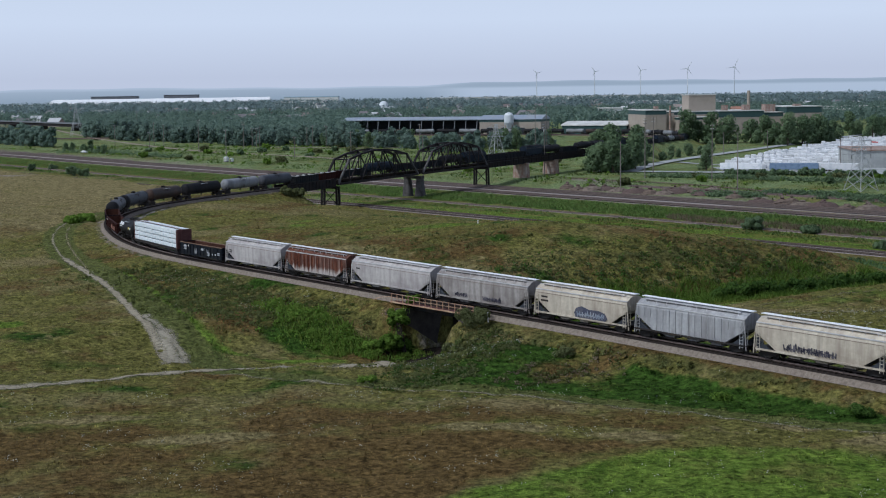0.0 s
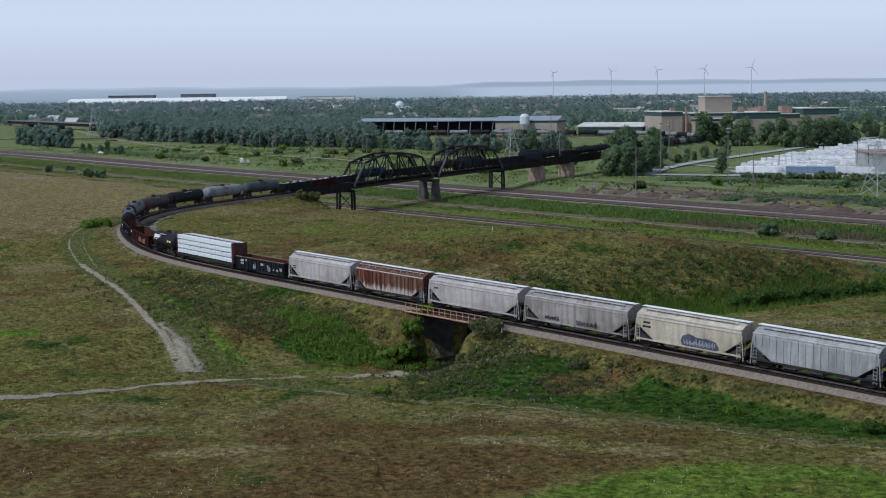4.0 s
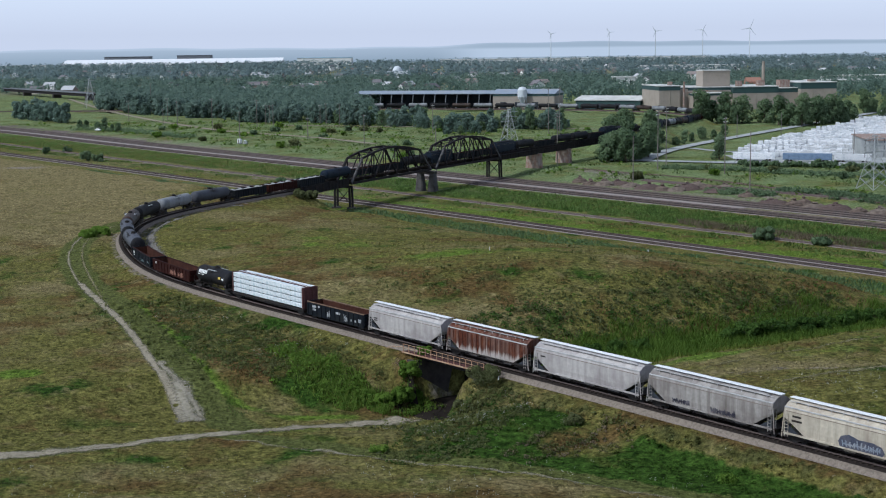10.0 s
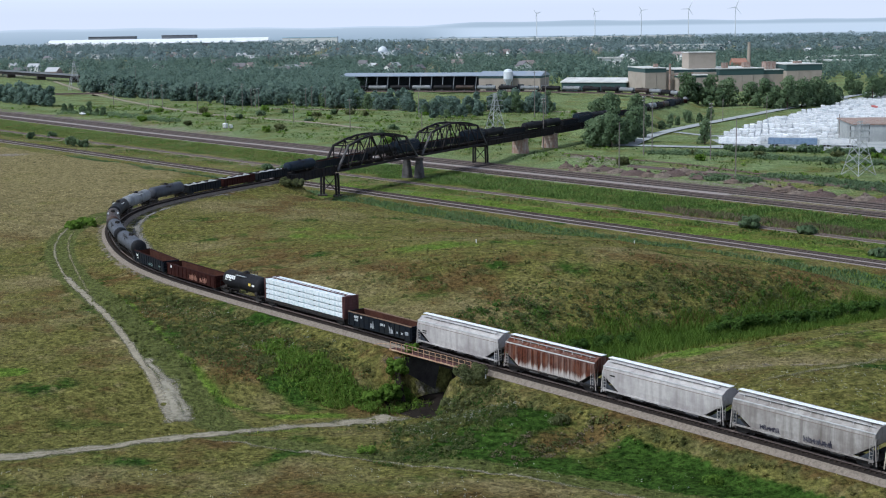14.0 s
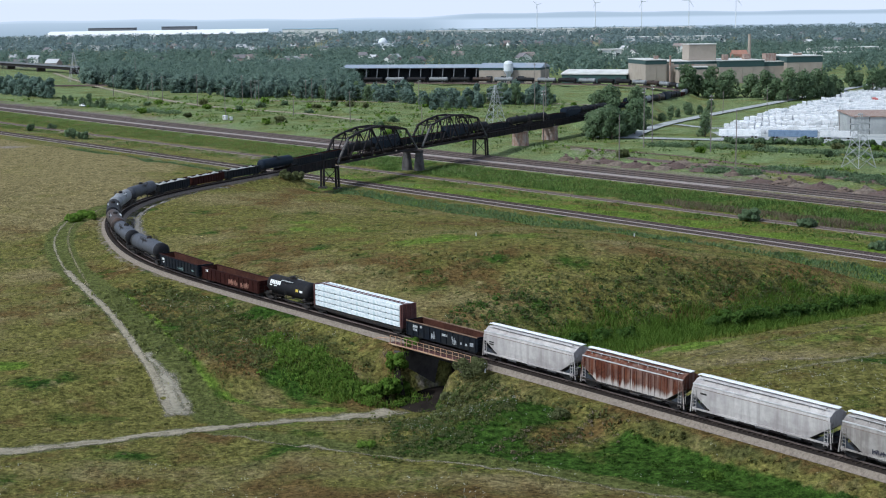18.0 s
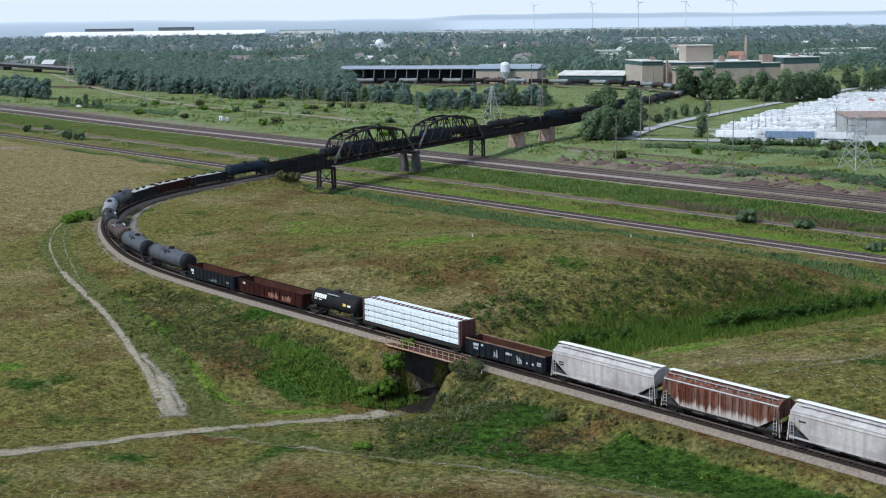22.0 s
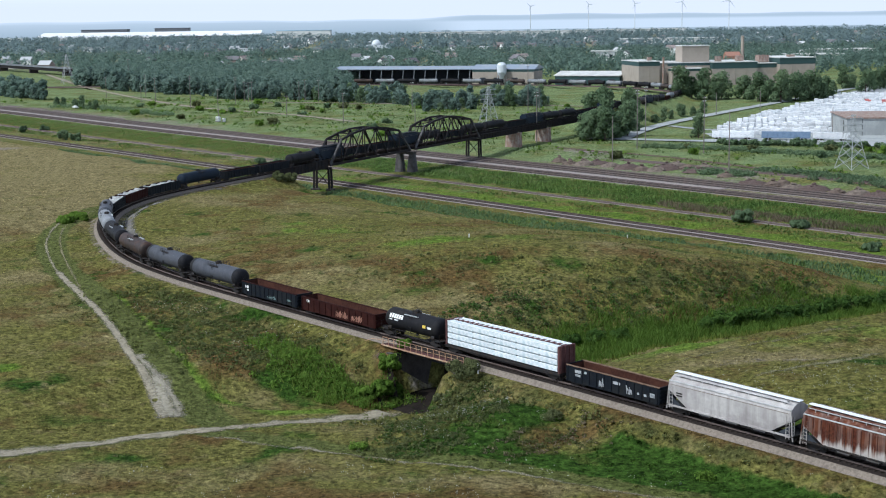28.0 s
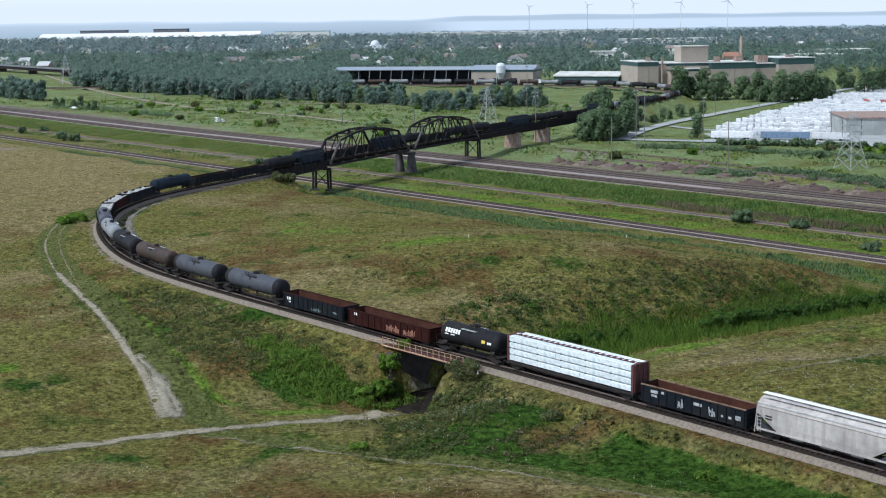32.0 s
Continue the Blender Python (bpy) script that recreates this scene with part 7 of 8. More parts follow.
EDGE_X, EDGE_Y = (-340, -305, -239, -196, -162, -137, -90, -60), (1240, 1183, 1063, 1016, 975, 928, 914, 925)
for _i in range(165):
    # the scrubby belt between the main line and the yard track
    _x = -108 + 172 * _r.random()
    _y = float(np.interp(_x, [-110, -84, -60, -30, -10, 8, 30, 64], [965, 905, 878, 862, 795, 790, 835, 800])) + 75 * _r.random() ** 1.5
    if abs(_x - 25) < 7 and _y < 700 or to_polyline(np.array([_x]), np.array([_y]), COARSE)[0][0] < 9:
        continue
    tree(_x, _y, _i, _r.uniform(0.45, 1.0), "scrubby green tree behind the main line", "scrub trees", PROTOS_WOOD if _i % 3 else PROTOS)
for _i in range(165):
    # the wood's edge on the left
    _x = -335 + 262 * _r.random()
    _y = float(np.interp(_x, EDGE_X, EDGE_Y)) + 60 * _r.random() ** 1.6 + 6 * math.sin(_x * 0.13)
    if to_polyline(np.array([_x]), np.array([_y]), COARSE)[0][0] < 9 or _x < -0.262 * _y:
        continue
    tree(_x, _y, _i, _r.uniform(0.7, 1.25), "green tree at the edge of the wood", "trees of the wood's edge", PROTOS_WOOD)
for _i, (_x, _y, _s) in enumerate(((-334, 1040, 1.3), (-326, 1030, 1.2), (-318, 1019, 1.35), (-311, 1010, 1.25), (-304, 1000, 1.3), (-297, 992, 1.35), (-289, 982, 1.2), (-282, 972, 1.3), (-276, 964, 1.1), (-300, 1004, 1.2))):
    tree(_x, _y, _i, _s, "tall green tree beside the main line", "trees beside the main line", PROTOS_WOOD)
for _i, (_x, _y, _s) in enumerate(((-250, 903, 0.55), (-243, 893, 0.5), (-232, 880, 0.6), (-226, 873, 0.62), (-219, 865, 0.55), (-214, 858, 0.5))):
    tree(_x, _y, _i, _s, "low green tree beside the main line", "trees beside the main line")


def wood(name, x, y, h, r, n, leaf, label, mat=None):
    z = ground(x, y)
    c = np.stack([x, y, z + h * 0.58], 1)
    v = leaf_cloud(c, r, n, leaf, 1.15)
    tagged(new(name, fast_mesh(name, v, 4, mat or LEAF_WOOD_HAZED)), label, "wood", kind="stuff")


def far_woods():
    def open_ground(x, y):
        # kept clear: the factory, the sheds and the storage yard
        clear = (x > 120) & (x < 330) & (y < 1260) & (y - 0.92 * (x - 120) < 1120)
        return ~clear & (to_polyline(x, y, COARSE)[0] > 9)
    x, y = scatter(5200, -480, -70, 930, 1460, lambda x, y: open_ground(x, y) & (y > np.interp(x, EDGE_X, EDGE_Y) + 22) & in_view(x, y, 40) & (x > -0.262 * y))
    x, y = x[:1250], y[:1250]
    wood("wood", x, y, RNG.uniform(8, 14, len(x)), RNG.uniform(3.5, 5.5, len(x)), [110] * len(x), 0.62, "dense green wood behind the rail land")
    x, y = scatter(9000, -700, 700, 1200, 2100, lambda x, y: open_ground(x, y) & in_view(x, y, 40) & (bumps(x, y, 210, 2) > -0.35) & ((x > -0.262 * y) | (y > 1640)))
    x, y = x[:2100], y[:2100]
    wood("wood", x, y, RNG.uniform(8, 14, len(x)), RNG.uniform(4, 7, len(x)), [70] * len(x), 0.95, "far trees between the roofs of the town")
    x, y = scatter(14000, -1500, 1500, 2000, 4300, lambda x, y: in_view(x, y, 60) & (bumps(x, y, 330, 3) > -0.2))
    x, y = x[:2600], y[:2600]
    wood("wood", x, y, RNG.uniform(9, 15, len(x)), RNG.uniform(6, 12, len(x)), [40] * len(x), 1.8, "distant belt of trees before the lake", LEAF_FAR_HAZED)
    # scrub on the open land beyond the main line
    def scrub(x, y):
        u = -(x - LINE_N[0][0]) * 0.774 - (y - LINE_N[0][1]) * 0.634
        return (u < -112) & in_view(x, y, 10) & (y < 960) & (bumps(x, y, 60, 4) > 0.0) & (to_polyline(x, y, COARSE)[0] > 6) & ((x < 70) | (y < 560))
    x, y = scatter(2600, -320, 170, 420, 960, scrub)
    r = RNG.uniform(0.4, 1.2, len(x)) * (1 + 0.8 * (RNG.uniform(0, 1, len(x)) > 0.92))
    z = ground(x, y)
    v = leaf_cloud(np.stack([x, y, z + r * 0.5], 1), r, [26] * len(x), 0.3)
    tagged(new("scrub", fast_mesh("scrub", v, 4, LEAF_NEAR)), "low scrub on the open rail land", "scrub", kind="stuff")
    x, y = scatter(120000, -330, 170, 420, 980, lambda x, y: (-(x - LINE_N[0][0]) * 0.774 - (y - LINE_N[0][1]) * 0.634 < -108) & in_view(x, y, 10) & ((x < 72) | (y < 585)) & (to_polyline(x, y, COARSE)[0] > 4) & (bumps(x, y, 55, 7) + 0.5 * bumps(x, y, 23, 3) > 0.1))
    v = blades(x, y, RNG.uniform(0.3, 0.8, len(x)), RNG.uniform(0.2, 0.4, len(x)), 0.4)
    tagged(new("tall_grass", fast_mesh("tall_grass", v, 3, LIME)), "yellow-green rough grass beyond the main line", "grass", kind="stuff")


far_woods()


# ---- works, sheds and yard ----
def frame_at(x, y, dx, dy):
    """A frame at (x, y) with its x axis along (dx, dy) and its y axis to the left of that."""
    return Matrix.Translation((x, y, gz(x, y) - 0.2)) @ Matrix.Rotation(math.atan2(dy, dx), 4, "Z")


def factory():
    """The long tan works: x along its front (from the near corner), y into its depth."""
    root = thing("factory", "long tan industrial works with dark green band and white roof", "factory", at=frame_at(146, 1032, 141, 22))
    blocks = [(0, 0, 16, 45, 19, 3), (16, 6, 24, 45, 17.5, 0.6), (24, -8, 48, 5, 13.5, 1.5), (24, 5.5, 57, 45, 17.5, 2), (57, 0, 92, 45, 17.5, 4.5), (92, 4, 109, 45, 16.0, 3), (109, -2, 137, 45, 20, 4.5)]
    for x0, y0, x1, y1, h, band in blocks:
        wall = part("wall", Mesh().box(x0, y0, 0, x1, y1, h - 0.6 - band), WALL_TAN, root, "tan panel wall")
        n = max(2, int((x1 - x0) / 8))
        for k in range(1, n):
            part("pilaster", Mesh().box(x0 + (x1 - x0) * k / n - 0.25, y0 - 0.25, 0, x0 + (x1 - x0) * k / n + 0.25, y0, h - 0.6 - band), WALL_TAN, wall)
        part("band", Mesh().box(x0 - 0.1, y0 - 0.12, h - 0.6 - band, x1 + 0.1, y1, h - 0.6), WALL_GREEN, root, "dark green upper band")
        part("roof", Mesh().box(x0 - 0.4, y0 - 0.5, h - 0.6, x1 + 0.4, y1 + 0.5, h), WHITE_ROOF, root, "white membrane roof")
    part("tower_block", Mesh().box(36, 8, 17, 57, 24, 29.2), WALL_TAN, root, "plain tan tower block")
    part("tower_cap", Mesh().box(35.6, 7.6, 29.2, 57.4, 24.4, 29.8), WHITE_ROOF, root)
    part("vent_pipe", Mesh().rod((16, -9, 0), (16, -9, 22), 0.8, 10), CONCRETE, root, "pale tall vent pipe")
    part("pipe_bridge", Mesh().bar((16, -9, 13.5), (34, -8.6, 15.2), 0.6, 0.8), CONCRETE, root, "pale pipe bridge")
    for x, y, w in ((62, 6, 4), (80, 10, 5), (98, 12, 8), (120, 8, 5), (10, 10, 3)):
        part("roof_unit", Mesh().box(x, y, 15.5, x + w, y + w, 21.5), CONCRETE, root)
    for x in (30, 40, 64, 78, 114, 126):
        y = -8 if 24 < x < 48 else 0 if x < 92 else -2
        part("door", Mesh().box(x, y - 0.3, 0, x + 3, y + 0.1, 4), DARK_GAP, root, "dark loading door")


factory()


def long_shed():
    root = thing("storage_shed", "long low storage shed with grey roof and open front", "shed", at=frame_at(-84, 1150, 160, -48))
    part("roof", Mesh().loft([[(x, -9, 12.4), (x, 6, 14.4), (x, 22, 11.5), (x, 22, 11.1), (x, 6, 13.9), (x, -9, 11.9)] for x in (-2, 116)]), SHED_ROOF, root, "grey metal roof")
    # wall coloured near-black in place of the open shed's inner shade
    part("back_wall", Mesh().box(0, 20, 0, 114, 20.6, 11), DARK_GAP, root)
    part("floor", Mesh().box(0, -7, 0, 114, 20, 0.5), CONCRETE_DARK, root)
    for k in range(13):
        x = 1 + k * 9.3
        part("column", Mesh().bar((x, -7.5, 0), (x + 1.4, -8.2, 12), 0.5, 0.6), MILL_DARK, root, "leaning slate grey column" if k == 0 else "")
    part("end_hall", Mesh().box(116, -9, 0, 166, 22, 10.2), WALL_TAN, root, "tan closed hall")
    part("end_band", Mesh().box(115.9, -9.2, 10.2, 166.2, 22.2, 12.2), WALL_GREEN, root)
    part("end_roof", Mesh().loft([[(x, -9.6, 12.2), (x, 6, 15.4), (x, 22.6, 12.2), (x, 22.6, 11.9), (x, -9.6, 11.9)] for x in (115, 167)]), SHED_ROOF, root)
    for x in (122, 134, 148):
        part("door", Mesh().box(x, -9.3, 0, x + 5, -8.9, 5.5), DARK_GAP, root)


long_shed()


def low_shed():
    root = thing("low_shed", "low dark green shed with white roof", "shed", at=frame_at(89, 1092, 58, -24))
    part("wall", Mesh().box(0, 0, 0, 52, 34, 6.6), WALL_GREEN, root)
    part("roof", Mesh().loft([[(x, -0.8, 6.6), (x, -0.8, 7.4), (x, 17, 10.0), (x, 35, 7.4), (x, 35, 6.6)] for x in (-0.8, 53)]), WHITE_ROOF, root, "white gabled roof")
    for x in (6, 18, 32, 43):
        part("door", Mesh().box(x, -0.25, 0, x + 4.5, 0.1, 4.4), DARK_GAP, root)


low_shed()


def silo():
    x, y = 47.5, 1098
    root = thing("silo", "white cone-topped silo on legs beside the shed", "silo", at=Matrix.Translation((x, y, gz(x, y))))
    n = 18
    part("body", Mesh().loft([[(math.cos(k * math.tau / n) * r, math.sin(k * math.tau / n) * r, z) for k in range(n)] for r, z in ((0.8, 4.5), (3.6, 9.5), (3.8, 9.8), (3.8, 15.5), (2.6, 17.2), (0.5, 17.8))]), TURBINE, root, smooth=False)
    for a in range(6):
        part("leg", Mesh().rod((math.cos(a * math.tau / 6) * 3.4, math.sin(a * math.tau / 6) * 3.4, -0.2), (math.cos(a * math.tau / 6) * 3.4, math.sin(a * math.tau / 6) * 3.4, 9.8), 0.25, 6), LATTICE, root)


silo()


def stack():
    x, y = 300, 1420
    root = thing("kiln_works", "small brick works with a tan chimney", "factory", at=Matrix.Translation((x, y, gz(x, y))))
    part("chimney", Mesh().rod((6, 0, 0), (6, 0, 31), 2.0, 14, 1.5), WALL_TAN, root, "tan chimney")
    part("house", Mesh().loft([[(xx, -8, 0), (xx, -8, 11), (xx, 0, 15), (xx, 8, 11), (xx, 8, 0)] for xx in (-12, 3)]), BRICK, root, "red brick kiln house")


stack()


RED_PACK = material("red_wrapped_goods", (0.45, 0.13, 0.12), 0.6, 0.0, 0.1, 1.0, second=(0.55, 0.3, 0.28))
CONTAINER_BLUE = material("blue_container_paint", (0.16, 0.22, 0.32), 0.6, 0.0, 0.1, 1.0, second=(0.12, 0.17, 0.26))


def yard():
    m = Mesh()
    # paved sheet laid over the flat ground
    xs, ys = np.meshgrid(np.arange(70, 400, 6.0), np.arange(540, 1000, 6.0))
    left = np.interp(ys + 3, [575, 600, 640, 722, 975], [112, 116, 124, 160, 300])
    low = np.interp(xs + 3, [74, 110, 176, 420], [594, 584, 548, 540])
    ok = (xs + 3 > left) & (ys + 3 > low)
    xs, ys = xs[ok], ys[ok]
    q = np.stack([np.stack([xs + a, ys + b, ground(xs + a, ys + b) + 0.12], 1) for a, b in ((0, 0), (6, 0), (6, 6), (0, 6))], 1).reshape(-1, 3)
    m.add([tuple(p) for p in q], [(i, i + 1, i + 2, i + 3) for i in range(0, len(q), 4)])
    thing("yard_pavement", "pale paved storage yard", "pavement", kind="structure", mesh=m, mat=PAVED)
    r = random.Random(3)
    sizes = [(2.5, 2.2, 2.1), (2.2, 2.2, 2.7), (3.0, 2.2, 1.4), (2.4, 2.2, 1.7), (2.3, 2.2, 2.3)]

    def bale(w, d, h):
        """Layers of wrapped goods with pinched edges."""
        k = max(1, int(h / 0.85))
        rings = []
        for i in range(k):
            for zz, c in ((i * h / k, 0.10), (i * h / k + 0.1, 0.0), ((i + 1) * h / k - 0.1, 0.0), ((i + 1) * h / k - 0.01, 0.10)):
                rings.append([(-w / 2 + c, -d / 2 + c, zz), (w / 2 - c, -d / 2 + c, zz), (w / 2 - c, d / 2 - c, zz), (-w / 2 + c, d / 2 - c, zz)])
        return Mesh().loft(rings)

    shapes = [bale(*q) for q in sizes]
    data = [q.data("goods", WHITE_PACK) for q in shapes]
    red = bale(2.4, 2.2, 2.1).data("goods", RED_PACK)
    cnt, rest = 0, Mesh()
    for row in range(46):
        y = 612 + row * 4.6 + row * row * 0.03
        x = float(np.interp(y, [588, 640, 722, 975], [118, 128, 166, 306])) + r.uniform(0, 2)
        tall = r.random()
        if row % 7 == 5:
            continue   # a lane between the rows
        while x < 0.335 * y + 4:
            if r.random() < 0.86 and not (172 < x < 243 and 588 < y < 646):
                k = r.choice((0, 1, 4)) if tall > 0.35 else r.choice((2, 3, 3))
                m4 = Matrix.Translation((x, y + r.uniform(-0.5, 0.5), gz(x, y) + 0.12)) @ Matrix.Rotation(-0.3 + r.uniform(-0.05, 0.05), 4, "Z")
                reddish = 246 < x < 262 and 806 < y < 822 and r.random() < 0.6
                if cnt < 290 or reddish:
                    ob = new("wrapped_pallet", red if reddish else data[k])
                    ob.matrix_basis = m4
                    tagged(ob, "red-wrapped stack of goods in the yard" if reddish else "white plastic-wrapped stack of goods in the yard", "goods", "goods stacks in the yard")
                    cnt += 1
                else:
                    rest.add([tuple(m4 @ Vector(p)) for p in shapes[k].v], shapes[k].f)
            x += r.uniform(2.7, 3.3)
    thing("wrapped_pallets", "white wrapped goods stacked far back in the yard", "goods", kind="stuff", mesh=rest, mat=WHITE_PACK_FAR)
    for x0, y0, x1, y1, mat, label in ((116, 595, 133, 591, WHITE_PACK, "pale long trailer at the yard's edge"), (136, 589, 155, 582.5, CONTAINER_BLUE, "blue-grey long container at the yard's edge"), (156, 582, 170, 577, WHITE_PACK, "pale long trailer at the yard's edge")):
        a = frame_at(x0, y0, x1 - x0, y1 - y0)
        ln = math.hypot(x1 - x0, y1 - y0)
        root = thing("trailer", label, "trailer", at=a)
        part("box", Mesh().box(0, -1.3, 1.0, ln, 1.3, 3.7, 0.12), mat, root)
        for x in (2, 3.4, ln - 3.4, ln - 2):
            part("wheel", Mesh().rod((x, -1.2, 0.65), (x, 1.2, 0.65), 0.5, 12), STEEL_DARK, root)
    root = thing("grey_hall", "low windowless grey hall in the yard", "building", at=frame_at(176, 602, 60, -6))
    part("wall", Mesh().box(0, 0, 0, 60, 40, 7.6), PAVED, root, "pale grey wall")
    part("roof", Mesh().box(-0.5, -0.5, 7.6, 60.5, 40.5, 8.1), CONCRETE, root, "flat brownish roof")


yard()
ribbon("road", np.array([(77, 595), (92, 640), (108, 676), (128, 712), (180, 795), (240, 890), (288, 970), (330, 1030)], float), 4.5, 0.5, PAVED, "pale concrete perimeter road beside the yard", "road", 0.05)
ribbon("road", np.array([(110, 668), (117, 652), (124, 640)], float), 3.0, 0.3, PAVED, "pale concrete link road in the yard", "road", 0.05)
ribbon("road", np.array([(64, 603), (90, 592), (130, 572), (178, 549), (230, 530)], float), 5.0, 0.4, PAVED, "pale concrete road along the yard's front", "road", 0.05)
ribbon("dirt_road", np.array([(46, 566), (60, 548), (72, 534), (90, 511), (106, 481), (118, 460), (130, 436), (160, 390)], float), 4.0, 0.2, BARE_RED, "brownish dirt road behind the main line", "road", 0.3)


ribbon("dirt_road", np.array([(-414, 1463), (-315, 1205), (-249, 1049), (-183, 912), (-134, 833), (-87, 784), (-45, 723)], float), 5.0, 0.25, GRAVEL_LOOSE, "pale dirt track over the open rail land", "road", 0.3)
ribbon("dirt_road", np.array([(-230, 880), (-190, 862), (-140, 800), (-80, 742), (-20, 690), (20, 640)], float), 3.0, 0.25, GRAVEL_FAINT, "faint dirt track beyond the main line", "road", 0.3)
ribbon("dirt_road", np.array([(-120, 900), (-40, 868), (40, 840), (110, 800)], float), 5.0, 0.25, GRAVEL_LOOSE, "pale gravel track below the yard line", "road", 0.3)
_r = random.Random(8)
for _i in range(30):
    _q = _i / 29
    bush("shrub", 116 + 80 * _q + _r.uniform(-1, 1), 569 - 36 * _q + _r.uniform(-3, 3), _r.uniform(1.8, 3.2), _r.uniform(1.6, 2.8), 0.4, LEAF_TREE, "dense green shrub in front of the yard", 420)
for _i in range(70):
    _y = _r.uniform(480, 900)
    _u = _r.uniform(-330, -112)
    _x = (-_u - (_y - LINE_N[0][1]) * 0.634) / 0.774 + LINE_N[0][0]
    if abs(_x) > 0.33 * _y or to_polyline(np.array([_x]), np.array([_y]), COARSE)[0][0] < 9 or (_x > 75 and _y > 560):
        continue
    bush("shrub", _x, _y, _r.uniform(1.4, 3.4), _r.uniform(1.6, 4.0), 0.42, (LEAF_TREE, LEAF_NEAR, LEAF_GREY)[_i % 3], ("dark green", "fresh green", "olive green")[_i % 3] + " shrub on the open rail land", 420)


# ---- poles, towers, wires ----
def pole(x, y, h, arms=1, label="weathered wooden utility pole with crossarm"):
    z = gz(x, y)
    root = thing("utility_pole", label, "utility pole", "utility poles", at=Matrix.Translation((x, y, z)) @ Matrix.Rotation(0.9, 4, "Z"))
    part("shaft", Mesh().rod((0, 0, -0.3), (0, 0, h), 0.22, 8, 0.14), POLE, root)
    for k in range(arms):
        arm = part("crossarm", Mesh().box(-1.5, -0.08, h - 0.9 - k * 1.3, 1.5, 0.08, h - 0.7 - k * 1.3), POLE, root)
        for a in (-1.3, -0.6, 0.6, 1.3):
            part("insulator", Mesh().rod((a, 0, h - 0.7 - k * 1.3), (a, 0, h - 0.45 - k * 1.3), 0.07, 6), GALV, arm)


for _x, _y, _h, _a in ((66, 610, 11, 1), (63, 512, 17, 0), (78, 554, 24, 2), (85, 579, 24, 2), (101, 534, 22, 2), (99, 477, 20, 0), (40, 586, 22, 2), (-11, 568, 19, 0), (-51, 717, 16, 1), (-17, 797, 17, 1), (171, 607, 12, 0), (146, 739, 12, 0), (173, 755, 12, 0), (49, 790, 26, 1), (56, 800, 26, 1), (-80, 903, 14, 1), (-236, 979, 15, 1), (-210, 987, 16, 1), (-190, 923, 16, 1), (-154, 852, 20, 2), (-121, 751, 17, 1), (-129, 870, 18, 2), (-130, 916, 13, 1), (-126, 907, 13, 1), (-122, 893, 14, 1), (-86, 769, 12, 1), (-93, 907, 13, 1), (-89, 906, 14, 1), (-200, 925, 11, 1), (-267, 1190, 22, 1)):
    pole(_x, _y, _h, _a)


def lattice_tower(x, y, h, base=4.2):
    z = gz(x, y)
    root = thing("lattice_tower", "grey galvanised steel lattice power tower", "power tower", "power towers", at=Matrix.Translation((x, y, z)) @ Matrix.Rotation(0.5, 4, "Z"))
    levels = [0, 0.2, 0.38, 0.53, 0.66, 0.77, 0.87, 0.95, 1.0]
    half = lambda q: base * (1 - q) ** 1.25 / 1.0 + 0.45
    cor = lambda q: [Vector((sx * half(q), sy * half(q), h * q)) for sx, sy in ((-1, -1), (1, -1), (1, 1), (-1, 1))]
    for a, b in zip(levels, levels[1:]):
        p, q = cor(a), cor(b)
        for k in range(4):
            part("leg", Mesh().bar(p[k], q[k], 0.2, 0.2), LATTICE, root)
            part("brace", Mesh().bar(p[k], q[(k + 1) % 4], 0.11, 0.11), LATTICE, root)
            part("brace", Mesh().bar(p[(k + 1) % 4], q[k], 0.11, 0.11), LATTICE, root)
    for q in (0.68, 0.80, 0.92):
        arm = part("crossarm", Mesh().bar((-4.6, 0, h * q), (4.6, 0, h * q), 0.22, 0.22), LATTICE, root)
        for s in (-1, 1):
            part("arm_tie", Mesh().bar((s * 4.6, 0, h * q), (s * 0.5, 0, h * q + 1.4), 0.1, 0.1), LATTICE, arm)
            part("insulator", Mesh().rod((s * 4.4, 0, h * q), (s * 4.4, 0, h * q - 1.6), 0.1, 6), STEEL_DARK, arm)


lattice_tower(140, 472, 18.5, 3.6)
lattice_tower(23, 684, 19.5, 3.6)
lattice_tower(-330, 1230, 26, 4.5)


def wire(a, b, sag):
    m = Mesh()
    p = [Vector(a).lerp(Vector(b), k / 12) - Vector((0, 0, sag * 4 * (k / 12) * (1 - k / 12))) for k in range(13)]
    m.loft([[tuple(q + Vector(o)) for o in ((0.03, 0, 0), (0, 0.03, 0.02), (0, -0.03, 0.02))] for q in p])
    thing("power_wire", "thin dark overhead power wire", "wire", "overhead wires", mesh=m, mat=WIRE)


for _h in (23.2, 21.8, 19.5, 17.9):
    wire((78, 554, _h), (40, 586, _h - 1.5), 1.2)
    wire((40, 586, _h - 1.5), (-51, 717, 14.5), 2.0)
for _s in (-4.3, 4.3):
    for _q in (0.68, 0.80, 0.92):
        wire((23 + _s * 0.88, 684 + _s * 0.48, 19.5 * _q - 1), (140 + _s * 0.88, 472 + _s * 0.48, 18.5 * _q - 1), 4.0)
        wire((23 + _s * 0.88, 684 + _s * 0.48, 19.5 * _q - 1), (-330 + _s * 0.6, 1230 + _s * 0.4, 26 * _q - 1), 7.0)


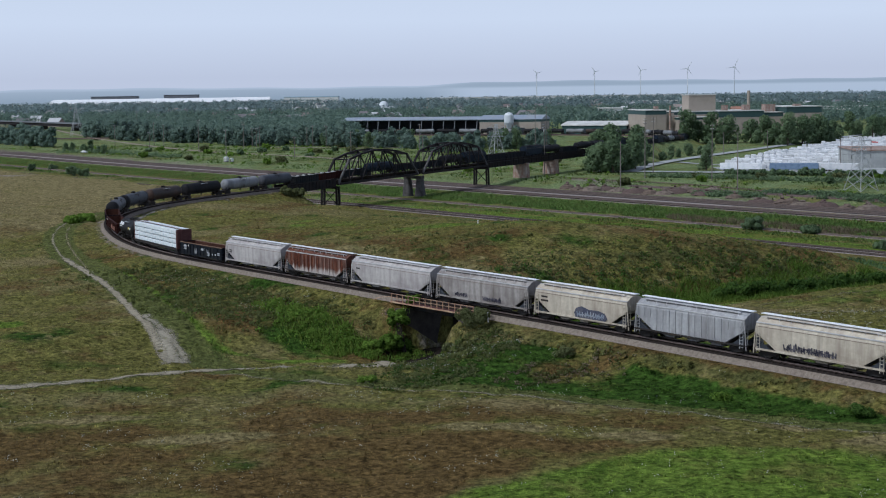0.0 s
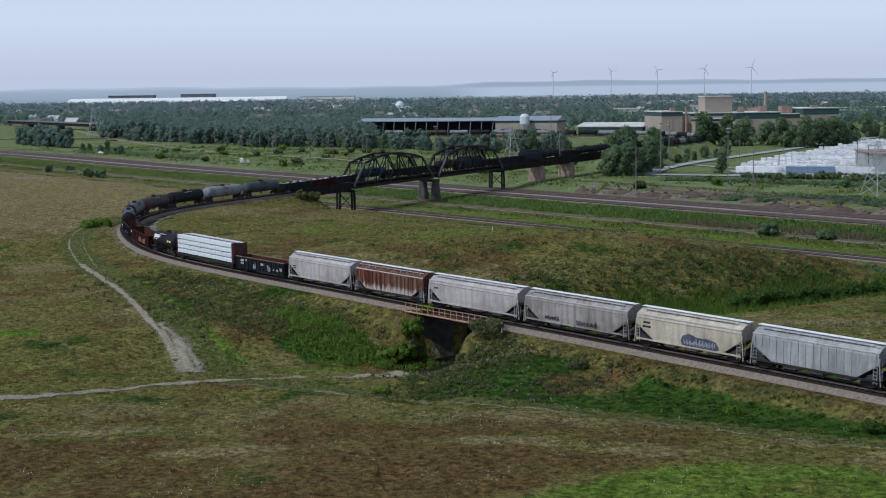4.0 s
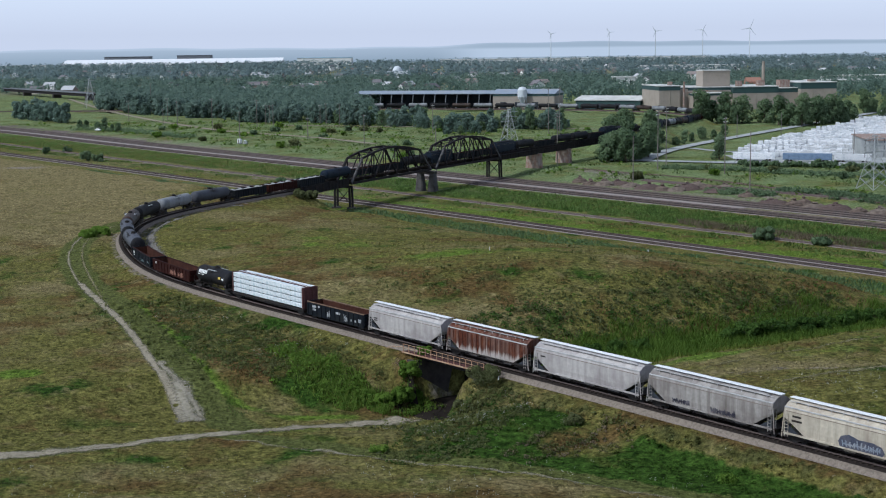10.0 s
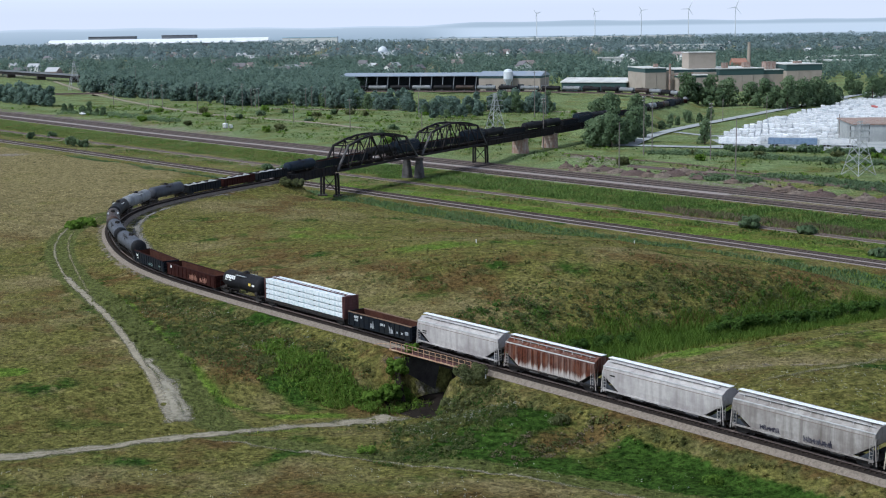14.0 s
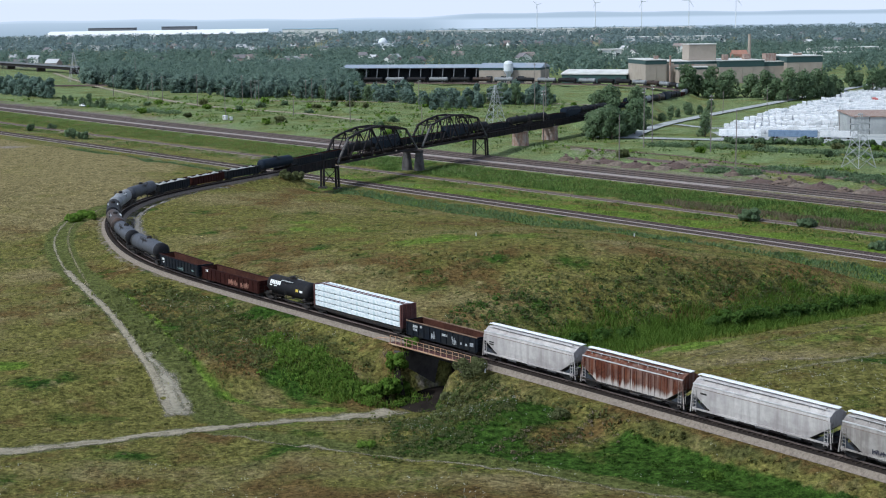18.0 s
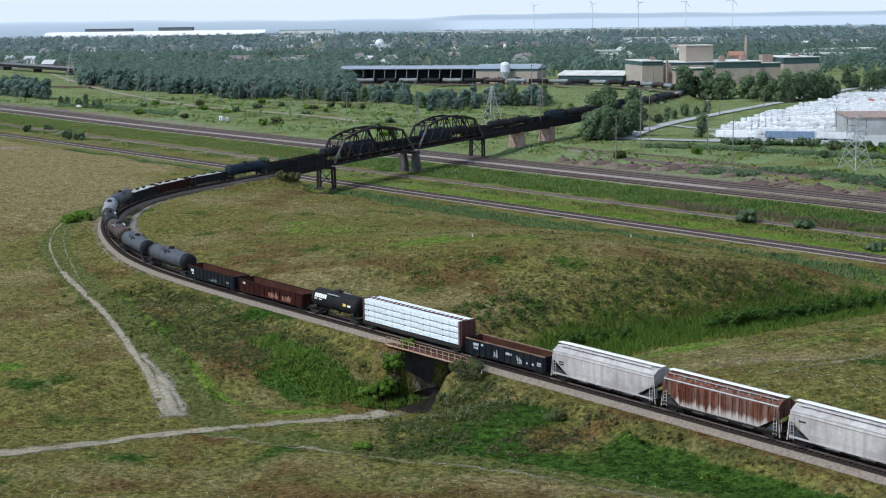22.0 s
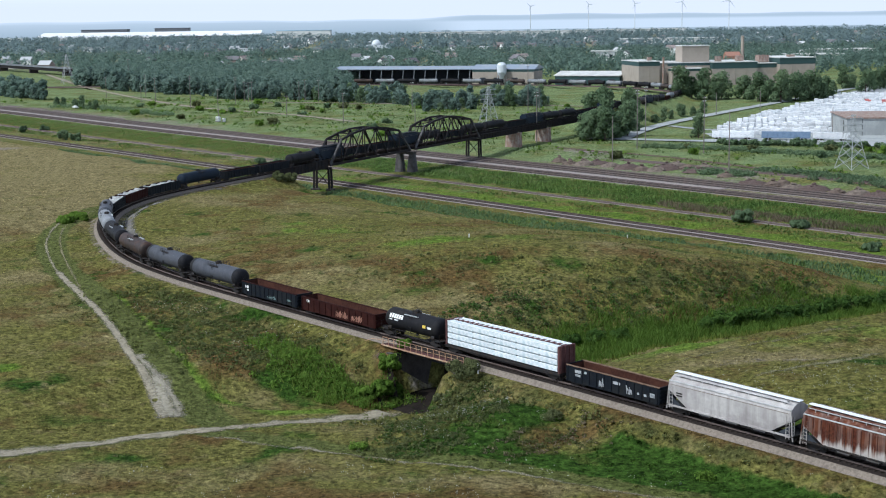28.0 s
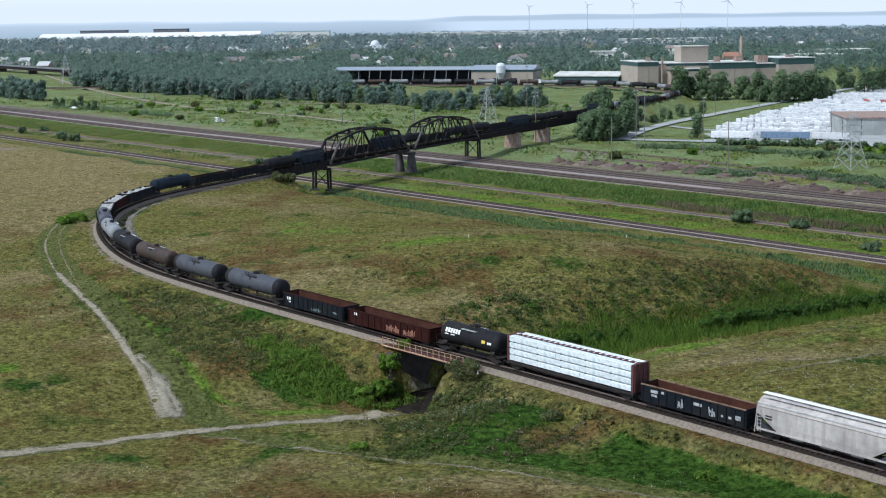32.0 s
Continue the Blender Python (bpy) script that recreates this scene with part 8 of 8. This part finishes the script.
for _a, _b in (((-236, 979, 14.6), (-190, 923, 15.6)), ((-190, 923, 15.6), (-154, 852, 19.6)), ((-154, 852, 19.6), (-121, 751, 16.6)), ((-154, 852, 18.2), (-129, 870, 17.6)), ((-129, 870, 17.6), (-89, 906, 13.6)), ((-129, 870, 16.4), (-93, 907, 12.6)), ((-130, 916, 12.6), (-80, 903, 13.6)), ((-121, 751, 16.6), (-51, 717, 15.2)), ((-210, 987, 15.6), (-130, 916, 12.6))):
    for _d in (-1.2, 1.2):
        wire((_a[0] + _d, _a[1] + _d, _a[2]), (_b[0] + _d, _b[1] + _d, _b[2]), 1.6)


# ---- small things on the rail land ----
def pickup(x, y, turn):
    """A parked light truck."""
    root = thing("pickup_truck", "small white pickup truck parked beside the main line", "truck", at=Matrix.Translation((x, y, gz(x, y))) @ Matrix.Rotation(turn, 4, "Z"))
    part("body", Mesh().loft([[(xx, -0.95, 0.45), (xx, 0.95, 0.45), (xx, 0.98, 0.8), (xx, 0.92, h), (xx, -0.92, h), (xx, -0.98, 0.8)] for xx, h in ((-2.7, 1.0), (-2.6, 1.15), (0.9, 1.15), (2.5, 1.05), (2.7, 0.9))]), MARK_WHITE, root)
    part("cab", Mesh().loft([[(xx, -k, 1.15), (xx, k, 1.15), (xx, k * 0.86, h), (xx, -k * 0.86, h)] for xx, h, k in ((-0.75, 1.35, 0.9), (-0.55, 1.82, 0.9), (0.5, 1.82, 0.9), (1.15, 1.2, 0.9))]), MARK_WHITE, root)
    part("windscreen", Mesh().box(0.55, -0.7, 1.25, 0.98, 0.7, 1.62, 0.1), DARK_GAP, root, "dark windscreen")
    for xx in (-1.7, 1.7):
        for yy in (-0.85, 0.85):
            part("wheel", Mesh().rod((xx, yy - 0.12, 0.38), (xx, yy + 0.12, 0.38), 0.38, 14), STEEL_DARK, root)


pickup(-230, 872, -0.88)


def signal_cabinet(x, y, w, h):
    root = thing("signal_cabinet", "pale metal signal cabinet beside the main line", "cabinet", at=Matrix.Translation((x, y, gz(x, y))) @ Matrix.Rotation(-0.88, 4, "Z"))
    part("plinth", Mesh().box(-w / 2 - 0.1, -0.9, -0.2, w / 2 + 0.1, 0.9, 0.2), CONCRETE_DARK, root)
    part("body", Mesh().box(-w / 2, -0.8, 0.2, w / 2, 0.8, h, 0.05), MARK_WHITE, root)
    part("roof", Mesh().loft([[(xx, -0.95, h), (xx, 0, h + 0.25), (xx, 0.95, h)] for xx in (-w / 2 - 0.12, w / 2 + 0.12)]), GALV, root)
    part("door", Mesh().box(-0.45, -0.84, 0.3, 0.45, -0.8, h - 0.2), HATCH_GREY, root)


signal_cabinet(-120, 744, 2.6, 2.4)
signal_cabinet(-116.5, 741, 1.4, 1.7)


def box_trailer(x, y, length, turn, label):
    root = thing("box_trailer", label, "trailer", at=Matrix.Translation((x, y, gz(x, y))) @ Matrix.Rotation(turn, 4, "Z"))
    part("box", Mesh().box(-length / 2, -1.3, 1.1, length / 2, 1.3, 4.0, 0.08), MARK_WHITE, root)
    for xx in (-length / 2 + 1.2, -length / 2 + 2.5):
        part("wheel", Mesh().rod((xx, -1.2, 0.55), (xx, 1.2, 0.55), 0.52, 12), STEEL_DARK, root)
    part("landing_leg", Mesh().box(length / 2 - 3.2, -0.9, 0, length / 2 - 3.0, 0.9, 1.1), STEEL_DARK, root)


for _x, _y, _l, _a in ((-93, 1212, 11, -0.3), (64, 1104, 12, -0.35), (74, 1098, 11, -0.35), (69, 1110, 12, -0.3)):
    box_trailer(_x, _y, _l, _a, "white box trailer parked near the sheds")


# ---- debris heaps along the main line ----
def heap(x, y, r, h, mat, label):
    rr = random.Random(int(x * 7 + y))
    root = thing("debris_heap", label, "heap", "debris heaps", at=Matrix.Translation((x, y, gz(x, y))))
    m = Mesh()
    for k in range(26):
        a, q = rr.uniform(0, math.tau), rr.random()
        px_, py_, pz_ = math.cos(a) * r * q, math.sin(a) * r * q * 0.6, h * (1 - q) * rr.uniform(0.5, 1)
        s = rr.uniform(0.3, 0.8)
        rings = [[(px_ + math.cos(t * math.tau / 6 + a) * s * w * rr.uniform(0.7, 1.2), py_ + math.sin(t * math.tau / 6 + a) * s * w, max(-0.1, pz_ + z * s)) for t in range(6)] for z, w in ((-0.6, 0.6), (0, 1.1), (0.5, 0.5))]
        m.loft(rings)
    m.loft([[(math.cos(t * math.tau / 10) * r * w, math.sin(t * math.tau / 10) * r * w * 0.6, z) for t in range(10)] for w, z in ((1, -0.1), (0.7, h * 0.45), (0.2, h * 0.7))])
    part("rubble", m, mat, root)


for _i, (_x, _y) in enumerate(((47, 510), (52, 506), (57, 508), (70, 485), (75, 484), (79, 486), (86, 484), (91, 480), (99, 441), (104, 434), (109, 429), (114, 423), (119, 415), (124, 410), (129, 407), (44, 519), (61, 500), (66, 492), (95, 462), (83, 489), (88, 476), (108, 438), (134, 402), (139, 397), (145, 392))):
    heap(_x, _y, 3.2 + 1.2 * (_i % 3), 2.0 + 0.7 * (_i % 2), (EARTH_RED, RUBBLE, BALLAST_OLD)[_i % 3], "heap of brownish scrap ties and rubble")


# ---- the far overpass, town and lake shore ----
def overpass():
    root = thing("overpass", "dark steel road overpass beyond the rail land", "road bridge", at=frame_at(-370, 1405, -140, 210))
    for y in (-4, 4):
        part("girder", Mesh().box(0, y - 0.3, 4.2, 320, y + 0.3, 6.8), BRIDGE, root)
    part("deck", Mesh().box(-4, -5, 6.8, 322, 5, 7.3), CONCRETE_DARK, root)
    for x in (22, 130, 240):
        part("pier", Mesh().box(x - 1.6, -4.5, -0.5, x + 1.6, 4.5, 4.2), CONCRETE_DARK, root)
    for y in (-5.2, 5.2):
        part("parapet", Mesh().box(-4, y - 0.12, 7.3, 322, y + 0.12, 8.2), MILL_DARK, root)


overpass()
HOUSE_WALLS = [material("house_siding_%d" % k, c, 0.8, 0.0, 0.05, 3.0) for k, c in enumerate(((0.70, 0.70, 0.69), (0.50, 0.46, 0.42), (0.30, 0.24, 0.22)))]
ROOF_BLUE = material("pale_blue_roof", (0.30, 0.47, 0.60), 0.7, 0.0, 0.05, 6.0)
HOUSE_ROOFS = [material("house_roof_%d" % k, c, 0.85, 0.0, 0.15, 3.0) for k, c in enumerate(((0.16, 0.15, 0.16), (0.24, 0.20, 0.19), (0.44, 0.44, 0.46)))]


def house(x, y, w, d, h, a, k):
    root = thing("house", ("white", "tan", "brick red")[k % 3] + " gabled house among the far trees", "house", "houses of the town", at=Matrix.Translation((x, y, gz(x, y) - 0.2)) @ Matrix.Rotation(a, 4, "Z"))
    part("wall", Mesh().loft([[(xx, -d / 2, 0), (xx, -d / 2, h), (xx, 0, h + d * 0.35), (xx, d / 2, h), (xx, d / 2, 0)] for xx in (-w / 2, w / 2)]), HOUSE_WALLS[k % 3], root)
    part("roof", Mesh().loft([[(xx, -d / 2 - 0.5, h - 0.2), (xx, 0, h + d * 0.37), (xx, d / 2 + 0.5, h - 0.2), (xx, d / 2 + 0.5, h + 0.1), (xx, 0, h + d * 0.42), (xx, -d / 2 - 0.5, h + 0.1)] for xx in (-w / 2 - 0.4, w / 2 + 0.4)]), HOUSE_ROOFS[(k // 3 + k) % 3], root)
    for xx in (-w * 0.25, w * 0.25):
        part("window", Mesh().box(xx - 0.8, -d / 2 - 0.05, h * 0.4, xx + 0.8, -d / 2 + 0.05, h * 0.4 + 1.6), DARK_GAP, root)


for _i in range(150):
    _y = _r.uniform(1450, 3400)
    _x = _r.uniform(-0.33, 0.33) * _y
    if _x > 100 and _y < 1500 + 0.6 * _x:
        continue
    house(_x, _y, _r.uniform(9, 20), _r.uniform(8, 12), _r.uniform(5, 9), _r.uniform(0, 3.1), _i)
for _x, _y, _w, _d, _h, _l in ((190, 1640, 26, 14, 12, "white flat-roofed block"), (400, 1500, 60, 30, 9, "long pale flat-roofed store"), (480, 1700, 80, 36, 9, "long pale flat-roofed store"), (420, 2600, 180, 60, 11, "long pale warehouse"), (150, 3900, 420, 90, 16, "long pale warehouse near the lake"), (560, 4150, 330, 90, 15, "long pale warehouse near the lake"), (-380, 3600, 130, 60, 14, "white hall with a low roof"), (-430, 4400, 170, 60, 23, "pale blue-roofed mill hall"), (520, 1250, 160, 60, 8, "pale roofed depot"), (-640, 2600, 50, 22, 9, "white flat-roofed block"), (-1100, 4600, 150, 40, 33, "dark slate long mill hall"), (-880, 4600, 110, 40, 35, "dark slate mill hall"), (-1390, 4420, 160, 60, 10, "pale low hall")):
    _t = thing("warehouse", _l + " in the distance", "building", at=Matrix.Translation((_x, _y, gz(_x, _y) - 0.3)))
    part("wall", Mesh().box(-_w / 2, -_d / 2, 0, _w / 2, _d / 2, _h), MILL_DARK if "dark" in _l else HOUSE_WALLS[0], _t)
    part("roof", Mesh().box(-_w / 2 - 1, -_d / 2 - 1, _h, _w / 2 + 1, _d / 2 + 1, _h + 1.2), WHITE_ROOF if "blue" not in _l and "dark" not in _l else ROOF_BLUE if "blue" in _l else MILL_DARK, _t)
    for _k in range(0 if "mill" in _l else max(3, int(_w / 14))):
        _q = -_w / 2 + (_k + 0.5) * _w / max(3, int(_w / 14))
        part("window", Mesh().box(_q - 2, -_d / 2 - 0.1, _h * 0.35, _q + 2, -_d / 2 + 0.1, _h * 0.7), DARK_GAP, _t)


def long_mill():
    root = thing("steel_mill", "very long white mill hall with saw-tooth front", "factory", at=frame_at(-1262, 4380, 700, 60))
    part("hall", Mesh().box(0, 0, 0, 690, 120, 11), MILL_DARK, root)
    part("roof", Mesh().loft([[(x, -3, 12), (x, 60, 19), (x, 124, 25), (x, 124, 10.5), (x, -3, 10.5)] for x in (-4, 694)]), MILL_WHITE, root, "white roof")
    # dark panel imitates the shadow gaps between the white gables
    part("shaded_front", Mesh().box(2, -1.2, 0, 352, -0.4, 11.5), MILL_DARK, root, "dark panel painted as the shade between the gables")
    for k in range(26):
        x = 4 + k * 13.3
        part("bay", Mesh().loft([[(x, y_, 0), (x, y_, 12), (x + 4.6, y_, 17), (x + 9.2, y_, 12), (x + 9.2, y_, 0)] for y_ in (-14, -1)]), MILL_WHITE, root)


long_mill()


def dome_house():
    x, y = -108, 2330
    root = thing("domed_building", "white domed building among far trees", "building", at=Matrix.Translation((x, y, gz(x, y))))
    part("hall", Mesh().box(-16, -9, 0, 20, 9, 11), TURBINE, root)
    n = 20
    part("dome", Mesh().loft([[(math.cos(k * math.tau / n) * 8 * math.cos(a), math.sin(k * math.tau / n) * 8 * math.cos(a), 11 + 9 * math.sin(a)) for k in range(n)] for a in (0, 0.3, 0.6, 0.9, 1.2, 1.5)]), TURBINE, root, "white dome", True)


dome_house()


def wind_turbine(x, y, hub, blade, turn):
    root = thing("wind_turbine", "white three-bladed wind turbine on the lake shore", "wind turbine", "wind turbines", at=Matrix.Translation((x, y, gz(x, y))))
    part("tower", Mesh().rod((0, 0, -1), (0, 0, hub), 1.7, 12, 1.0), TURBINE, root)
    part("nacelle", Mesh().box(-2, -5, hub - 1.5, 2, 5, hub + 2.2, 0.5), TURBINE, root)
    rotor = part("hub", Mesh().rod((0, -7, hub), (0, -5, hub), 1.8, 10), TURBINE, root)
    for k in range(3):
        a = turn + k * math.tau / 3
        part("blade", Mesh().loft([[(math.cos(a) * q * blade + math.sin(a) * w, -6 + t, hub + math.sin(a) * q * blade - math.cos(a) * w) for w, t in ((-c, -0.3), (c, -0.3), (c, 0.3), (-c, 0.3))] for q, c in ((0.03, 0.8), (0.2, 1.4), (0.6, 0.9), (1.0, 0.3))]), TURBINE, rotor)


for _x, _hub, _bl, _t in ((300, 90, 17, 0.3), (495, 93, 18, 0.1), (650, 95, 20, 2.2), (808, 98, 27, 1.1), (965, 101, 30, 1.2)):
    wind_turbine(_x, 4700, _hub, _bl, _t)


def far_shore():
    """The plain distance: hazy land, the lake and the far shore, as one backdrop ring."""
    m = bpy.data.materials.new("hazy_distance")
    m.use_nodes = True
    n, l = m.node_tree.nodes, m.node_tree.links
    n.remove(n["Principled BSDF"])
    # the ring glows by itself; haze is painted in as emission tones
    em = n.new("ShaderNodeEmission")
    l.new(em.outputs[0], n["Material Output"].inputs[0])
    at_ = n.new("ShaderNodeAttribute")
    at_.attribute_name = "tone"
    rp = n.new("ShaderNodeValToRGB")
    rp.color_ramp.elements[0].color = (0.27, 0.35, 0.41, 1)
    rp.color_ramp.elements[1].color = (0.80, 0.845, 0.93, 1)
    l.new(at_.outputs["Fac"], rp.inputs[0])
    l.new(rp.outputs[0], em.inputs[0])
    v, f, tone = [], [], []
    for i, x in enumerate(np.arange(-2400, 2401, 20.0)):
        y = math.sqrt(4850.0**2 - x * x)
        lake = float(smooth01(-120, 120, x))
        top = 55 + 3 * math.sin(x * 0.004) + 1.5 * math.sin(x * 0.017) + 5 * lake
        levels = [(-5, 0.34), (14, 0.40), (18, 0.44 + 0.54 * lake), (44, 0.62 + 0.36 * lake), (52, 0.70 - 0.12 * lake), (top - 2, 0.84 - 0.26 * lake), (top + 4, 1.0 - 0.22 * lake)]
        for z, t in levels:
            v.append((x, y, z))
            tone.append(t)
        if i:
            k = len(levels)
            f += [((i - 1) * k + j, i * k + j, i * k + j + 1, (i - 1) * k + j + 1) for j in range(k - 1)]
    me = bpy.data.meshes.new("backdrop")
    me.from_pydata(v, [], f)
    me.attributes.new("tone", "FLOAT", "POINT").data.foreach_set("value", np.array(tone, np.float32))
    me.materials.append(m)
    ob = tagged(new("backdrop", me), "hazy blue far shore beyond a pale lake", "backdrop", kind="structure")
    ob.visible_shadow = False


far_shore()


# ---- what moves: the train ----
def head_s(t):
    """Where the coupling behind the seventh car lies on the line at t seconds."""
    return 250.8294 + t * (-3.77575 + t * (-0.000012 + t * (0.0003261 + t * -2.1537e-06)))


def motions():
    ahead = sum(p for p, _ in TRAIN[:7])
    near = 0
    s_front = -ahead
    for pitch, ob in TRAIN:
        mid = s_front + pitch / 2
        s_front += pitch
        base = pitch / 2 - 2.0
        rows = []
        for t in np.arange(0, 32.01, 1.0):
            s = head_s(t) + mid
            a, b = rail(s - base), rail(s + base)      # the head goes towards lower s
            c, w = (a + b) / 2, (a - b).normalized()
            nl = Vector((-w.y, w.x, 0)).normalized()
            up = w.cross(nl)
            rows.append((float(t), Matrix(((w.x, nl.x, up.x, c.x), (w.y, nl.y, up.y, c.y), (w.z, nl.z, up.z, c.z), (0, 0, 0, 1)))))
        walk(ob, rows)
        if near < 10:
            # the wheels of the nearest cars roll
            for bogie in ob.children:
                for wheels in bogie.children:
                    if wheels.name.startswith("wheelset"):
                        home = Matrix.Translation(wheels.matrix_basis.translation)
                        walk(wheels, [(float(t), home @ Matrix.Rotation((head_s(0) - head_s(t)) / 0.46, 4, "Y")) for t in np.arange(0, 32.01, 0.16)])
        near += 1


motions()
